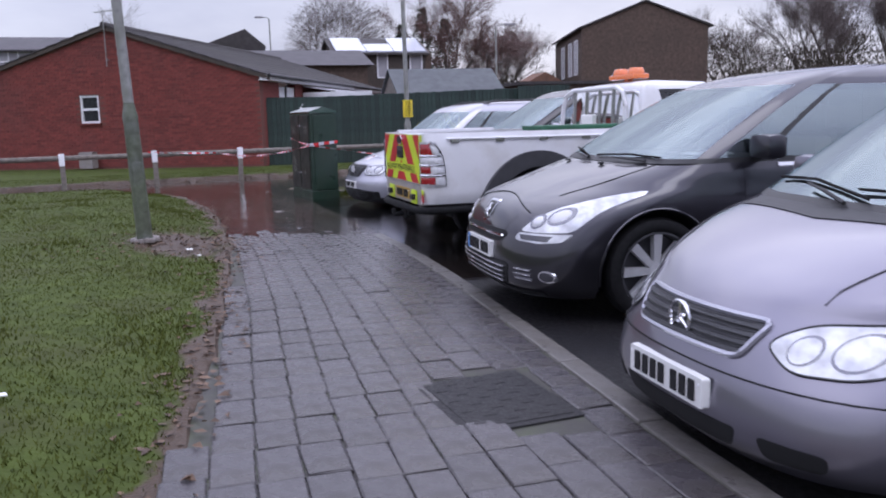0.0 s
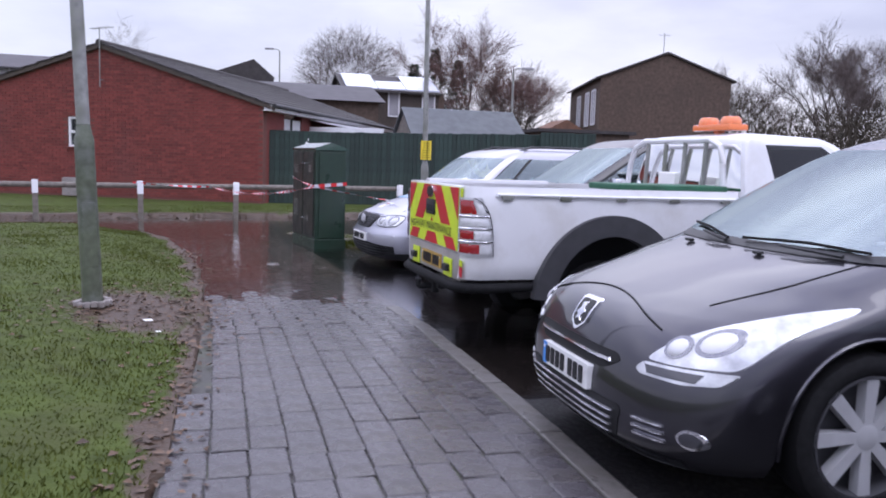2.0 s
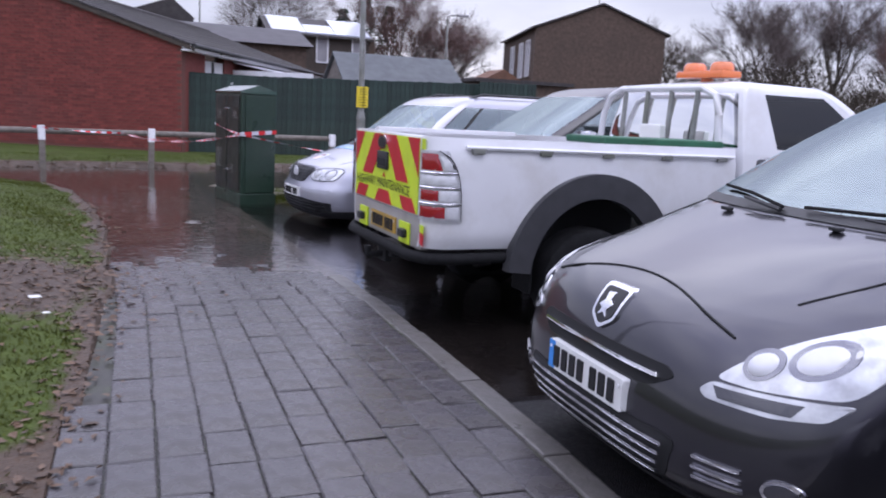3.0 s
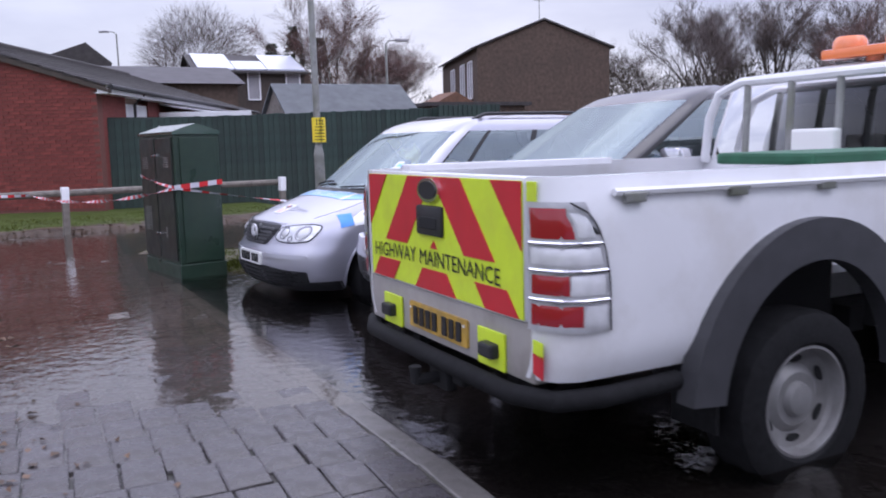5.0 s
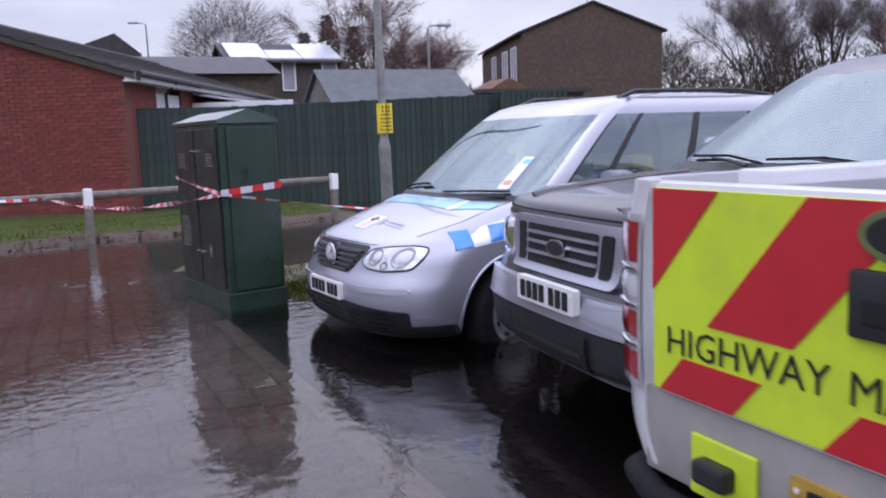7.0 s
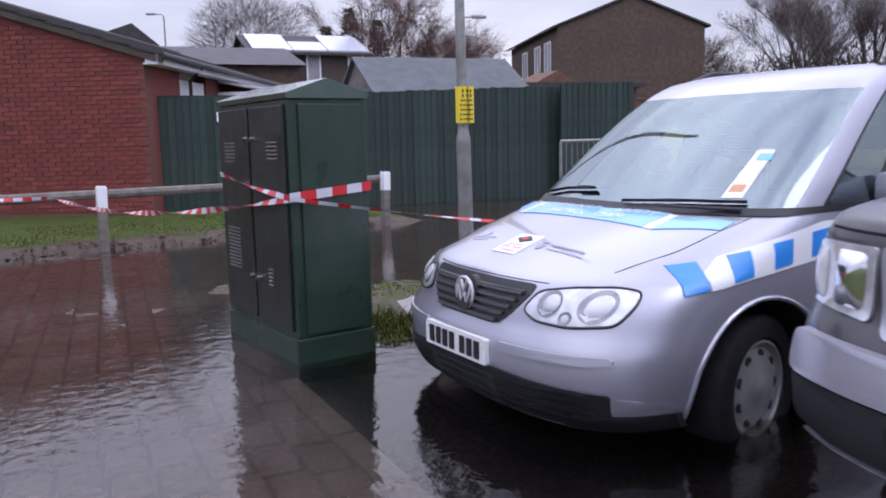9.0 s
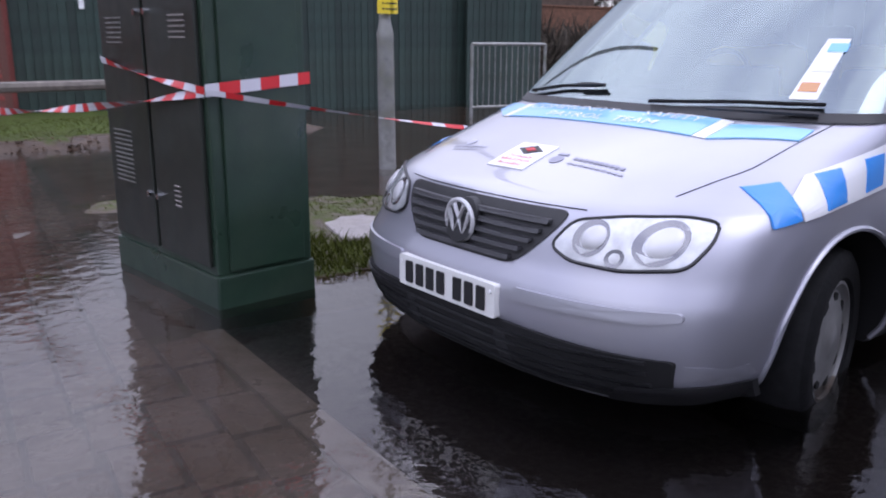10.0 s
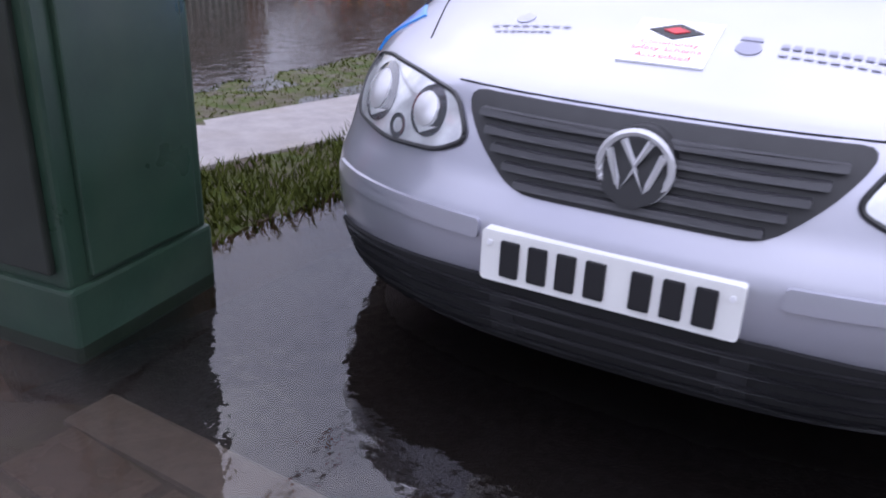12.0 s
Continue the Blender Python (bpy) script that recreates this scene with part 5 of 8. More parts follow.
    for pts, mt in (([(0.69, -0.42), (0.86, -0.42), (0.88, 0.50), (0.71, 0.50)], "pale_blue_vinyl"),
                    ([(0.69, -0.48), (0.84, -0.72), (0.93, -0.72), (0.83, -0.48)], "pale_blue_vinyl"),
                    ([(0.72, 0.55), (0.86, 0.72), (0.94, 0.72), (0.86, 0.55)], "pale_blue_vinyl"),
                    ([(0.69, -0.425), (0.86, -0.425), (0.855, -0.475), (0.69, -0.475)], "white_vinyl"),
                    ([(0.71, 0.505), (0.88, 0.505), (0.875, 0.545), (0.72, 0.545)], "white_vinyl")):
        part("bonnet_marking", patch(Hm, pts, 0.004, 0.002, 5), mt, c)
    T = lambda a, b, o: Hm(b, a, o)
    for txt, x, y in (("COMMUNITY", 0.825, 0.245), ("SAFETY", 0.825, -0.245), ("PATROL", 0.745, 0.16), ("TEAM", 0.745, -0.135)):
        part("lettering", bent(words(txt, 0.070), T, y, x, 0.0075, flip=True, sx=1.12), "white_vinyl", c, "white lettering")
    for pts, mt in (([(0.27, -0.05), (0.45, -0.05), (0.45, 0.13), (0.27, 0.13)], "white_vinyl"),):
        card = part("accreditation_sticker", patch(Hm, pts, 0.004, 0.002, 4), mt, c, "white accreditation sticker")
        part("diamond", patch(Hm, [(0.365, 0.04), (0.40, 0.10), (0.435, 0.04), (0.40, -0.02)], 0.006, 0.001, 3), "black", card)
        part("diamond_core", patch(Hm, [(0.385, 0.04), (0.40, 0.068), (0.415, 0.04), (0.40, 0.012)], 0.008, 0.001, 2), "hi_red", card)
        for txt, x, mt2 in (("Community", 0.347, "hi_red"), ("Safety Scheme", 0.322, "hi_red"), ("Accredited", 0.294, "hi_red")):
            part("small_print", bent(words(txt, 0.026), T, 0.04, x, 0.006, flip=True), mt2, card)
    crest = part("crest", patch(Hm, [(p[1], p[0]) for p in circle(-0.115, 0.37, 0.026, 16)], 0.0022, 0.0006, 3), "grey_print", c, "small round grey emblem")
    part("crest_crown", patch(Hm, [(0.402, -0.138), (0.402, -0.092), (0.416, -0.096), (0.416, -0.134)], 0.0022, 0.0006, 2), "grey_print", crest)
    for k, (x, y0, y1, h) in enumerate(((0.385, -0.175, -0.40, 0.016), (0.355, -0.175, -0.42, 0.012), (0.385, 0.47, 0.27, 0.009), (0.36, 0.45, 0.31, 0.009))):
        n = 10 if k < 2 else 8
        bm = bmesh.new()
        for i in range(n):
            a = y0 + (y1 - y0) * i / n
            b = y0 + (y1 - y0) * (i + 0.72) / n
            prism(bm, [Hm(x, a, 0.0022), Hm(x, b, 0.0022), Hm(x + h, b, 0.0022), Hm(x + h, a, 0.0022)], (0, 0, 0.0006))
        part("council_print", bm, "pale_print" if k > 0 else "grey_print", c, "grey print bars")
    part("crest", patch(Hm, [(p[1], p[0]) for p in circle(0.40, 0.425, 0.022, 14)], 0.0022, 0.0006, 3), "pale_print", c)
    # blue and white blocks along the flank
    for s in (-1, 1):
        G = side_map(sh, s)
        for x0, x1, k in [(0.50 + 0.235 * i, 0.63 + 0.235 * i, i) for i in range(10)]:
            z0 = 0.715 + 0.030 * min(k, 4)
            z1 = min(z0 + 0.115, 0.955)
            pts = [(x0, z0), (x1 - 0.02, z0 + 0.015), (x1, z1), (x0 + 0.02, z1 - 0.012)]
            part("blue_block", patch(G, pts, 0.0095, 0.0, 8), "blue_vinyl", c)
        part("white_stripe", band(G, 0.62, 3.2, lambda x: float(np.interp(x, [0.62, 1.6, 3.2], [0.725, 0.830, 0.838])), lambda x: float(np.interp(x, [0.62, 0.72, 1.30, 3.2], [0.79, 0.845, 0.948, 0.952])), 0.006), "white_vinyl", c)
        # arch lip
        bm = bmesh.new()
        tube(bm, [(0.915 + 0.392 * math.cos(a), s * (sh.side(0.915 + 0.392 * math.cos(a), 0.273 + 0.392 * math.sin(a)) + 0.001), 0.273 + 0.392 * math.sin(a)) for a in np.linspace(-0.2, math.pi + 0.2, 30)], 0.010, 6)
        part("arch_lip", bm, "silver", c, smooth=True)
        seam(c, [G(x, 0.56 + 0.01 * (x - 1.3), 0.0) for x in np.linspace(1.30, 3.2, 8)])
        seam(c, [G(1.42 - 0.03 * t, 0.30 + 0.65 * t, 0.0) for t in np.linspace(0, 1, 8)])
        seam(c, [G(2.52, 0.30 + 0.65 * t, 0.0) for t in np.linspace(0, 1, 8)])
        bm = patch(G, rounded([(2.15, 0.78), (2.36, 0.785), (2.36, 0.815), (2.15, 0.81)], 0.01), 0.03, 0.02, 3)
        part("door_handle", bm, "silver", c, smooth=True)
        bm = patch(G, [(1.32, 0.17), (3.2, 0.17), (3.2, 0.27), (1.32, 0.27)], 0.006, 0.002, 3)
        part("sill", bm, "plastic", c)
        door_mirror(c, 1.72, s * 0.82, 1.03, "silver", (0.13, 0.21, 0.15))
        # roof bars
        bm = bmesh.new()
        tube(bm, [(2.05, s * 0.60, 1.63), (2.22, s * 0.60, 1.685), (3.3, s * 0.59, 1.695), (3.95, s * 0.56, 1.63)], 0.016, 8)
        part("roof_bar", bm, "plastic", c)
    # wipers, tax stickers, jackets on the seats
    wiper(c, [screen_point(gh, 0.30, 1.055, 0.024), screen_point(gh, 0.23, 1.059, 0.028), screen_point(gh, 0.16, 1.06, 0.026)], [screen_point(gh, y, float(np.interp(y, [0.17, 0.4, 0.62], [1.06, 1.05, 1.018])), 0.016) for y in np.linspace(0.62, 0.17, 14)])
    wiper(c, [screen_point(gh, -0.70, 1.0), screen_point(gh, -0.5, 1.0, 0.03), screen_point(gh, -0.36, 1.0, 0.03)], [screen_point(gh, y, 1.03 - 0.015 * max(0, y + 0.45) / 0.35, 0.016) for y in np.linspace(-0.70, -0.10, 14)])
    stick = part("windscreen_sticker", patch(lambda y, z, o: (gh.front(y, z) - o, y, z), [(-0.66, 1.05), (-0.58, 1.05), (-0.565, 1.25), (-0.63, 1.25)], 0.004, 0.001, 2), "white_vinyl", c, "pale stickers low in the windscreen corner")
    for k, mt in enumerate(("amber", "plate_white", "pale_blue_vinyl")):
        z = 1.075 + k * 0.065
        part("sticker_patch", patch(lambda y, z, o: (gh.front(y, z) - o, y, z), [(-0.645, z), (-0.59, z), (-0.585, z + 0.03), (-0.638, z + 0.03)], 0.007, 0.001, 2), mt, stick)
    for y in (-0.36, 0.36):
        bm = bmesh.new()
        box(bm, (2.32, y, 1.08), (0.24, 0.48, 0.30), 0.08)
        part("seat_jacket", bm, "hivis", c, "yellow work jacket over the seat", smooth=True)
    raise_body(c, TOURAN["dz"])
    return c


patrol_car()

# graphite people carrier
P5008 = dict(
    body=[(0.17, 0.10, 0.82, 0.58, 3.1, 4.45, 0.4), (0.25, 0.02, 0.87, 0.60, 3.1, 4.5, 0.4), (0.34, 0.0, 0.895, 0.61, 3.1, 4.53, 0.4), (0.44, 0.0, 0.91, 0.62, 3.0, 4.53, 0.4),
          (0.55, 0.02, 0.916, 0.64, 2.9, 4.52, 0.4), (0.66, 0.06, 0.916, 0.68, 2.75, 4.5, 0.4), (0.74, 0.115, 0.912, 0.72, 2.6, 4.48, 0.4), (0.80, 0.22, 0.905, 0.76, 2.45, 4.46, 0.4),
          (0.86, 0.38, 0.895, 0.78, 2.4, 4.45, 0.4), (0.93, 0.60, 0.885, 0.68, 2.5, 4.44, 0.4), (1.00, 0.87, 0.868, 0.44, 2.6, 4.43, 0.4)],
    levels=LEVELS(0.17, 0.76, 1.00),
    glass=[(1.00, 0.86, 0.868, 0.42, 2.6, 4.43, 0.35), (1.12, 1.05, 0.84, 0.41, 2.6, 4.4, 0.35), (1.30, 1.37, 0.78, 0.39, 2.7, 4.32, 0.35), (1.50, 1.80, 0.70, 0.36, 2.8, 4.2, 0.35),
           (1.58, 2.1, 0.64, 0.36, 3.0, 4.1, 0.35), (1.63, 2.5, 0.5, 0.4, 3.0, 3.9, 0.35), (1.645, 2.8, 0.35, 0.3, 3.0, 3.6, 0.3)],
    windows=[(0.0, 0.10), (0.125, 0.40), (0.44, 0.72), (0.76, 0.94)], win_low=1.03, win_high=1.49, axle=0.89, base=2.73, r=0.338, half=0.912,
    wheel=dict(kind="alloy", mat="alloy", n=8, rim=0.74), inset=0.10, dash=1.65, seat=2.2)


def graphite_car():
    c, sh, gh = people_carrier("graphite_car", pose(2.608, 5.60, -0.012, 0, 0, -1.2), "dark graphite people carrier parked nose to the wet path", "graphite", P5008)
    F = front_map(sh)
    # upper grille slot with chrome bars
    slot = part("grille", patch(F, rounded([(-0.40, 0.585), (0.40, 0.585), (0.44, 0.56), (0.34, 0.505), (-0.34, 0.505), (-0.44, 0.56)], 0.03), 0.003, 0.02, 5), "well", c, "dark grille slot with a chrome bar", smooth=True)
    bm = patch(F, [(-0.385, 0.545), (0.385, 0.545), (0.375, 0.557), (-0.375, 0.557)], 0.016, 0.01, 2)
    part("chrome_bar", bm, "chrome", slot)
    low = part("lower_grille", patch(F, rounded([(-0.50, 0.385), (0.50, 0.385), (0.44, 0.225), (-0.44, 0.225)], 0.05), 0.003, 0.02, 6), "well", c, "black lower grille with chrome bars", smooth=True)
    for k in range(4):
        z = 0.355 - k * 0.034
        hw = 0.455 - 0.012 * k
        part("chrome_bar", patch(F, [(-hw, z - 0.006), (hw, z - 0.006), (hw, z + 0.006), (-hw, z + 0.006)], 0.019, 0.004, 3), "chrome", low)
    part("chin", patch(F, [(-0.72, 0.215), (0.72, 0.215), (0.70, 0.175), (-0.70, 0.175)], 0.012, 0.02, 4), "plastic", c, smooth=True)
    number_plate(c, F, 0.0, 0.44, band=True)
    bd = part("badge", patch(F, rounded([(-0.085, 0.755), (0.085, 0.755), (0.075, 0.645), (0.0, 0.60), (-0.075, 0.645)], 0.02), 0.010, 0.02, 4), "chrome", c, "chrome shield badge", smooth=True)
    part("badge_field", patch(F, rounded([(-0.066, 0.742), (0.066, 0.742), (0.058, 0.652), (0.0, 0.618), (-0.058, 0.652)], 0.015), 0.013, 0.01, 4), "black", bd, smooth=True)
    part("badge_emblem", patch(F, rounded([(-0.03, 0.645), (-0.012, 0.668), (-0.036, 0.69), (-0.012, 0.70), (-0.01, 0.73), (0.03, 0.725), (0.02, 0.70), (0.042, 0.68), (0.016, 0.672), (0.026, 0.645), (0.0, 0.66)], 0.006), 0.017, 0.004, 3), "chrome", bd)
    # swept-back headlamps
    shape = [(0.565, 0.600), (0.62, 0.665), (0.71, 0.745), (0.80, 0.815), (0.862, 0.85), (0.880, 0.82), (0.878, 0.74), (0.868, 0.655), (0.85, 0.605), (0.68, 0.596)]
    under = [(0.535, 0.560), (0.565, 0.590), (0.86, 0.594), (0.835, 0.545), (0.74, 0.533), (0.56, 0.540)]
    for s in (-1, 1):
        o = rounded(shape if s > 0 else mirror(shape), 0.03)
        lamp_ob = part("headlamp", patch(F, o, 0.006, 0.03, 7, centre=(s * 0.76, 0.70)), "lamp", c, "large swept-back clear headlamp", smooth=True)
        for cy, cz, r in ((0.665, 0.665, 0.045), (0.765, 0.70, 0.055)):
            part("reflector", patch(F, circle(s * cy, cz, r, 22), 0.010, 0.004, 4), "lamp_mid", lamp_ob, smooth=True)
            part("bulb_bowl", patch(F, circle(s * cy, cz, r * 0.72, 18), 0.0125, 0.003, 4, crown=0.010), "alloy", lamp_ob, smooth=True)
        o = rounded(under if s > 0 else mirror(under), 0.015)
        lower = part("lower_lamp", patch(F, o, 0.008, 0.03, 5), "lamp", c, "lower lamp strip with a dark core", smooth=True)
        core = [(0.575, 0.580), (0.79, 0.581), (0.775, 0.546), (0.60, 0.549)]
        part("dark_core", patch(F, core if s > 0 else mirror(core), 0.011, 0.004, 4), "lamp_dark", lower)
        for k in range(3):
            z = 0.36 - k * 0.032
            part("chrome_bar", patch(F, [(s * 0.56, z - 0.005), (s * 0.70, z - 0.005), (s * 0.70, z + 0.005), (s * 0.56, z + 0.005)][::s], 0.008, 0.006, 2), "chrome", c)
        fog = part("fog_lamp", patch(F, circle(s * 0.785, 0.325, 0.040, 22), 0.006, 0.01, 3), "chrome", c, "round fog lamp", smooth=True)
        part("fog_lens", patch(F, circle(s * 0.785, 0.325, 0.030, 20), 0.010, 0.004, 3), "lamp_dark", fog, smooth=True)
        seam(c, [(x, s * np.interp(x, [0.3, 0.7, 1.2], [0.56, 0.66, 0.73]), sh.hood(x, np.interp(x, [0.3, 0.7, 1.2], [0.56, 0.66, 0.73]), 0.70, 1.0)) for x in np.linspace(0.36, 1.0, 14)], 0.004)
        G = side_map(sh, s)
        bm = bmesh.new()
        tube(bm, [(0.89 + 0.394 * math.cos(a), s * (sh.side(0.89 + 0.394 * math.cos(a), 0.338 + 0.394 * math.sin(a)) + 0.001), 0.338 + 0.394 * math.sin(a)) for a in np.linspace(-0.2, math.pi + 0.2, 30)], 0.009, 6)
        part("arch_lip", bm, "graphite", c, smooth=True)
        part("window_trim", patch(G, [(1.75, 0.992), (4.0, 0.992), (4.0, 0.972), (1.75, 0.968)], 0.008, 0.004, 2), "chrome", c, "bright window trim")
        seam(c, [G(1.50, 0.30 + 0.66 * t, 0.0) for t in np.linspace(0, 1, 8)])
        seam(c, [G(2.62, 0.30 + 0.66 * t, 0.0) for t in np.linspace(0, 1, 8)])
        part("door_handle", patch(G, rounded([(2.25, 0.80), (2.47, 0.81), (2.47, 0.84), (2.25, 0.83)], 0.01), 0.03, 0.02, 3), "graphite", c, smooth=True)
        door_mirror(c, 1.60, s * 0.84, 1.06, "graphite", (0.14, 0.22, 0.16))
        part("lower_trim", patch(G, [(1.4, 0.17), (3.2, 0.17), (3.2, 0.26), (1.4, 0.26)], 0.006, 0.002, 3), "plastic", c)
    seam(c, [F(y, 0.80 - 0.09 * (abs(y) / 0.55) ** 2, 0.0) for y in np.linspace(-0.55, 0.55, 22)], 0.005)
    wiper(c, [screen_point(gh, 0.10, 1.01), screen_point(gh, 0.22, 1.02, 0.03), screen_point(gh, 0.35, 1.03, 0.03)], [screen_point(gh, y, z, 0.02) for y, z in ((0.10, 1.02), (0.35, 1.05), (0.62, 1.06))])
    wiper(c, [screen_point(gh, -0.62, 1.01), screen_point(gh, -0.45, 1.015, 0.03), screen_point(gh, -0.30, 1.02, 0.03)], [screen_point(gh, y, z, 0.02) for y, z in ((-0.70, 1.03), (-0.40, 1.045), (0.0, 1.03))])
    bm = bmesh.new()
    box(bm, (1.52, -0.42, 1.04), (0.22, 0.30, 0.012), 0.003, m=Matrix.Translation((0, 0, 0)))
    part("papers", bm, "paper", c, "white papers lying on the dashboard")
    for y in (-0.25, 0.35):
        bm = bmesh.new()
        box(bm, (sh.front(y, 0.985) - 0.02, y, 0.992), (0.03, 0.05, 0.016), 0.006)
        part("washer_jet", bm, "plastic", c)
    return c


graphite_car()

# lilac-silver small car
MA = dict(
    body=[(0.16, 0.10, 0.76, 0.46, 2.5, 3.50, 0.35), (0.24, 0.02, 0.82, 0.50, 2.45, 3.56, 0.35), (0.34, 0.0, 0.85, 0.52, 2.4, 3.6, 0.35), (0.44, 0.01, 0.857, 0.55, 2.3, 3.6, 0.35),
          (0.52, 0.04, 0.86, 0.60, 2.25, 3.59, 0.35), (0.60, 0.075, 0.858, 0.66, 2.2, 3.58, 0.35), (0.68, 0.125, 0.852, 0.74, 2.15, 3.57, 0.35), (0.76, 0.20, 0.845, 0.70, 2.3, 3.56, 0.35),
          (0.84, 0.33, 0.838, 0.66, 2.4, 3.55, 0.35), (0.92, 0.52, 0.828, 0.58, 2.5, 3.54, 0.35), (0.985, 0.78, 0.815, 0.44, 2.6, 3.53, 0.35)],
    levels=LEVELS(0.16, 0.70, 0.985),
    glass=[(0.985, 0.77, 0.815, 0.42, 2.6, 3.53, 0.3), (1.10, 0.95, 0.79, 0.41, 2.6, 3.5, 0.3), (1.30, 1.27, 0.73, 0.39, 2.7, 3.4, 0.3), (1.48, 1.62, 0.66, 0.36, 2.8, 3.28, 0.3),
           (1.55, 1.86, 0.6, 0.35, 3.0, 3.18, 0.3), (1.585, 2.2, 0.46, 0.35, 3.0, 3.0, 0.3), (1.595, 2.4, 0.3, 0.3, 3.0, 2.8, 0.3)],
    windows=[(0.0, 0.08), (0.10, 0.48), (0.53, 0.92)], win_low=1.01, win_high=1.46, axle=0.76, base=2.42, r=0.30, half=0.855,
    wheel=dict(kind="alloy", mat="alloy", n=7, rim=0.66), dash=1.5, seat=1.95, dz=-0.06)


def lilac_car():
    c, sh, gh = people_carrier("small_silver_car", pose(2.46, 2.86, -0.008, 0, 0, 0.0), "lilac-silver small hatchback parked nose to the path", "lilac_silver", MA)
    F = front_map(sh)
    shape = rounded([(-0.39, 0.665), (0.39, 0.665), (0.33, 0.535), (-0.33, 0.535)], 0.04)
    g = part("grille", patch(F, shape, 0.006, 0.02, 6), "plastic", c, "black slatted grille in a silver surround", smooth=True)
    for k in range(4):
        z = 0.645 - k * 0.029
        hw = 0.37 - k * 0.012
        part("slat", patch(F, [(-hw, z - 0.0075), (hw, z - 0.0075), (hw, z + 0.0075), (-hw, z + 0.0075)], 0.018, 0.012, 2), "grey_plastic", g)
    bm = bmesh.new()
    tube(bm, [F(p[0], p[1], 0.006) for p in resample(shape, 0.03)] + [F(*shape[0], 0.006)], 0.012, 6)
    part("grille_surround", bm, "silver", g, smooth=True)
    x0 = sh.front(0, 0.60) - 0.026
    bd = part("badge", patch(F, circle(0, 0.602, 0.018, 12), 0.028, 0.02, 2), "chrome", c, "round chrome badge")
    bm = bmesh.new()
    tube(bm, [(x0, 0.066 * math.cos(a), 0.602 + 0.066 * math.sin(a)) for a in np.linspace(0, 2 * math.pi, 33)], 0.008, 6)
    part("ring", bm, "chrome", bd)
    for k in range(3):
        a = math.pi / 2 + k * 2 * math.pi / 3
        bm = bmesh.new()
        rod(bm, (x0, 0, 0.602), (x0, 0.064 * math.cos(a), 0.602 + 0.064 * math.sin(a)), 0.008, 0.004, seg=6)
        part("spoke", bm, "chrome", bd)
    shape = [(0.40, 0.60), (0.50, 0.675), (0.68, 0.70), (0.79, 0.71), (0.815, 0.66), (0.80, 0.59), (0.70, 0.535), (0.52, 0.525)]
    for s in (-1, 1):
        o = rounded(shape if s > 0 else mirror(shape), 0.05)
        lamp_ob = part("headlamp", patch(F, o, 0.008, 0.03, 6), "lamp", c, "clear oval headlamp", smooth=True)
        for cy, cz, r in ((0.53, 0.60, 0.048), (0.66, 0.615, 0.06)):
            part("reflector", patch(F, circle(s * cy, cz, r, 20), 0.0105, 0.004, 4), "lamp_mid", lamp_ob, smooth=True)
            part("bulb_bowl", patch(F, circle(s * cy, cz, r * 0.86, 16), 0.0125, 0.003, 3), "lamp", lamp_ob, smooth=True)
        bm = bmesh.new()
        tube(bm, [F(p[0], p[1], 0.005) for p in resample(o, 0.03)] + [F(*o[0], 0.005)], 0.005, 5)
        part("lamp_seal", bm, "plastic", lamp_ob)
        seam(c, [(x, s * np.interp(x, [0.3, 0.6, 1.0], [0.50, 0.60, 0.66]), sh.hood(x, np.interp(x, [0.3, 0.6, 1.0], [0.50, 0.60, 0.66]), 0.62, 0.985)) for x in np.linspace(0.28, 0.86, 12)], 0.004)
        part("side_intake", patch(F, rounded([(s * 0.46, 0.30), (s * 0.68, 0.29), (s * 0.66, 0.22), (s * 0.48, 0.22)][::s], 0.03), 0.003, 0.01, 3), "well", c)
        door_mirror(c, 1.40, s * 0.79, 1.03, "lilac_silver", (0.13, 0.2, 0.15))
        G = side_map(sh, s)
        seam(c, [G(1.25, 0.3 + 0.65 * t, 0.0) for t in np.linspace(0, 1, 8)])
    number_plate(c, F, 0.0, 0.385)
    part("lower_intake", patch(F, rounded([(-0.38, 0.30), (0.38, 0.30), (0.34, 0.215), (-0.34, 0.215)], 0.03), 0.003, 0.01, 4), "well", c, "black lower intake", smooth=True)
    seam(c, [F(y, 0.475 - 0.01 * abs(y), 0.0) for y in np.linspace(-0.78, 0.78, 24)], 0.004)
    cowl = patch(hood_map(sh, 0.7, 0.984), [(0.74, -0.60), (0.90, -0.60), (0.82, 0.0), (0.90, 0.60), (0.74, 0.60), (0.64, 0.0)], 0.004, 0.005, 5)
    part("scuttle", cowl, "plastic", c, "black plastic scuttle under the windscreen")
    wiper(c, [screen_point(gh, 0.0, 1.0), screen_point(gh, 0.15, 1.03, 0.03), screen_point(gh, 0.3, 1.05, 0.03)], [screen_point(gh, y, z, 0.02) for y, z in ((-0.1, 1.02), (0.3, 1.07), (0.6, 1.06))])
    wiper(c, [screen_point(gh, -0.6, 1.0), screen_point(gh, -0.4, 1.02, 0.03), screen_point(gh, -0.2, 1.03, 0.03)], [screen_point(gh, y, z, 0.02) for y, z in ((-0.65, 1.02), (-0.3, 1.05), (0.0, 1.05))])
    raise_body(c, MA["dz"])
    return c


lilac_car()

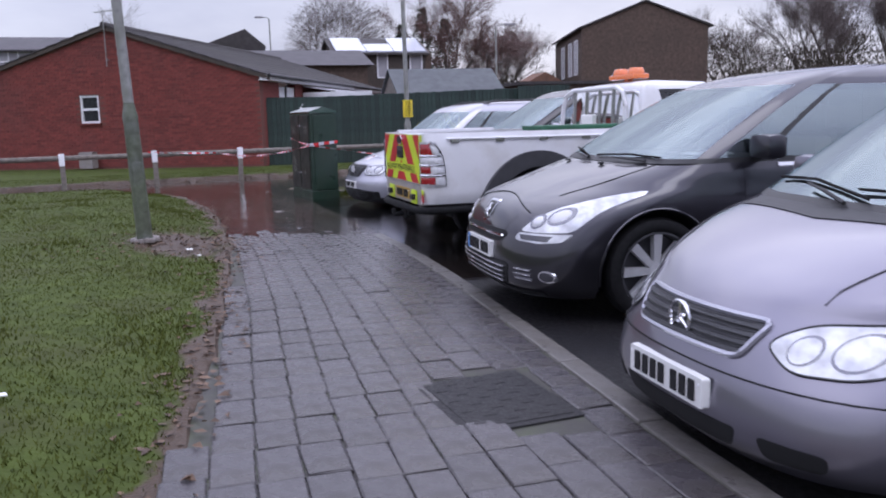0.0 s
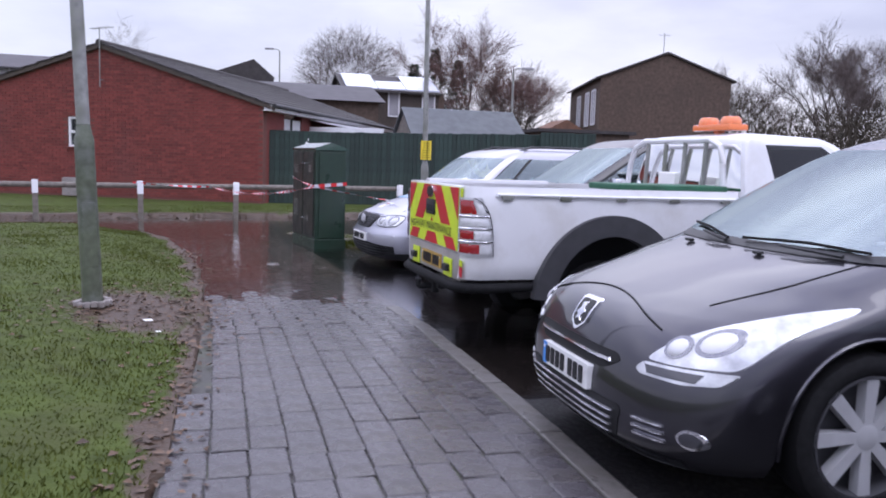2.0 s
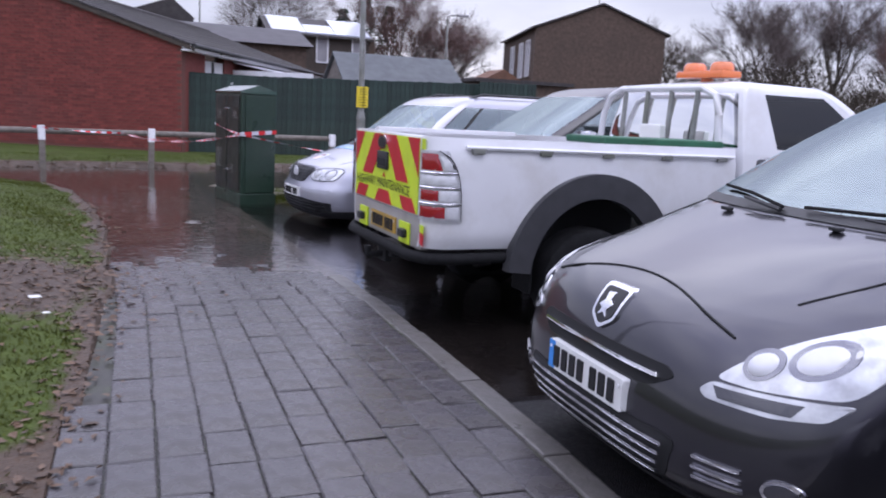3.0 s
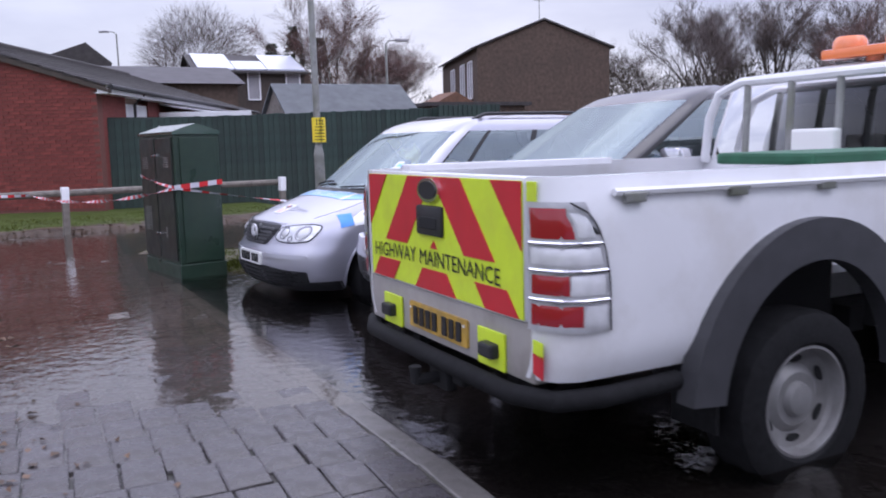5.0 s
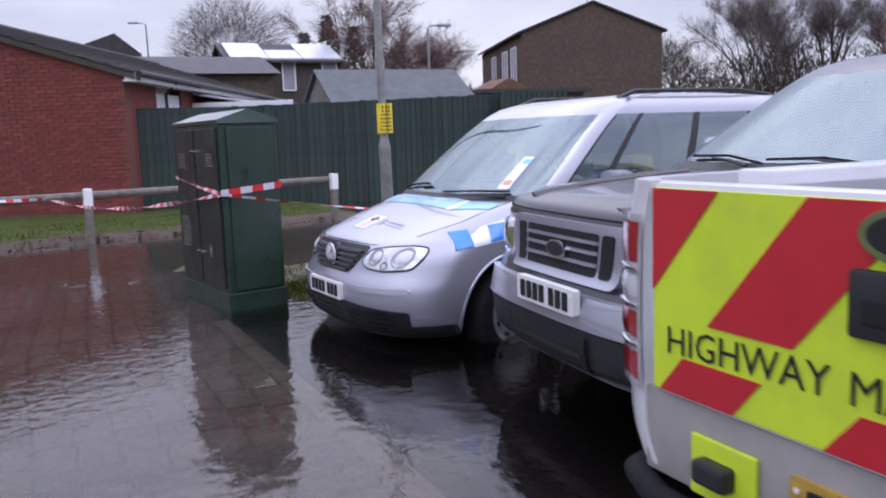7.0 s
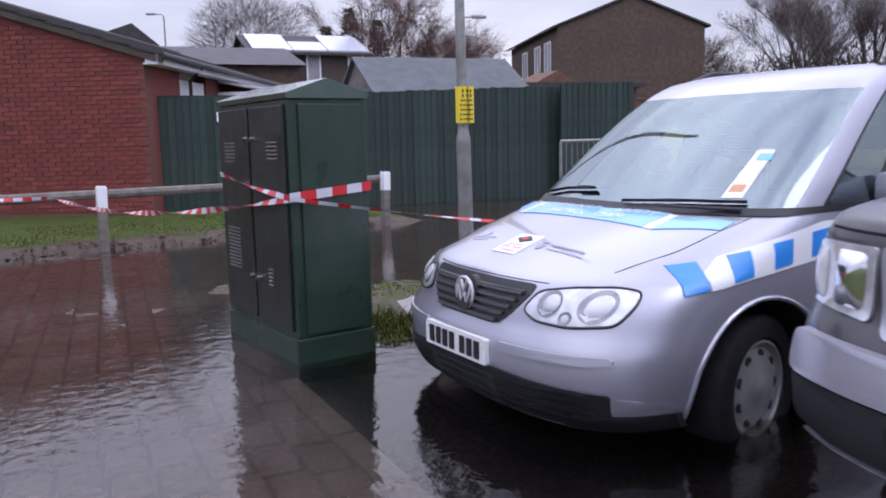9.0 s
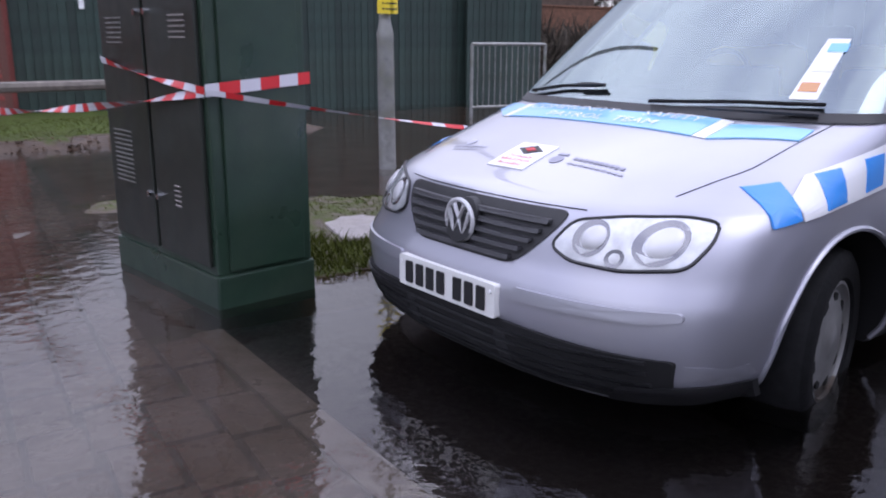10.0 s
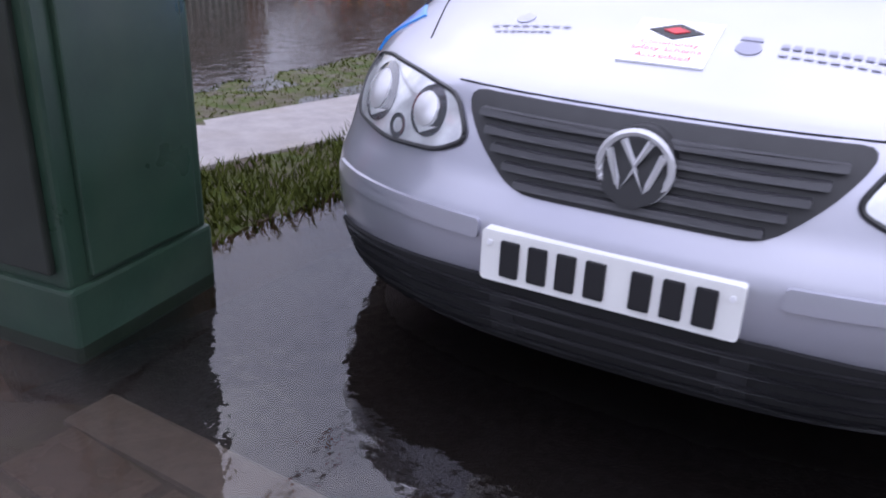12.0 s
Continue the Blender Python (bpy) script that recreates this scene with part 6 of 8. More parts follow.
# grey over silver pickup, nose to the path
R2 = dict(
    body=[(0.34, 0.10, 0.83, 0.22, 3.0, 5.0, 0.2), (0.42, 0.02, 0.87, 0.26, 3.0, 5.05, 0.2), (0.56, 0.0, 0.89, 0.28, 2.8, 5.07, 0.2), (0.68, 0.02, 0.89, 0.28, 2.8, 5.07, 0.2),
          (0.80, 0.085, 0.885, 0.26, 2.8, 5.06, 0.2), (0.98, 0.10, 0.875, 0.26, 2.9, 5.06, 0.2), (1.04, 0.13, 0.865, 0.28, 2.9, 5.05, 0.2), (1.075, 0.22, 0.855, 0.34, 3.0, 5.05, 0.2),
          (1.11, 0.55, 0.845, 0.40, 3.2, 5.05, 0.2), (1.15, 1.18, 0.835, 0.25, 3.4, 5.05, 0.2)],
    levels=LEVELS(0.34, 1.03, 1.15),
    glass=[(1.15, 1.16, 0.835, 0.25, 3.4, 3.55, 0.2), (1.30, 1.38, 0.80, 0.26, 3.4, 3.50, 0.2), (1.50, 1.70, 0.74, 0.26, 3.4, 3.42, 0.2), (1.66, 1.97, 0.685, 0.26, 3.4, 3.34, 0.2),
           (1.72, 2.12, 0.64, 0.26, 3.4, 3.26, 0.2), (1.755, 2.35, 0.5, 0.2, 3.2, 3.1, 0.2), (1.765, 2.5, 0.3, 0.2, 3.0, 2.95, 0.2)],
    windows=[(0.03, 0.46), (0.53, 0.92)], win_low=1.19, win_high=1.63, axle=0.85, base=3.0, r=0.365, half=0.885,
    wheel=dict(kind="trim", mat="steel_wheel", n=8, rim=0.62), dash=1.55, seat=2.2, dz=0.065)


def grey_pickup():
    c, sh, gh = people_carrier("grey_pickup", pose(3.325, 10.86, -0.15, 0, 0, -2.5), "dark grey pickup with silver bumper parked nose to the path", "dull_grey", R2)
    F = front_map(sh)
    bump = [(-0.80, 0.70), (0.80, 0.70), (0.84, 0.65), (0.83, 0.57), (-0.83, 0.57), (-0.84, 0.65)]
    part("bumper", patch(F, rounded(bump, 0.03), 0.035, 0.03, 6), "silver", c, "silver front bumper", smooth=True)
    part("lower_bumper", patch(F, rounded([(-0.82, 0.56), (0.82, 0.56), (0.80, 0.36), (-0.80, 0.36)], 0.02), 0.025, 0.02, 5), "plastic", c, smooth=True)
    part("bumper_lip", patch(F, rounded([(-0.79, 0.375), (0.79, 0.375), (0.79, 0.350), (-0.79, 0.350)], 0.01), 0.040, 0.02, 3), "silver", c, "thin silver lip under the bumper", smooth=True)
    low = part("lower_intake", patch(F, rounded([(-0.36, 0.54), (0.36, 0.54), (0.34, 0.38), (-0.34, 0.38)], 0.02), 0.042, 0.02, 4), "well", c, "dark lower intake")
    part("slat", patch(F, [(-0.33, 0.445), (0.33, 0.445), (0.33, 0.465), (-0.33, 0.465)], 0.05, 0.02, 2), "plastic", low)
    g = rounded([(-0.50, 0.99), (0.50, 0.99), (0.46, 0.74), (-0.46, 0.74)], 0.04)
    surround = part("grille", patch(F, g, 0.03, 0.03, 6), "silver", c, "silver-framed black grille", smooth=True)
    for y0, y1 in ((-0.32, 0.32), (0.345, 0.43), (-0.43, -0.345)):
        part("grille_mesh", patch(F, rounded([(y0, 0.955), (y1, 0.955), (y1 * 0.96, 0.775), (y0 * 0.96, 0.775)], 0.02), 0.034, 0.01, 4), "well", surround)
    for z in (0.825, 0.875, 0.918):
        part("grille_bar", patch(F, [(-0.32, z - 0.007), (0.32, z - 0.007), (0.32, z + 0.007), (-0.32, z + 0.007)], 0.042, 0.01, 2), "silver", surround)
    oval = circle(0, 0.865, 0.085, 24, 0.04)
    bd = part("badge", patch(F, oval, 0.055, 0.03, 3), "chrome", c, "oval badge", smooth=True)
    part("badge_field", patch(F, circle(0, 0.865, 0.073, 24, 0.031), 0.058, 0.01, 3), "black", bd)
    number_plate(c, lambda y, z, o: (sh.front(y, z) - 0.04 - o, y, z), -0.05, 0.675)
    for s in (-1, 1):
        o = rounded([(s * 0.53, 0.975), (s * 0.80, 0.97), (s * 0.85, 0.94), (s * 0.85, 0.78), (s * 0.53, 0.765)][::s], 0.02)
        lamp_ob = part("headlamp", patch(F, o, 0.012, 0.03, 5), "lamp", c, "square clear headlamp", smooth=True)
        part("reflector", patch(F, rounded([(s * 0.56, 0.955), (s * 0.70, 0.955), (s * 0.70, 0.79), (s * 0.56, 0.79)][::s], 0.03), 0.016, 0.004, 6, crown=0.03), "chrome", lamp_ob, smooth=True)
        part("indicator", patch(F, rounded([(s * 0.75, 0.95), (s * 0.83, 0.94), (s * 0.83, 0.80), (s * 0.75, 0.79)][::s], 0.02), 0.016, 0.004, 5, crown=0.02), "lamp_clear", lamp_ob, smooth=True)
        seam(c, [F(s * y, 1.01, 0.0) for y in np.linspace(0, 0.86, 10)], 0.005)
        G = side_map(sh, s)
        bm = bmesh.new()
        tube(bm, [(0.85 + 0.43 * math.cos(a), s * (sh.side(0.85 + 0.43 * math.cos(a), 0.30 + 0.43 * math.sin(a)) + 0.01), 0.30 + 0.43 * math.sin(a)) for a in np.linspace(0, math.pi, 26)], 0.035, 8)
        part("wheel_flare", bm, "silver", c, smooth=True)
        door_mirror(c, 1.72, s * 0.84, 1.20, "chrome", (0.13, 0.20, 0.15))
        seam(c, [G(1.75, 0.5 + 0.6 * t, 0.0) for t in np.linspace(0, 1, 6)])
        bm = bmesh.new()
        Hm = hood_map(sh, 1.0, 1.149)
        tube(bm, [Hm(x, s * y, 0.0) for x, y in ((0.2, 0.52), (0.5, 0.50), (0.8, 0.48), (1.1, 0.46))], 0.02, 6)
        part("bonnet_ridge", bm, "dull_grey", c, smooth=True)
    wiper(c, [screen_point(gh, 0.1, 1.17), screen_point(gh, 0.25, 1.19, 0.03), screen_point(gh, 0.4, 1.20, 0.03)], [screen_point(gh, y, z, 0.02) for y, z in ((0.0, 1.18), (0.3, 1.215), (0.62, 1.21))])
    wiper(c, [screen_point(gh, -0.6, 1.17), screen_point(gh, -0.45, 1.19, 0.03), screen_point(gh, -0.3, 1.20, 0.03)], [screen_point(gh, y, z, 0.02) for y, z in ((-0.65, 1.18), (-0.35, 1.21), (0.0, 1.20))])
    raise_body(c, R2["dz"])
    return c


grey_pickup()


# ---- white highway maintenance pickup, tail to the path ----
def white_pickup():
    c = empty("white_pickup", pose(2.732, 8.633, -0.12, 0, 0, 2.4), "white highway maintenance pickup with red and yellow chevron tailgate", "pickup")
    HW, TOP, BOT, R = 0.862, 1.235, 0.545, 0.365
    AX = 1.175
    # load bed sides with rounded rear corner, cut for the wheels
    prof = lambda z: float(np.interp(z, [BOT, 0.62, 0.9, 1.12, TOP], [HW - 0.05, HW - 0.012, HW, HW - 0.004, HW - 0.03]))
    zs = list(np.linspace(BOT, TOP, 14))
    for s in (-1, 1):
        bm = bmesh.new()
        rows = []
        for z in zs:
            w = prof(z)
            ring = [(0.0, w - 0.15), (0.012, w - 0.10), (0.05, w - 0.035), (0.12, w), (0.5, w + 0.004), (1.0, w + 0.006), (1.6, w + 0.006), (2.32, w + 0.004), (2.32, w - 0.06), (0.12, w - 0.06), (0.06, w - 0.10), (0.06, w - 0.15)]
            rows.append([bm.verts.new((x, s * y, z)) for x, y in ring])
        n = len(rows[0])
        for a, b in zip(rows, rows[1:]):
            for k in range(n):
                bm.faces.new((a[k], a[(k + 1) % n], b[(k + 1) % n], b[k]))
        bm.faces.new(rows[0][::-1])
        bm.faces.new(rows[-1])
        bmesh.ops.recalc_face_normals(bm, faces=bm.faces)
        side = part("bed_side", bm, ["white_paint", "well"], c, "white load bed side")
        bmc = bmesh.new()
        rod(bmc, (AX, s * 0.5, R + 0.03), (AX, s * 1.2, R + 0.03), 0.485, seg=40, mat=1)
        for v in bmc.verts:
            v.co.z = R + 0.03 + (v.co.z - R - 0.03) * 1.14
        me = bpy.data.meshes.new("cutter")
        bmc.to_mesh(me)
        bmc.free()
        cutter = new("cutter", me)
        cutter.parent = c
        bpy.context.view_layer.update()
        mod = side.modifiers.new("arch", "BOOLEAN")
        mod.operation, mod.solver, mod.object = "DIFFERENCE", "EXACT", cutter
        bpy.context.view_layer.update()
        done = bpy.data.meshes.new_from_object(side.evaluated_get(bpy.context.evaluated_depsgraph_get()))
        side.modifiers.clear()
        side.data = done
        done.polygons.foreach_set("use_smooth", [True] * len(done.polygons))
        done.set_sharp_from_angle(angle=radians(35))
        bpy.data.objects.remove(cutter)
        # wheel flare
        bm = bmesh.new()
        arc = np.linspace(0.10, math.pi - 0.10, 34)
        inner = [(AX + 0.49 * math.cos(a), R + 0.03 + 0.54 * math.sin(a)) for a in arc]
        outer = [(AX + 0.65 * math.cos(a), R + 0.03 + 0.70 * math.sin(a)) for a in arc]
        for i in range(len(arc) - 1):
            prism(bm, [(inner[i][0], s * (HW - 0.03), inner[i][1]), (inner[i + 1][0], s * (HW - 0.03), inner[i + 1][1]), (outer[i + 1][0], s * (HW - 0.03), outer[i + 1][1]), (outer[i][0], s * (HW - 0.03), outer[i][1])], (0, s * 0.085, 0))
        bmesh.ops.remove_doubles(bm, verts=bm.verts, dist=1e-4)
        part("wheel_flare", bm, "grey_plastic", c, "dark grey plastic wheel flare")
        bm = bmesh.new()
        box(bm, (AX - 0.43, s * (HW - 0.16), 0.42), (0.02, 0.24, 0.36), 0.006)
        part("mud_flap", bm, "rubber", c)
        bm = bmesh.new()
        box(bm, (AX, s * 0.56, 0.75), (1.0, 0.04, 0.66))
        box(bm, (AX, s * 0.68, 1.06), (1.0, 0.26, 0.03))
        part("inner_arch", bm, "well", c)
        # tonneau rail with hooks
        bm = bmesh.new()
        tube(bm, [(0.22, s * (HW + 0.002), TOP - 0.055), (1.2, s * (HW + 0.012), TOP - 0.06), (2.28, s * (HW + 0.012), TOP - 0.062)], 0.014, 6)
        part("rope_rail", bm, "white_paint", c)
        for k in range(5):
            x = 0.30 + k * 0.47
            bm = bmesh.new()
            box(bm, (x, s * (HW + 0.012), TOP - 0.075), (0.085, 0.022, 0.035), 0.006)
            rod(bm, (x - 0.05, s * (HW + 0.015), TOP - 0.065), (x + 0.05, s * (HW + 0.015), TOP - 0.065), 0.008, seg=6)
            part("rope_hook", bm, "galv", c, "grey rope hook")
        # rear lamp
        lamp_pts = [(0.63, HW - 0.01), (1.08, HW - 0.01)]
        ring_pts = lambda z: [(-0.012, prof(z) - 0.155), (-0.004, prof(z) - 0.105), (0.035, prof(z) - 0.03), (0.105, prof(z) + 0.012), (0.20, prof(z) + 0.014)]

        def lamp_block(z0, z1, x_max, mat, name, parent, out=0.0, i0=0, i1=5, label=""):
            bm = bmesh.new()
            grid = []
            for z in np.linspace(z0, z1, 5):
                pts = [(x - out * 0.7, y + out * 0.7) for x, y in ring_pts(z)]
                pts[-1] = (x_max(z), pts[-1][1])
                grid.append([bm.verts.new((x, s * y, z)) for x, y in pts[i0:i1]])
            for a, b in zip(grid, grid[1:]):
                for k in range(len(a) - 1):
                    bm.faces.new((a[k], a[k + 1], b[k + 1], b[k]))
            bmesh.ops.solidify(bm, geom=list(bm.faces), thickness=0.012 if s > 0 else -0.012)
            bmesh.ops.recalc_face_normals(bm, faces=bm.faces)
            return part(name, bm, mat, parent, label, smooth=True)

        xm = lambda z: float(np.interp(z, [0.725, 0.9, 1.0, 1.08, 1.13, 1.155], [0.205, 0.195, 0.178, 0.145, 0.10, 0.045]))
        lamp_ob = lamp_block(0.725, 1.155, xm, "lamp_clear", "rear_lamp", c, label="tall clear and red rear lamp")

        def along(z, u, out):
            pts = [(x - out * 0.6, y + out * 0.8) for x, y in ring_pts(z)]
            pts[-1] = (xm(z), pts[-1][1])
            ds = [0.0]
            for p, q in zip(pts, pts[1:]):
                ds.append(ds[-1] + math.hypot(q[0] - p[0], q[1] - p[1]))
            return (float(np.interp(u * ds[-1], ds, [p[0] for p in pts])), s * float(np.interp(u * ds[-1], ds, [p[1] for p in pts])), z)

        for z0, z1, u0, u1, mt, nm in ((1.035, 1.135, 0.05, 0.66, "red_lens", "red_lens"), (0.95, 1.005, 0.05, 0.93, "lamp_clear", "clear_lens"), (0.85, 0.915, 0.05, 0.52, "red_lens", "red_lens"),
                                       (0.85, 0.915, 0.54, 0.94, "lamp_clear", "clear_lens"), (0.745, 0.815, 0.05, 0.66, "red_lens", "red_lens"), (0.745, 0.815, 0.68, 0.95, "lamp_clear", "clear_lens"), (1.04, 1.12, 0.70, 0.92, "lamp_clear", "clear_lens")):
            bm = bmesh.new()
            grid = [[bm.verts.new(along(z, u, 0.004 if 0 < i < 4 and 0 < j < 9 else 0.0005)) for j, u in enumerate(np.linspace(u0, u1, 10))] for i, z in enumerate(np.linspace(z0, z1, 5))]
            for a, b in zip(grid, grid[1:]):
                for k in range(9):
                    bm.faces.new((a[k], a[k + 1], b[k + 1], b[k]))
            bmesh.ops.recalc_face_normals(bm, faces=bm.faces)
            part(nm, bm, mt, lamp_ob, smooth=True)
        for z in (1.02, 0.93, 0.832):
            bm = bmesh.new()
            tube(bm, [along(z, u, 0.003) for u in np.linspace(0.02, 0.98, 10)], 0.006, 5)
            part("chrome_divider", bm, "chrome", lamp_ob, smooth=True)
        bm = bmesh.new()
        edge = [(xm(z), prof(z) + 0.015, z) for z in np.linspace(0.725, 1.155, 14)]
        tube(bm, [(x, s * y, z) for x, y, z in edge], 0.003, 5)
        part("lamp_seal", bm, "plastic", lamp_ob)
        # chevron tabs beside the tailgate
        if s < 0:
            bm = bmesh.new()
            box(bm, (0.0, s * (HW - 0.150), 1.185), (0.006, 0.055, 0.07), 0.002)
            part("yellow_tab", bm, "hi_yellow", c)
        for z0, z1, mt in ((0.645, 0.69, "hi_yellow"), (0.575, 0.645, "hi_red")) if s < 0 else ():
            bm = bmesh.new()
            prism(bm, [(-0.006, s * (HW - 0.145), z0), (-0.006, s * (HW - 0.09), z0 - 0.015), (-0.006, s * (HW - 0.09), z1 - 0.005), (-0.006, s * (HW - 0.145), z1)], (0.006, 0, 0))
            part("corner_tab", bm, mt, c)
        wheel(c, AX, s * 0.765, R, R, 0.23, dict(kind="dish", mat="steel_wheel", n=6, rim=0.62))
        wheel(c, AX + 3.0, s * 0.765, R, R, 0.23, dict(kind="dish", mat="steel_wheel", n=6, rim=0.62))
    # bed floor and front board
    bm = bmesh.new()
    box(bm, (1.16, 0, 0.74), (2.3, 1.04, 0.04))
    box(bm, (2.28, 0, 0.98), (0.04, 1.66, 0.46))
    part("bed_floor", bm, "white_paint", c)
    bm = bmesh.new()
    for x in (0.55, 1.2, 1.9, 3.0, 4.0):
        box(bm, (x, 0, 0.5), (0.1, 1.1, 0.12))
    for s in (-1, 1):
        box(bm, (2.4, s * 0.42, 0.5), (4.6, 0.08, 0.13))
    box(bm, (AX, 0, R), (0.1, 1.3, 0.1), 0.03)
    part("chassis", bm, "well", c)
    # tailgate with chevrons
    TW = 0.667
    bm = bmesh.new()
    box(bm, (0.028, 0, (0.735 + TOP) / 2), (0.062, 2 * TW, TOP - 0.735), 0.014)
    tail = part("tailgate", bm, "white_paint", c, "white tailgate faced with red and yellow chevrons", smooth=True)
    bm = bmesh.new()
    box(bm, (-0.004, 0, (0.745 + TOP - 0.014) / 2), (0.006, 2 * TW - 0.008, TOP - 0.014 - 0.745), 0.002)
    part("yellow_sheet", bm, "hi_yellow", tail, "fluorescent yellow sheeting")
    Y0, Y1, Z0, Z1 = -TW + 0.005, TW - 0.005, 0.746, TOP - 0.015

    def clip(poly):
        for axis, lim, keep in ((0, Y0, 1), (0, Y1, -1), (1, Z0, 1), (1, Z1, -1)):
            res = []
            for i in range(len(poly)):
                a, b = poly[i - 1], poly[i]
                ia, ib = (a[axis] - lim) * keep >= 0, (b[axis] - lim) * keep >= 0
                if ia != ib:
                    t = (lim - a[axis]) / (b[axis] - a[axis])
                    res.append((a[0] + (b[0] - a[0]) * t, a[1] + (b[1] - a[1]) * t))
                if ib:
                    res.append(b)
            poly = res
            if not poly:
                return []
        return poly

    slope = 0.86   # sideways run for each metre down, from the middle of the top
    for s in (-1, 1):
        for k in range(-3, 4):
            b0 = 0.003 + k * 0.455
            b1 = b0 + 0.228
            f = lambda b, z: s * (b + slope * (Z1 - z))
            quad = [(f(b0, Z1), Z1), (f(b1, Z1), Z1), (f(b1, Z0), Z0), (f(b0, Z0), Z0)]
            lim = [p if p[0] * s >= 0 else p for p in quad]
            poly = clip(lim)
            if s > 0:
                poly = clip_half(poly, 1)
            else:
                poly = clip_half(poly, -1)
            if len(poly) < 3:
                continue
            for za, zb in ((Z0, 0.835), (0.925, Z1)):
                q = clip_band(poly, za, zb)
                if len(q) < 3:
                    continue
                bm = bmesh.new()
                prism(bm, [(-0.0105, y, z) for y, z in q], (0.003, 0, 0))
                bmesh.ops.recalc_face_normals(bm, faces=bm.faces)
                part("red_chevron", bm, "hi_red", tail)
    for txt, mid in (("HIGHWAY", -0.392), ("MAINTENANCE", 0.196)):
        tb = words(txt, 0.092)
        for v in tb.verts:
            y = mid + v.co.x * 1.02
            v.co = (-0.0115, -y, 0.880 + v.co.y - 0.035 * y * y)
        part("lettering", tb, "black", tail, "black lettering")
    bm = bmesh.new()
    prism(bm, [(-0.008, y, z) for y, z in circle(0.02, 1.165, 0.095, 28, 0.05)], (-0.014, 0, 0))
    bd = part("badge", bm, "chrome", tail, "chrome oval badge")
    bm = bmesh.new()
    prism(bm, [(-0.021, y, z) for y, z in circle(0.02, 1.165, 0.078, 28, 0.037)], (-0.004, 0, 0))
    part("badge_field", bm, "black", bd)
    bm = bmesh.new()
    box(bm, (-0.012, 0.02, 1.04), (0.024, 0.225, 0.125), 0.012)
    hd = part("tailgate_handle", bm, "plastic", tail, "black tailgate handle", smooth=True)
    bm = bmesh.new()
    box(bm, (-0.020, 0.02, 1.03), (0.014, 0.16, 0.05), 0.006)
    part("grip", bm, "well", hd)
    # dirty white panel below with plate and yellow lamp housings
    bm = bmesh.new()
    box(bm, (0.035, 0, 0.63), (0.06, 1.42, 0.21), 0.012)
    part("rear_panel", bm, "dirty_white", c, smooth=True)
    number_plate(c, lambda y, z, o: (0.003 - o, y, z), 0.0, 0.615, "plate_yellow", 7, 0.52, 0.111, 0.004)
    for s in (-1, 1):
        bm = bmesh.new()
        box(bm, (-0.002, s * 0.44, 0.60), (0.012, 0.19, 0.14), 0.004)
        hs = part("lamp_panel", bm, "hi_yellow", c, "yellow lamp backing")
        bm = bmesh.new()
        box(bm, (-0.018, s * 0.45, 0.60), (0.05, 0.10, 0.055), 0.012)
        part("number_lamp", bm, "plastic", hs)
    # step bumper bar and tow hitch
    bm = bmesh.new()
    tube(bm, [(0.54, -0.82, 0.490), (0.20, -0.83, 0.485), (0.04, -0.78, 0.482), (-0.03, -0.62, 0.48), (-0.035, 0, 0.48), (-0.03, 0.62, 0.48), (0.04, 0.78, 0.482), (0.20, 0.83, 0.485), (0.54, 0.82, 0.490)], 0.037, 12)
    part("bumper_bar", bm, "rubber", c, "dark rear step bar", smooth=True)
    bm = bmesh.new()
    box(bm, (0.03, 0.02, 0.40), (0.05, 0.16, 0.14), 0.012)
    rod(bm, (0.03, 0.02, 0.38), (-0.10, 0.02, 0.38), 0.024)
    rod(bm, (-0.10, 0.02, 0.37), (-0.10, 0.02, 0.44), 0.018, 0.026)
    box(bm, (0.04, -0.14, 0.42), (0.06, 0.09, 0.08), 0.012)
    part("tow_hitch", bm, "well", c)
    # cab
    body = Shell([(0.40, 2.36, 0.83, 0.05, 4.0, 5.0, 0.25), (0.52, 2.36, 0.865, 0.05, 4.0, 5.05, 0.25), (0.80, 2.36, 0.875, 0.05, 4.0, 5.08, 0.25), (1.0, 2.36, 0.872, 0.05, 4.0, 5.05, 0.28), (1.10, 2.36, 0.862, 0.05, 4.0, 4.9, 0.3), (1.20, 2.36, 0.85, 0.05, 4.0, 4.3, 0.3)])
    b = body_part(body, c, "white_paint", list(np.linspace(0, 1, 11)), 16, "cab_body")
    cut_arches(b, [(AX + 3.0, R)], 0.43, 0.26, 0.875)
    cab = Shell([(1.20, 2.36, 0.85, 0.05, 4.0, 4.2, 0.25), (1.30, 2.365, 0.83, 0.05, 4.0, 4.05, 0.25), (1.50, 2.385, 0.775, 0.06, 4.0, 3.75, 0.25), (1.66, 2.41, 0.725, 0.07, 4.0, 3.48, 0.25),
                 (1.71, 2.45, 0.67, 0.10, 3.5, 3.35, 0.25), (1.735, 2.58, 0.5, 0.12, 3.2, 3.2, 0.2), (1.742, 2.7, 0.3, 0.1, 3.0, 3.0, 0.2)])
    greenhouse(cab, c, "white_paint", [(0.20, 0.90)], 1.24, 1.63, 4, pillar=None, screen_q=0.95, screen="cab_glass", glass="cab_glass")
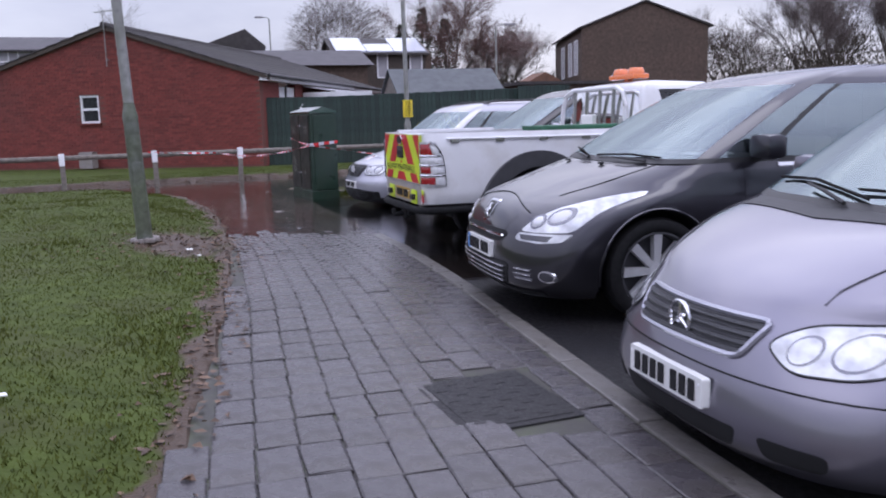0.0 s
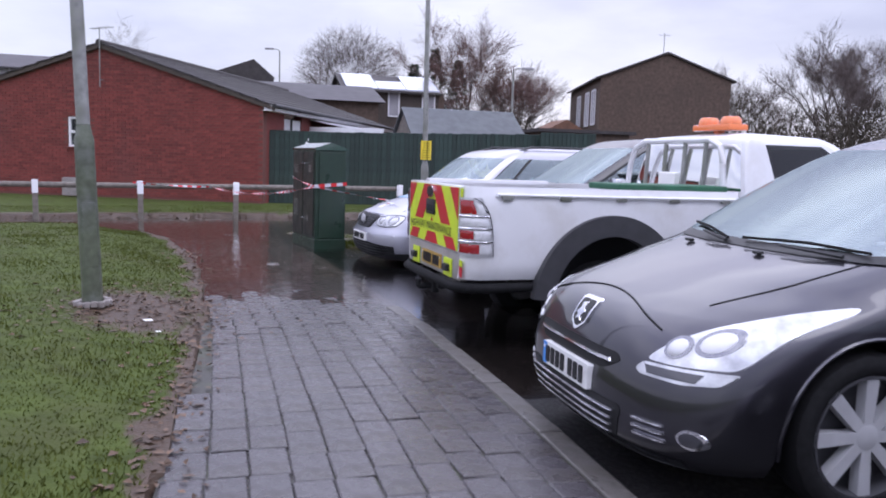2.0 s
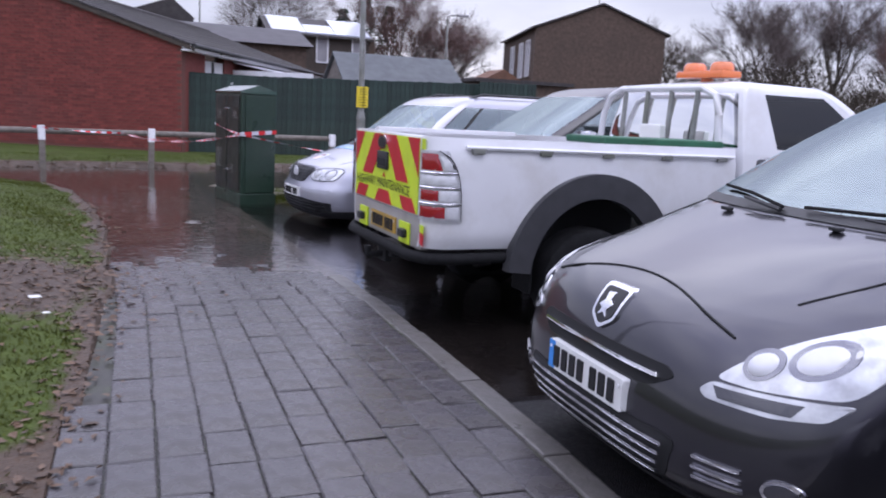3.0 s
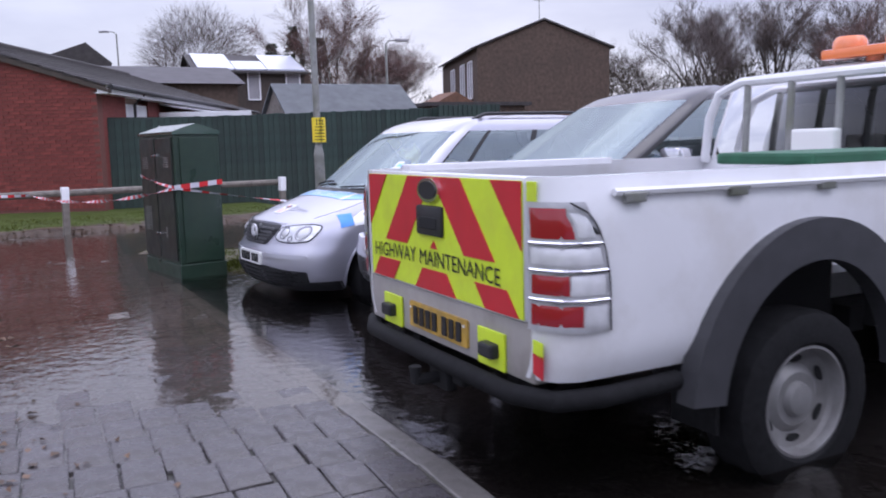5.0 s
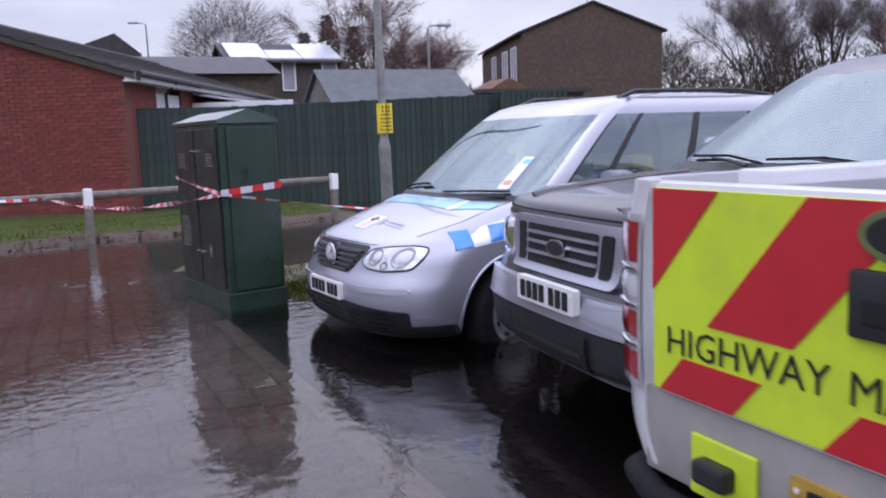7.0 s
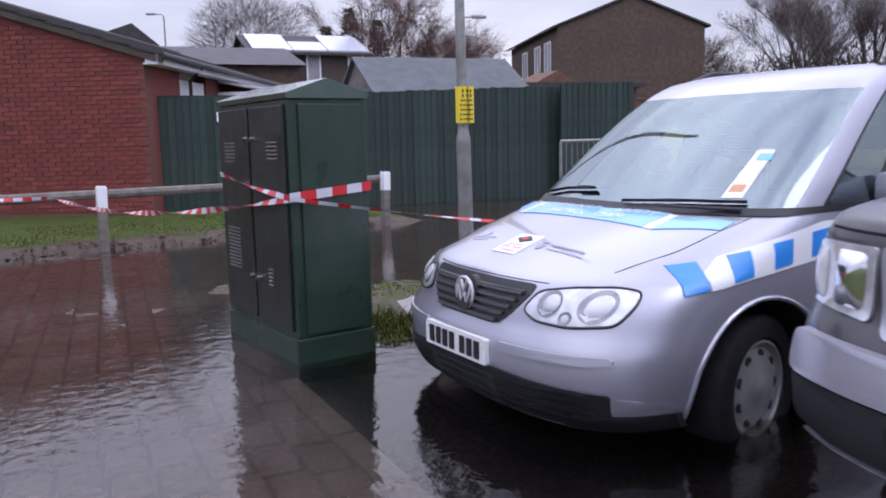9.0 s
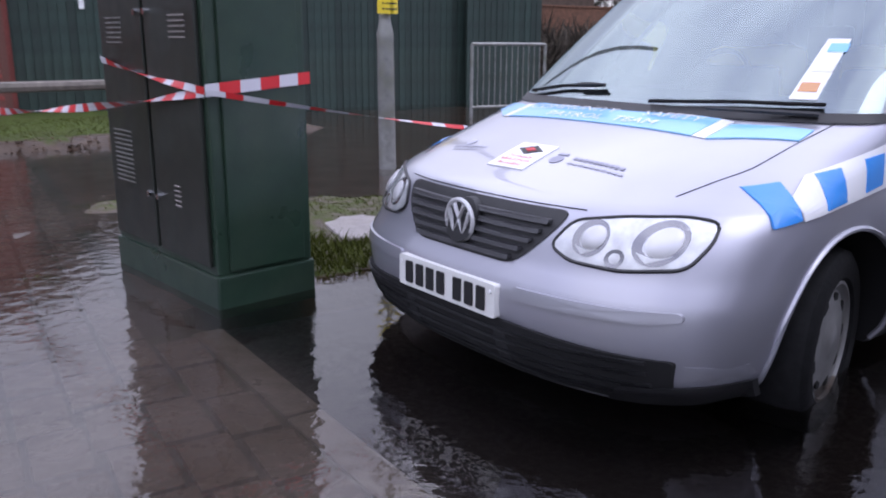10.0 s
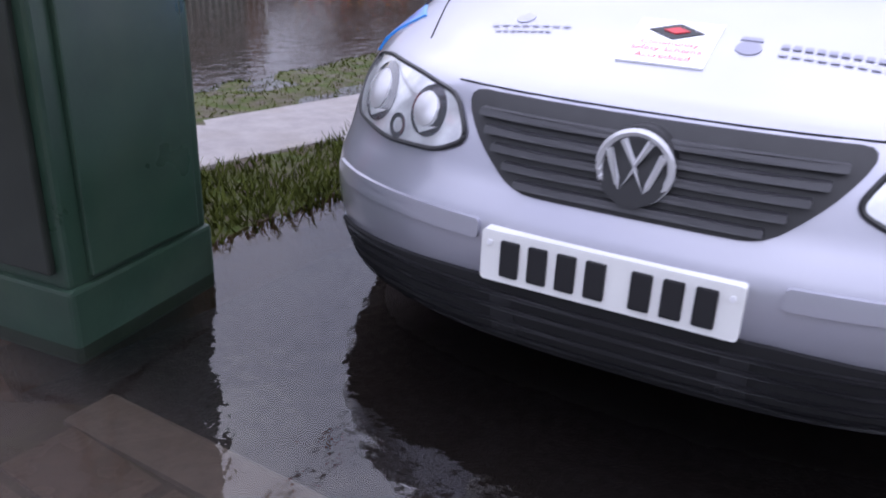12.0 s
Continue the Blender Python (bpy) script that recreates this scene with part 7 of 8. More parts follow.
    for s in (-1, 1):
        bm = bmesh.new()
        box(bm, (2.72, s * 0.37, 1.22), (0.18, 0.60, 0.62), 0.06)
        box(bm, (2.74, s * 0.37, 1.55), (0.10, 0.34, 0.18), 0.04)
        part("seat", bm, "seat_cloth", c, smooth=True)
        door_mirror(c, 3.75, s * 0.86, 1.22, "white_paint", (0.13, 0.22, 0.22))
        seam(c, [(2.62, s * 0.877, z) for z in np.linspace(0.55, 1.18, 6)], 0.005)
    # headboard bars behind the cab window
    bm = bmesh.new()
    tube(bm, [(2.24, -0.75, 1.20), (2.245, -0.72, 1.46), (2.26, -0.66, 1.60), (2.27, -0.5, 1.66), (2.27, 0.5, 1.66), (2.26, 0.66, 1.60), (2.245, 0.72, 1.46), (2.24, 0.75, 1.20)], 0.028, 8)
    hb = part("headboard_frame", bm, "white_paint", c, "white tubular ladder guard", smooth=True)
    for y in (-0.45, -0.15, 0.15, 0.45):
        bm = bmesh.new()
        rod(bm, (2.25, y, 1.20), (2.268, y, 1.655), 0.02)
        part("upright", bm, "galv", hb)
    # load seen over the bed side
    bm = bmesh.new()
    box(bm, (1.75, -0.55, 1.255), (1.0, 0.5, 0.05), 0.015)
    part("load_cover", bm, "green_net", c, "dark green load cover")
    bm = bmesh.new()
    box(bm, (0.6, 0.45, 1.245), (1.1, 0.10, 0.035), 0.006, m=pose(0, 0, 0, 0, 0, -4))
    part("ladder_plank", bm, "white_paint", c)
    bm = bmesh.new()
    box(bm, (2.15, -0.1, 1.32), (0.06, 0.26, 0.12), 0.015)
    part("load_tub", bm, "paper", c)
    # beacon bar on the roof
    bm = bmesh.new()
    box(bm, (2.68, -0.05, 1.79), (0.20, 0.55, 0.06), 0.02)
    rod(bm, (2.68, -0.05, 1.735), (2.68, -0.05, 1.77), 0.05)
    bc = part("beacon_base", bm, "beacon", c, "orange beacon bar", smooth=True)
    for y in (-0.20, 0.12):
        bm = bmesh.new()
        lathe(bm, [(0.085, -0.03), (0.095, 0.0), (0.09, 0.06), (0.07, 0.085), (0.0, 0.092)], 20, axis="z")
        bmesh.ops.translate(bm, vec=(2.68, y - 0.01, 1.80), verts=bm.verts)
        part("beacon_lens", bm, "beacon", bc, smooth=True)
    bm = bmesh.new()
    tube(bm, [(2.75, 0.1, 1.74), (3.1, 0.5, 1.80), (3.6, 0.72, 1.62)], 0.006, 5)
    part("radio_aerial", bm, "plastic", c)
    raise_body(c, 0.055)
    return c


def clip_half(poly, s):
    return clip_edge(poly, 0, 0.0, s)


def clip_band(poly, za, zb):
    return clip_edge(clip_edge(poly, 1, za, 1), 1, zb, -1)


def clip_edge(poly, axis, lim, keep):
    res = []
    for i in range(len(poly)):
        a, b = poly[i - 1], poly[i]
        ia, ib = (a[axis] - lim) * keep >= -1e-9, (b[axis] - lim) * keep >= -1e-9
        if ia != ib:
            t = (lim - a[axis]) / (b[axis] - a[axis])
            res.append((a[0] + (b[0] - a[0]) * t, a[1] + (b[1] - a[1]) * t))
        if ib:
            res.append(b)
    return res


white_pickup()


# ---- buildings behind ----
def pitched_house(name, at, w, d, eave, ridge, wall_mat, roof_mat, label, over=0.25):
    """Local x along the front w, y away d; the gables stand at the two ends of the depth, the ridge runs along y."""
    h = empty(name, at, label, "house")
    bm = bmesh.new()
    prism(bm, [(0, 0, 0), (w, 0, 0), (w, 0, eave), (w / 2, 0, ridge), (0, 0, eave)], (0, d, 0))
    part("wall", bm, wall_mat, h)
    for s in (0, 1):
        xa, xb = (-over, w / 2) if s == 0 else (w + over, w / 2)
        drop = (ridge - eave) * over / (w / 2)
        bm = bmesh.new()
        prism(bm, [(xa, -0.12, eave - drop + 0.03), (xb, -0.12, ridge + 0.03), (xb, -0.12, ridge + 0.13), (xa, -0.12, eave - drop + 0.13)], (0, d + 0.24, 0))
        part("roof", bm, roof_mat, h)
    return h


def window_part(parent, x, y, z, w, h, side="front", bars=1):
    win = part("window", bmesh.new(), "fascia", parent, "white framed window")
    m = pose(x, y, z) if side == "front" else pose(x, y, z, 0, 0, -90)
    bm = bmesh.new()
    t = 0.07
    for c, s in (((0, -0.03, h / 2), (w, 0.06, t)), ((0, -0.03, -h / 2), (w, 0.06, t)), ((-w / 2, -0.03, 0), (t, 0.058, h)), ((w / 2, -0.03, 0), (t, 0.058, h))):
        box(bm, c, s)
    for k in range(bars):
        box(bm, (-w / 2 + w * (k + 1) / (bars + 1), -0.03, 0), (0.05, 0.05, h))
    part("frame", bm, "fascia", win, m=m)
    bm = bmesh.new()
    box(bm, (0, -0.008, 0), (w - 0.05, 0.012, h - 0.05))
    part("pane", bm, "far_render", win, m=m)
    return win


bh = pitched_house("brown_house", pose(21.0, 43.2, 0, 0, 0, -15.0), 7.1, 10.0, 6.1, 7.45, "brown_brick", "roof_tile", "two-storey brown brick house with a blank gable end")
for y, z, h in ((1.6, 4.6, 1.9), (3.6, 4.6, 1.9), (6.4, 4.6, 1.9), (2.0, 1.9, 1.5), (6.0, 1.9, 1.5)):
    window_part(bh, -0.02, y, z, 1.1, h, "side", 1)
bm = bmesh.new()
rod(bm, (3.4, 0.3, 7.3), (3.4, 0.3, 8.6), 0.02)
rod(bm, (3.1, 0.3, 8.5), (3.7, 0.3, 8.5), 0.012)
part("tv_mast", bm, "galv", bh)
bm = bmesh.new()
box(bm, (-2.0, 3.0, 2.45), (3.4, 5.0, 0.18), 0.02)
box(bm, (-2.0, 3.0, 1.2), (3.2, 4.8, 2.4))
part("garage_block", bm, "brown_brick", bh)

sh_ = empty("solar_house", pose(7.3, 44.2, 0), "dark brown house with bright solar panels on its roof", "house")
bm = bmesh.new()
prism(bm, [(0, 0, 0), (0, 5, 0), (0, 5, 4.85), (0, 2.5, 5.75), (0, 0, 4.85)], (4.9, 0, 0))
part("wall", bm, "dark_fascia", sh_)
bm = bmesh.new()
prism(bm, [(4.91, 0, 0), (4.91, 5, 0), (4.91, 5, 4.85), (4.91, 2.5, 5.75), (4.91, 0, 4.85)], (0.3, 0, 0))
part("gable_end", bm, "brown_brick", sh_, "warm brown brick gable")
bm = bmesh.new()
prism(bm, [(-0.25, -0.35, 4.74), (-0.25, 2.5, 5.76), (-0.25, 2.5, 5.86), (-0.25, -0.35, 4.84)], (5.3, 0, 0))
prism(bm, [(-0.25, 5.35, 4.74), (-0.25, 2.5, 5.76), (-0.25, 2.5, 5.86), (-0.25, 5.35, 4.84)], (5.3, 0, 0))
part("roof", bm, "roof_tile", sh_)
for k, (a, b, lo) in enumerate(((0.0, 1.62, 0.0), (1.66, 3.1, 0.5), (3.14, 4.9, 0.0))):
    bm = bmesh.new()
    f = lambda t: (-0.3 + 2.75 * t, 4.87 + 1.0 * t)
    t1 = 0.95 if lo == 0 else 0.52
    ya, za = f(0.03)
    yb, zb = f(t1)
    prism(bm, [(a, ya, za), (a, yb, zb), (a, yb, zb + 0.06), (a, ya, za + 0.06)], (b - a, 0, 0))
    part("solar_panel", bm, "solar", sh_, "glossy pale solar panel")
for x, w in ((0.75, 1.0), (2.5, 0.55), (4.35, 0.65)):
    window_part(sh_, x, -0.02, 4.2, w, 0.95 if w > 0.8 else 1.25, "front", 1 if w > 0.8 else 0)

row = empty("terrace_row", pose(-30, 59, 0), "long grey-clad terrace with a slate roof beyond the bungalow", "house")
bm = bmesh.new()
prism(bm, [(0, 0, 0), (0, 8, 0), (0, 8, 6.2), (0, 0, 6.35)], (24, 0, 0))
part("wall", bm, "far_render", row)
bm = bmesh.new()
prism(bm, [(-0.2, -0.4, 6.3), (-0.2, 4, 7.5), (-0.2, 8.4, 6.3), (-0.2, 8.4, 6.2), (-0.2, -0.4, 6.2)], (24.4, 0, 0))
part("roof", bm, "far_roof", row)
for k in range(11):
    window_part(row, 1.3 + k * 2.15, -0.02, 5.95, 1.15, 0.75, "front", 1)
low1 = empty("low_house", pose(-15.0, 44, 0), "low house with a dark roof seen past the bungalow", "house")
bm = bmesh.new()
prism(bm, [(0, 0, 0), (8.2, 0, 0), (8.2, 8, 0), (0, 8, 0)], (0, 0, 3.0))
part("wall", bm, "brick", low1)
bm = bmesh.new()
prism(bm, [(-0.2, -0.3, 3.0), (-0.2, 4, 4.75), (-0.2, 8.3, 3.0)], (8.6, 0, 0))
part("roof", bm, "far_roof", low1)
bm = bmesh.new()
box(bm, (6.3, -0.25, 2.9), (0.9, 0.1, 0.5), 0.02)
box(bm, (7.6, -0.25, 2.75), (1.1, 0.1, 0.7), 0.02)
part("white_gable_board", bm, "fascia", low1)
low2 = empty("back_house", pose(3.2, 40, 0), "house with a plain slate roof behind the bungalow", "house")
bm = bmesh.new()
prism(bm, [(0, 0, 0), (5.0, 0, 0), (5.0, 7, 0), (0, 7, 0)], (0, 0, 4.0))
part("wall", bm, "brown_brick", low2)
bm = bmesh.new()
prism(bm, [(-0.3, -0.3, 3.95), (-0.3, 3.5, 4.95), (-0.3, 7.3, 3.95)], (5.6, 0, 0))
part("roof", bm, "far_roof", low2)
low3 = empty("back_house", pose(-0.4, 52, 0), "far brown house whose dark roof shows over the bungalow", "house")
bm = bmesh.new()
prism(bm, [(0, 0, 0), (4.2, 0, 0), (4.2, 7, 0), (0, 7, 0)], (0, 0, 5.6))
part("wall", bm, "brown_brick", low3)
bm = bmesh.new()
prism(bm, [(-0.3, -0.3, 5.5), (3.4, -0.3, 6.9), (4.6, -0.3, 5.9), (4.5, -0.3, 5.5)], (0, 7.6, 0))
part("roof", bm, "roof_tile", low3)

# shed behind the fence
shed = empty("garden_shed", pose(6.35, 25.25, 0), "garden shed with a grey felt roof behind the green fence", "shed")
bm = bmesh.new()
prism(bm, [(0.1, 0, 0), (0.1, 2.5, 0), (0.1, 2.5, 2.12), (0.1, 1.25, 2.85), (0.1, 0, 2.12)], (3.35, 0, 0))
part("wall", bm, "wood_rail", shed)
for ya, yb in ((-0.12, 1.25), (2.62, 1.25)):
    bm = bmesh.new()
    prism(bm, [(0, ya, 2.06), (0, yb, 2.88), (0, yb, 2.93), (0, ya, 2.11)], (3.55, 0, 0))
    part("roof", bm, "shed_felt", shed, "grey felt roof")
bm = bmesh.new()
box(bm, (1.77, -0.13, 2.05), (3.55, 0.02, 0.10))
part("eaves_board", bm, "wood_rail", shed)

# brick garden wall and dark outbuildings beyond the fence
bm = bmesh.new()
box(bm, (3.2, 0.12, 1.05), (6.4, 0.22, 2.1), 0.01)
box(bm, (3.2, 0.12, 2.13), (6.46, 0.28, 0.06), 0.01)
part("garden_wall", bm, "orange_brown", None, "orange brown brick garden wall past the fence", m=pose(16.3, 31.0, 0.1), category="wall")
ob_ = empty("outbuilding", pose(12.2, 29.5, 0), "low dark outbuilding with an orange ridge", "shed")
bm = bmesh.new()
prism(bm, [(0, 0, 0), (3.4, 0, 0), (3.4, 0, 2.5), (0, 0, 2.5)], (0, 3, 0))
part("wall", bm, "brown_brick", ob_)
bm = bmesh.new()
prism(bm, [(-0.2, -0.15, 2.5), (3.6, -0.15, 2.5), (3.6, -0.15, 2.62), (-0.2, -0.15, 2.62)], (0, 3.3, 0))
part("roof", bm, "roof_tile", ob_)
bm = bmesh.new()
prism(bm, [(0.4, 0.6, 2.62), (1.9, 0.6, 2.62), (1.15, 0.6, 3.0)], (0, 1.4, 0))
part("orange_gable", bm, "orange_brown", ob_, "orange weatherboard gable")

# yellow roadworks barriers in the flood
for k in range(2):
    b = empty("roadworks_barrier", pose(14.75 + 1.75 * k, 26.0 - 0.3 * k, -0.12, 0, 0, -8), "yellow plastic roadworks barrier with a red and white board", "barrier", "roadworks barriers")
    bm = bmesh.new()
    for z in (0.16, 0.42, 0.66):
        box(bm, (0.8, 0, z), (1.6, 0.05, 0.10), 0.015)
    part("frame", bm, "orange_plastic", b)
    for i in range(8):
        bm = bmesh.new()
        box(bm, (0.05 + i * 0.214, 0, 0.5), (0.075, 0.052, 0.98), 0.012)
        part("upright", bm, "orange_plastic", b)
    for i in range(6):
        bm = bmesh.new()
        box(bm, (0.2 + i * 0.24, -0.035, 0.93), (0.235, 0.015, 0.18), 0.004)
        part("board_stripe", bm, "tape_red" if i % 2 else "tape_white", b)
    for x in (0.2, 1.4):
        bm = bmesh.new()
        box(bm, (x, 0, 0.04), (0.12, 0.55, 0.07), 0.02)
        part("foot", bm, "rubber", b)


# ---- far lamp posts ----
def far_lamp(x, y, h, way, label):
    p = empty("street_lamp", pose(x, y, 0, 0, 0, way), label, "street lamp", "far street lamps")
    bm = bmesh.new()
    rod(bm, (0, 0, 0), (0, 0, h), 0.07, 0.045)
    tube(bm, [(0, 0, h), (0.15, 0, h + 0.14), (0.55, 0, h + 0.17)], 0.03, 6)
    part("column", bm, "galv", p)
    bm = bmesh.new()
    box(bm, (0.75, 0, h + 0.17), (0.6, 0.2, 0.12), 0.04)
    part("lantern", bm, "far_render", p)


far_lamp(14.8, 40, 5.75, 0, "thin grey street lamp beyond the shed")
far_lamp(5.2, 62, 8.7, 160, "thin tall street lamp behind the roofs")
far_lamp(-8.05, 40, 5.8, 180, "street lamp behind the bungalow roofs")


# ---- trees ----
def tree(name, x, y, h, spread, seed, label, twig="twig", trunk_share=0.28, levels=4, twigs=2600, droop=0.0, lean=0.0, dome=None):
    """A bare tree: tapered trunk and limbs, and a crown of fine twigs with gaps."""
    rnd = random.Random(seed)
    t = empty(name, pose(x, y, 0), label, "tree", "bare winter trees")
    bm = bmesh.new()
    tips = []

    def grow(p, d, length, r, lev):
        pts, rs = [p], [r]
        n = 3
        for k in range(n):
            d = (d + Vector((rnd.uniform(-1, 1), rnd.uniform(-1, 1), rnd.uniform(-0.3, 0.6))) * 0.16).normalized()
            p = p + d * length / n
            pts.append(p)
            rs.append(r * (1 - 0.42 * (k + 1) / n))
        tube(bm, pts, rs, 7 if lev < 2 else 4)
        tips.extend((q, d, lev) for q in pts[1:])
        if lev >= levels:
            return
        for k in range(rnd.choice((3, 4, 4)) if lev else 6):
            a = rnd.uniform(0, 2 * math.pi)
            out_ = Vector((math.cos(a), math.sin(a), 0))
            nd = (d * (0.75 if lev else 0.9) + out_ * rnd.uniform(0.45, 0.95) * spread + Vector((0, 0, 0.12 - droop))).normalized()
            f = rnd.uniform(0.45, 1.0)
            i = min(int(f * n), n - 1)
            base = pts[i].lerp(pts[i + 1], f * n - i)
            grow(base, nd, length * rnd.uniform(0.55, 0.78) * (1.15 if lev == 0 else 1), rs[i] * rnd.uniform(0.45, 0.6), lev + 1)

    grow(Vector((0, 0, -0.2)), Vector((lean, 0, 1)), h * 0.42, h * trunk_share * 0.075, 0)
    top = max(q.z for q, _, _ in tips)
    k = h / top
    for v in bm.verts:
        v.co = (v.co.x * k, v.co.y * k, v.co.z * k)
    mid = Vector((0, 0, h - dome[1])) if dome else None
    if dome:
        for v in bm.verts:
            o = v.co - mid
            r = math.sqrt((o.x ** 2 + o.y ** 2) / dome[0] ** 2 + (max(o.z, 0) / dome[1]) ** 2)
            if r > 0.93:
                v.co = mid + o * (0.93 / r)
    part("trunk", bm, "bark", t, smooth=True)
    ends = [(q * k, d) for q, d, lev in tips if lev >= levels - 1]
    vs, fs = [], []
    for i in range(twigs):
        q, d = ends[rnd.randrange(len(ends))]
        a = Vector(q) + Vector((rnd.gauss(0, 0.12), rnd.gauss(0, 0.12), rnd.gauss(0, 0.12)))
        dd = (d + Vector((rnd.uniform(-1, 1), rnd.uniform(-1, 1), rnd.uniform(-0.6, 0.9) - droop * 2)) * 0.9).normalized()
        if dome:
            u, c = rnd.uniform(0, 6.283), rnd.uniform(-0.45, 1)
            e = Vector((math.cos(u) * math.sqrt(1 - c * c), math.sin(u) * math.sqrt(1 - c * c), c))
            f = rnd.uniform(0.5, 1.0) * (0.94 + 0.05 * math.sin(5 * u) * math.sin(7 * c + seed))
            a = mid + Vector((e.x * dome[0], e.y * dome[0], e.z * dome[1])) * f
            dd = (e + Vector((rnd.uniform(-1, 1), rnd.uniform(-1, 1), rnd.uniform(-0.6, 1.0))) * 0.7).normalized()
        b = a + dd * rnd.uniform(0.35, 0.95) * h / 10
        side = dd.cross(Vector((rnd.uniform(-1, 1), rnd.uniform(-1, 1), rnd.uniform(-1, 1)))).normalized() * 0.0085 * h / 10
        n = len(vs)
        vs += [a - side, a + side, b]
        fs.append((n, n + 1, n + 2))
    me = bpy.data.meshes.new("crown")
    me.from_pydata([tuple(v) for v in vs], [], fs)
    tagged(link("crown", me, twig, t, "fine bare twigs"), kind="stuff")
    return t


tree("round_tree", 9.9, 60, 10.6, 1.3, 11, "rounded bare deciduous tree behind the houses", twigs=11000, levels=4, dome=(4.0, 4.6))
tree("birch_tree", 15.4, 50, 10.0, 0.6, 21, "tall bare birch with reddish drooping twigs", "twig_red", twigs=8400, droop=0.12)
tree("birch_tree", 17.3, 52, 8.6, 0.7, 22, "bare reddish birch beside the taller birch", "twig_red", twigs=6800, droop=0.1)
tree("bare_tree", 23.5, 62, 8.3, 0.9, 31, "bare bushy tree with a pale crown", twigs=7200)
tree("bare_tree", 20.5, 60, 6.5, 0.9, 32, "low bare tree among the far gardens", "twig_red", twigs=5200)
tree("bare_tree", 42.0, 60, 9.6, 1.1, 41, "round bare tree beside the brown house", twigs=8400)
tree("bare_tree", 38.0, 46, 9.5, 0.8, 42, "bare tree in the hedge past the brown house", twigs=6800)
tree("bare_tree", 44.5, 50, 11.5, 0.7, 43, "tall bare tree in the row past the brown house", twigs=7200)
tree("bare_tree", 49.0, 50, 12.0, 0.7, 44, "tall forked bare tree in the boundary row", twigs=7200)
tree("bare_tree", 53.0, 48, 12.5, 0.75, 45, "tall bare tree at the end of the row", twigs=7200)
tree("bare_tree", 58.0, 46, 12.0, 0.8, 46, "spreading bare tree over the car park edge", twigs=6400)
tree("bare_tree", 46.0, 40, 9.0, 0.9, 47, "bushy bare tree in the boundary hedge", "twig_red", twigs=6800)
tree("bare_tree", -5.8, 62, 9.6, 0.9, 51, "bare tree over the bungalow roof", twigs=5200)


def conifer(x, y, h, seed, label):
    rnd = random.Random(seed)
    t = empty("conifer", pose(x, y, 0), label, "tree", "dark conifers")
    bm = bmesh.new()
    rod(bm, (0, 0, 0), (0, 0, h * 0.95), 0.16, 0.03, seg=8)
    part("trunk", bm, "bark", t)
    vs, fs = [], []
    for k in range(1500):
        z = h * (0.25 + 0.75 * rnd.random() ** 0.8)
        r = (h - z) * 0.28 * rnd.uniform(0.3, 1.1) + 0.1
        a = rnd.uniform(0, 6.283)
        c = Vector((r * math.cos(a), r * math.sin(a), z - r * 0.25))
        d = Vector((math.cos(a), math.sin(a), rnd.uniform(-0.5, 0.3))) * rnd.uniform(0.2, 0.45)
        s = Vector((-math.sin(a), math.cos(a), rnd.uniform(-0.4, 0.4))) * 0.12
        n = len(vs)
        vs += [c - s, c + s, c + d]
        fs.append((n, n + 1, n + 2))
    me = bpy.data.meshes.new("needles")
    me.from_pydata([tuple(v) for v in vs], [], fs)
    tagged(link("needles", me, "conifer", t, "dark green needles"), kind="stuff")


conifer(16.6, 62, 9.6, 1, "dark green conifer between the bare trees")
conifer(15.0, 62, 8.4, 2, "slim dark conifer beside the solar house")
conifer(17.8, 60, 8.6, 3, "ragged dark conifer behind the lamp post")


def twig_hedge(name, a, b, h, seed, label, n=5200, depth=1.6):
    rnd = random.Random(seed)
    a, b = Vector(a), Vector(b)
    vs, fs = [], []
    for k in range(n):
        t = rnd.random()
        p = a.lerp(b, t) + Vector((rnd.uniform(-1, 1), rnd.uniform(-1, 1), 0)) * depth / 2
        top = h * (0.8 + 0.2 * math.sin(t * 37 + seed) * math.sin(t * 11))
        p.z = top * rnd.random() ** 0.75
        d = Vector((rnd.uniform(-0.6, 0.6), rnd.uniform(-0.6, 0.6), rnd.uniform(0.2, 1))) * rnd.uniform(0.3, 0.8)
        s = d.cross(Vector((rnd.uniform(-1, 1), rnd.uniform(-1, 1), 0.2))).normalized() * rnd.uniform(0.018, 0.04)
        m = len(vs)
        vs += [p - s, p + s, p + d]
        fs.append((m, m + 1, m + 2))
    me = bpy.data.meshes.new(name)
    me.from_pydata([tuple(v) for v in vs], [], fs)
    return link(name, me, "hedge", None, label, category="hedge", kind="stuff")


twig_hedge("boundary_hedge", (27.5, 38, 0), (62, 30, 0), 4.2, 3, "dense brown winter hedge along the boundary", 22000)
twig_hedge("far_thicket", (29, 50, 0), (66, 40, 0), 6.5, 4, "dark bare thicket under the boundary trees", 26000, 3.0)
twig_hedge("garden_hedge", (15, 52, 0), (24, 50, 0), 4.2, 5, "brown garden hedge between the far houses", 9000)
twig_hedge("low_shrub", (12.5, 27.5, 0), (19, 27.5, 0), 1.5, 6, "low brown shrubs beyond the barriers", 5000)


# ---- brickwork of the bungalow: courses of single bricks ----
def brick_mesh(w=0.213, h=0.063, d=0.02):
    bm = bmesh.new()
    box(bm, (0, 0, 0), (w, d, h))
    for v in bm.verts:
        if v.co.y < 0:
            v.co.x *= 0.985
            v.co.z *= 0.95
    m = bpy.data.meshes.new("brick")
    bm.to_mesh(m)
    bm.free()
    m.materials.append(M["brick_part"])
    return m


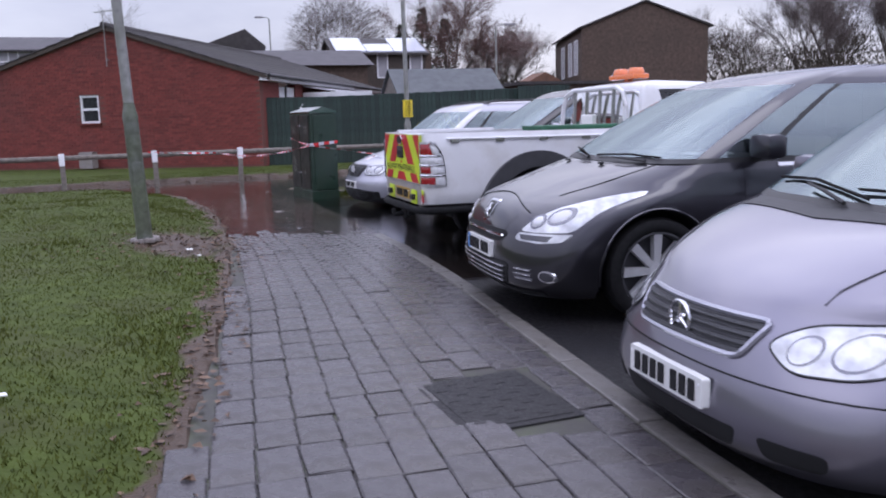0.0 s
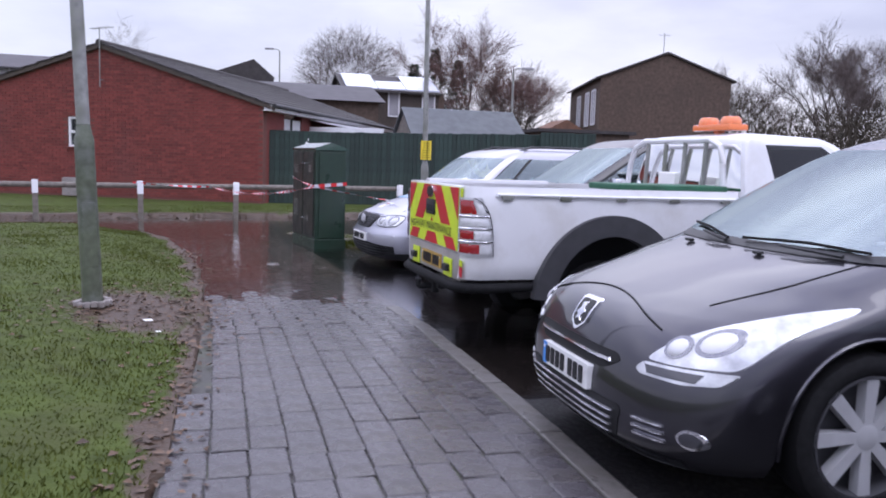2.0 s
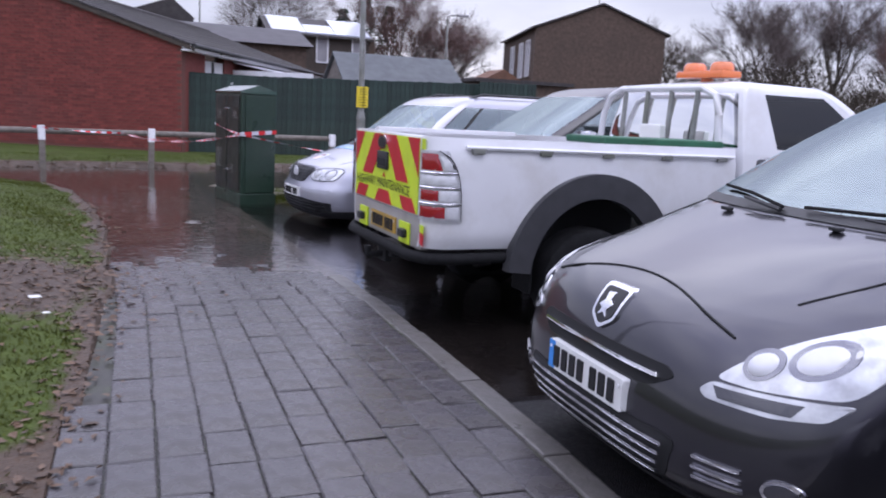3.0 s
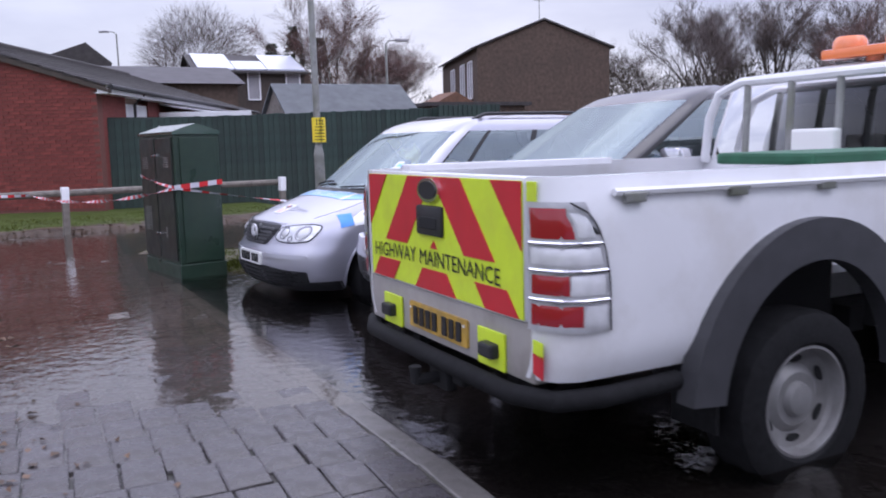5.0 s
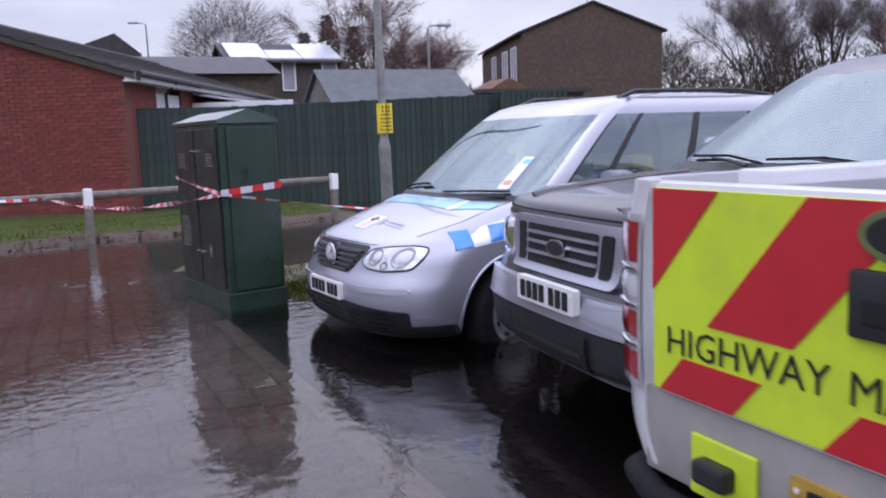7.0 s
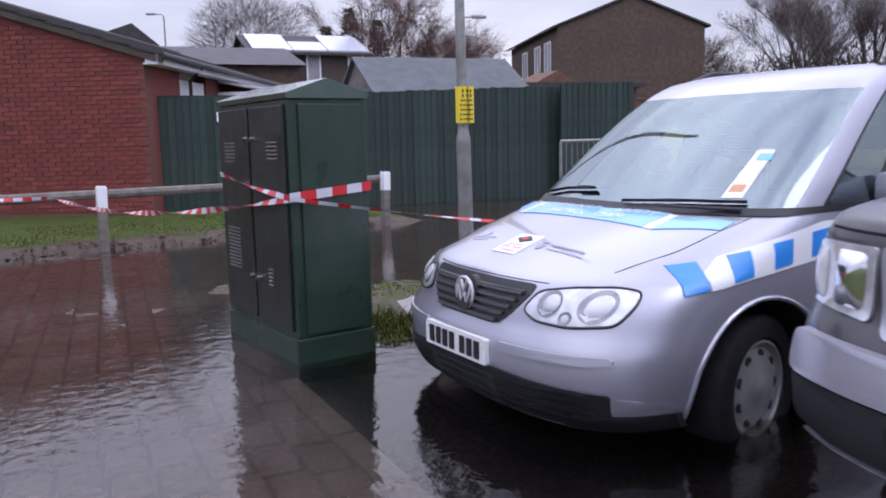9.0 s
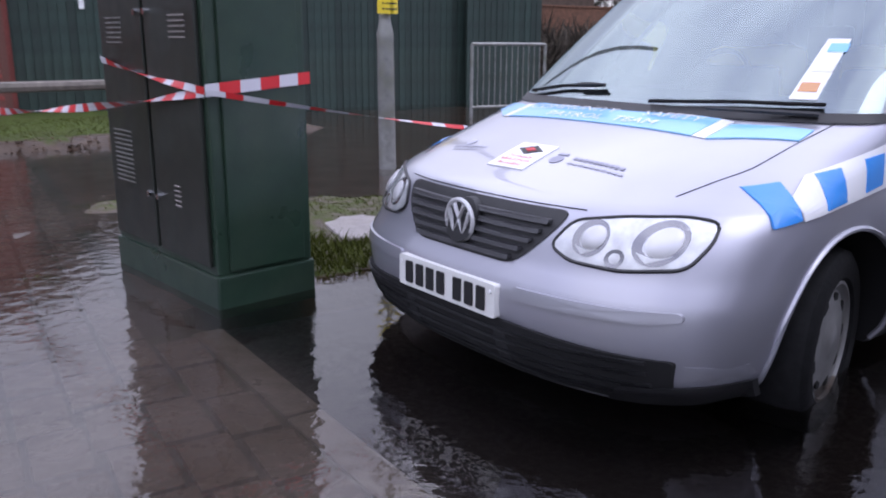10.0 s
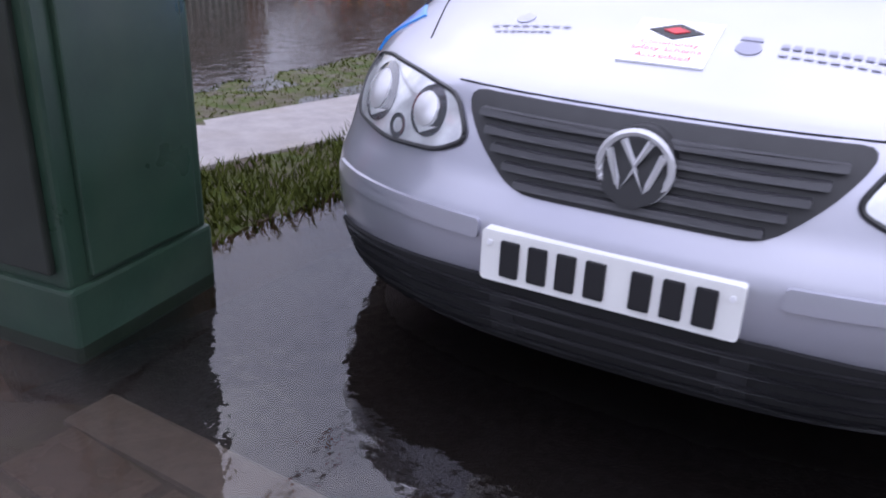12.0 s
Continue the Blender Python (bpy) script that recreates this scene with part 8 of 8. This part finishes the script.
def brickwork():
    whole = brick_mesh()
    rows_n = int(RIDGE / 0.075)
    singles, rest = [], []
    for j in range(rows_n):
        z = 0.04 + j * 0.075
        off = 0.1125 * (j % 2)
        for i in range(0, 40):
            x = -0.112 - i * 0.225 + off
            if x > -0.10 or x < GX0 + 0.12:
                continue
            top = np.interp(x, [GX0, GXM, 0], [EAVE, RIDGE, EAVE]) - 0.11
            if z > top or z < 0.12:
                continue
            if HOLE[0] - 0.11 < x < HOLE[1] + 0.11 and HOLE[2] - 0.09 < z < HOLE[3] + 0.04:
                continue
            (singles if x > -1.85 and 0.3 < z else rest).append((x, z))
    singles = singles[:290] + []
    chosen = set(singles)
    for x, z in singles:
        ob = new("brick", whole)
        ob.parent = gable
        ob.matrix_basis = pose(x, -0.002, z)
    verts, faces = [], []
    for j in range(rows_n):
        pass
    allb = rest
    for x, z in allb:
        n = len(verts)
        w, h = 0.1065, 0.0315
        verts += [(x - w, 0.004, z - h), (x + w, 0.004, z - h), (x + w, 0.004, z + h), (x - w, 0.004, z + h),
                  (x - w * 0.985, -0.012, z - h * 0.95), (x + w * 0.985, -0.012, z - h * 0.95), (x + w * 0.985, -0.012, z + h * 0.95), (x - w * 0.985, -0.012, z + h * 0.95)]
        faces += [(n + 4, n + 5, n + 6, n + 7), (n, n + 1, n + 5, n + 4), (n + 1, n + 2, n + 6, n + 5), (n + 2, n + 3, n + 7, n + 6), (n + 3, n, n + 4, n + 7)]
    m = bpy.data.meshes.new("bricks")
    m.from_pydata(verts, [], faces)
    tagged(link("bricks", m, "brick", gable), kind="stuff")


brickwork()


# ---- paving: blocks in straight courses along the kerb ----
BW, BL = 0.1735, 0.31


def block_mesh(seed):
    rnd = random.Random(seed)
    bm = bmesh.new()
    w, l, h = BW - 0.006, BL - 0.007, 0.06
    box(bm, (0, 0, -h / 2), (w, l, h))
    top = [v for v in bm.verts if v.co.z > -0.01]
    es = [e for e in bm.edges if all(v in top for v in e.verts)]
    bmesh.ops.bevel(bm, geom=es, offset=0.005, segments=1, affect="EDGES")
    for v in bm.verts:
        v.co.x += rnd.uniform(-0.0025, 0.0025)
        v.co.y += rnd.uniform(-0.004, 0.004)
        v.co.z += rnd.uniform(-0.0015, 0.0015)
    me = bpy.data.meshes.new("paving_block")
    bm.to_mesh(me)
    bm.free()
    me.materials.append(M["paver"])
    return me


def paving():
    rnd = random.Random(8)
    kinds = [block_mesh(k) for k in range(8)]
    ys = np.arange(0.6, 20.0, 0.25)
    bm = bmesh.new()
    a = [bm.verts.new((float(left_edge(y)) - 0.02 if y < 17 else -2.0, y, float(path_level(y)) - 0.011)) for y in ys]
    b = [bm.verts.new((float(kerb_line(min(y, 14))) - 0.02 if y < 14 else 2.15, y, float(path_level(y)) - 0.011)) for y in ys]
    for i in range(len(ys) - 1):
        bm.faces.new((a[i], b[i], b[i + 1], a[i + 1]))
    pave = part("pavement", bm, "joint", None, "wet grey block-paved path with dark mossy joints", category="pavement", kind="structure")
    near, far = [], []
    for i in range(16):
        off = rnd.choice((0.0, 0.10, 0.155, 0.21))
        y = 0.9 + off
        while y < 19.6:
            x = float(kerb_line(min(y, 13.5))) - 0.14 - (i + 0.5) * BW
            if x - 0.02 > left_edge(y) and not (y > 14 and x > 2.1):
                if not (1.72 < x < 2.28 and 3.2 < y < 3.95):
                    (near if 2.2 < y < 11.2 else far).append((x, y))
            y += BL
    for x, y in near:
        ob = new("paving_block", kinds[rnd.randrange(8)])
        ob.parent = pave
        dip = (0.004 + 0.004 * float(smooth_step(7.0, 9.0, y)) * (1 - float(smooth_step(9.6, 11.0, y)))) * float(bumps(x, y, 1.6, 31)) + rnd.uniform(-0.003, 0.003)
        ob.matrix_basis = pose(x, y, float(path_level(y)) + dip, rnd.uniform(-0.6, 0.6), rnd.uniform(-0.8, 0.8), rnd.uniform(-0.7, 0.7))
    verts, faces = [], []
    for x, y in far:
        n = len(verts)
        z = float(path_level(y)) + 0.003 * float(bumps(x, y, 1.6, 31)) + rnd.uniform(-0.003, 0.003)
        w, l = BW / 2 - 0.005, BL / 2 - 0.006
        tx, ty = rnd.uniform(-0.02, 0.02), rnd.uniform(-0.012, 0.012)
        for dx, dy, dz in ((-w, -l, -0.03), (w, -l, -0.03), (w, l, -0.03), (-w, l, -0.03), (-w + 0.007, -l + 0.007, 0), (w - 0.007, -l + 0.007, 0), (w - 0.007, l - 0.007, 0), (-w + 0.007, l - 0.007, 0)):
            verts.append((x + dx, y + dy, z + dz + (dx * tx + dy * ty if dz == 0 else 0)))
        faces += [(n + 4, n + 5, n + 6, n + 7), (n, n + 1, n + 5, n + 4), (n + 1, n + 2, n + 6, n + 5), (n + 2, n + 3, n + 7, n + 6), (n + 3, n, n + 4, n + 7)]
    m = bpy.data.meshes.new("far_paving")
    m.from_pydata(verts, [], faces)
    tagged(link("far_paving", m, "paver_far", pave), kind="stuff")
    # kerb stones
    y = 0.4
    while y < 13.9:
        L = 0.90
        x = float(kerb_line(y + L / 2)) - 0.065
        x1 = float(kerb_line(y + L)) - float(kerb_line(y))
        bm = bmesh.new()
        box(bm, (0, 0, -0.09), (0.125, L - 0.008, 0.18), 0.012)
        part("kerb_stone", bm, "kerb", pave, m=pose(x, y + L / 2, float(path_level(y + L / 2)) + rnd.uniform(-0.003, 0.003), 0, 0, -math.degrees(math.atan2(x1, L))))
        y += L
    # inspection cover
    cov = empty("inspection_cover", pose(2.0, 3.58, float(path_level(3)) - 0.002, 0, 0, 6), "dark patterned inspection cover set into the paving", "cover")
    bm = bmesh.new()
    box(bm, (0, 0, -0.02), (0.56, 0.70, 0.04), 0.006)
    part("frame", bm, "asphalt", cov)
    bm = bmesh.new()
    box(bm, (0, 0, -0.012), (0.48, 0.62, 0.032), 0.005)
    lid = part("lid", bm, "asphalt", cov)
    for i in range(6):
        for j in range(8):
            if (i + j) % 2:
                continue
            bm = bmesh.new()
            box(bm, (-0.19 + i * 0.076, -0.26 + j * 0.074, 0.004), (0.055, 0.02, 0.004), 0.001)
            part("tread_rib", bm, "asphalt", lid)
    return pave


paving()


# ---- grass blades, tufts and dead leaves ----
def blades():
    r = np.random.RandomState(4)
    n = 120000
    y = 1.6 + 16.2 * r.rand(n) ** 1.35
    x = left_edge(y) + 0.06 - (6.5 * r.rand(n) ** 1.6)
    n2 = 16000
    x = np.concatenate([x, r.uniform(-8, 5.2, n2), r.uniform(2.95, 7.0, 14000), r.normal(1.75, 0.25, 500), r.normal(2.6, 0.8, 900), r.uniform(2.85, 4.5, 5500)])
    vx = x[n:n + n2]
    y = np.concatenate([y, verge_line(vx) + 0.15 + 2.6 * r.rand(n2), 14.4 + 1.8 * r.rand(14000), r.normal(14.9, 0.4, 500), r.normal(16.8, 0.45, 900), 14.30 + 0.66 * r.rand(5500)])
    z, soil = ground_level(x, y)
    keep = (r.rand(len(x)) > soil * 1.15) & (z > -0.02) & ~((x > 3.25) & (x < 5.2) & (np.abs(y - 15.18 + 0.158 * (x - 3.3)) < 0.30))
    x, y, z = x[keep], y[keep], z[keep]
    n = len(x)
    tall = np.where((y > 14.3) & (x > 1.2) & (y < 17.5), 0.75, 1.0)
    tall = np.where((y > 14.28) & (y < 14.97) & (x > 2.8) & (x < 4.6), 2.6 + 0.8 * bumps(x, y, 6, 21), tall)
    h = r.uniform(0.014, 0.036, n) * tall * (0.7 + 0.5 * bumps(x, y, 4, 9))
    h = np.clip(h, 0.012, 0.12)
    a = r.uniform(0, 6.28, n)
    w = r.uniform(0.003, 0.0055, n) * (1 + 0.03 * y)
    lean = r.uniform(0.2, 1.1, n) * h
    b = r.uniform(0, 6.28, n)
    P = np.empty((n, 3, 3))
    P[:, 0] = np.stack([x - w * np.cos(a), y - w * np.sin(a), z - 0.004], -1)
    P[:, 1] = np.stack([x + w * np.cos(a), y + w * np.sin(a), z - 0.004], -1)
    P[:, 2] = np.stack([x + lean * np.cos(b), y + lean * np.sin(b), z + h], -1)
    me = bpy.data.meshes.new("grass")
    me.vertices.add(3 * n)
    me.vertices.foreach_set("co", P.reshape(-1))
    me.loops.add(3 * n)
    me.loops.foreach_set("vertex_index", np.arange(3 * n, dtype=np.int32))
    me.polygons.add(n)
    me.polygons.foreach_set("loop_start", np.arange(0, 3 * n, 3, dtype=np.int32))
    me.update()
    link("grass", me, "blade", None, "short wet winter grass with muddy gaps", category="grass", kind="stuff")


blades()


def litter():
    rnd = random.Random(12)
    verts, faces = [], []
    for k in range(2600):
        if k < 800:
            y = rnd.uniform(2.2, 14)
            x = float(left_edge(y)) + rnd.gauss(-0.06, 0.10)
        elif k < 1400:
            x, y = rnd.gauss(0.4, 0.4), rnd.gauss(9.1, 0.6)
        else:
            x = rnd.uniform(-6, 5)
            y = float(verge_line(x)) + rnd.gauss(0.02, 0.14)
        h, _ = ground_level(np.array([x]), np.array([y]))
        z = max(float(h[0]), float(path_level(y)) if x > left_edge(y) and y < 17 else -1) + 0.006
        a, s = rnd.uniform(0, 6.28), rnd.uniform(0.012, 0.035)
        n = len(verts)
        up = rnd.uniform(0, 0.02)
        for da, r, dz in ((0, 1, 0), (1.4, 0.6, up), (3.14, 1, 0.004), (4.6, 0.6, up * 0.4)):
            verts.append((x + s * r * math.cos(a + da), y + s * r * math.sin(a + da), z + dz))
        faces.append((n, n + 1, n + 2, n + 3))
    m = bpy.data.meshes.new("dead_leaves")
    m.from_pydata(verts, [], faces)
    link("dead_leaves", m, "leaf_litter", None, "wet dead leaves along the path edge", category="leaves", kind="stuff")


litter()
# scraps on the ground
for x, y, s in ((0.52, 8.6, 0.035), (-0.15, 4.0, 0.03), (0.62, 8.2, 0.02)):
    h, _ = ground_level(np.array([x]), np.array([y]))
    bm = bmesh.new()
    box(bm, (0, 0, 0), (s * 2, s, 0.008), 0.003, m=pose(0, 0, 0, 12, 5, 30))
    part("litter_scrap", bm, "paper", None, "small white scrap of litter on the grass", m=pose(x, y, float(h[0]) + 0.03), category="litter", group="litter scraps")
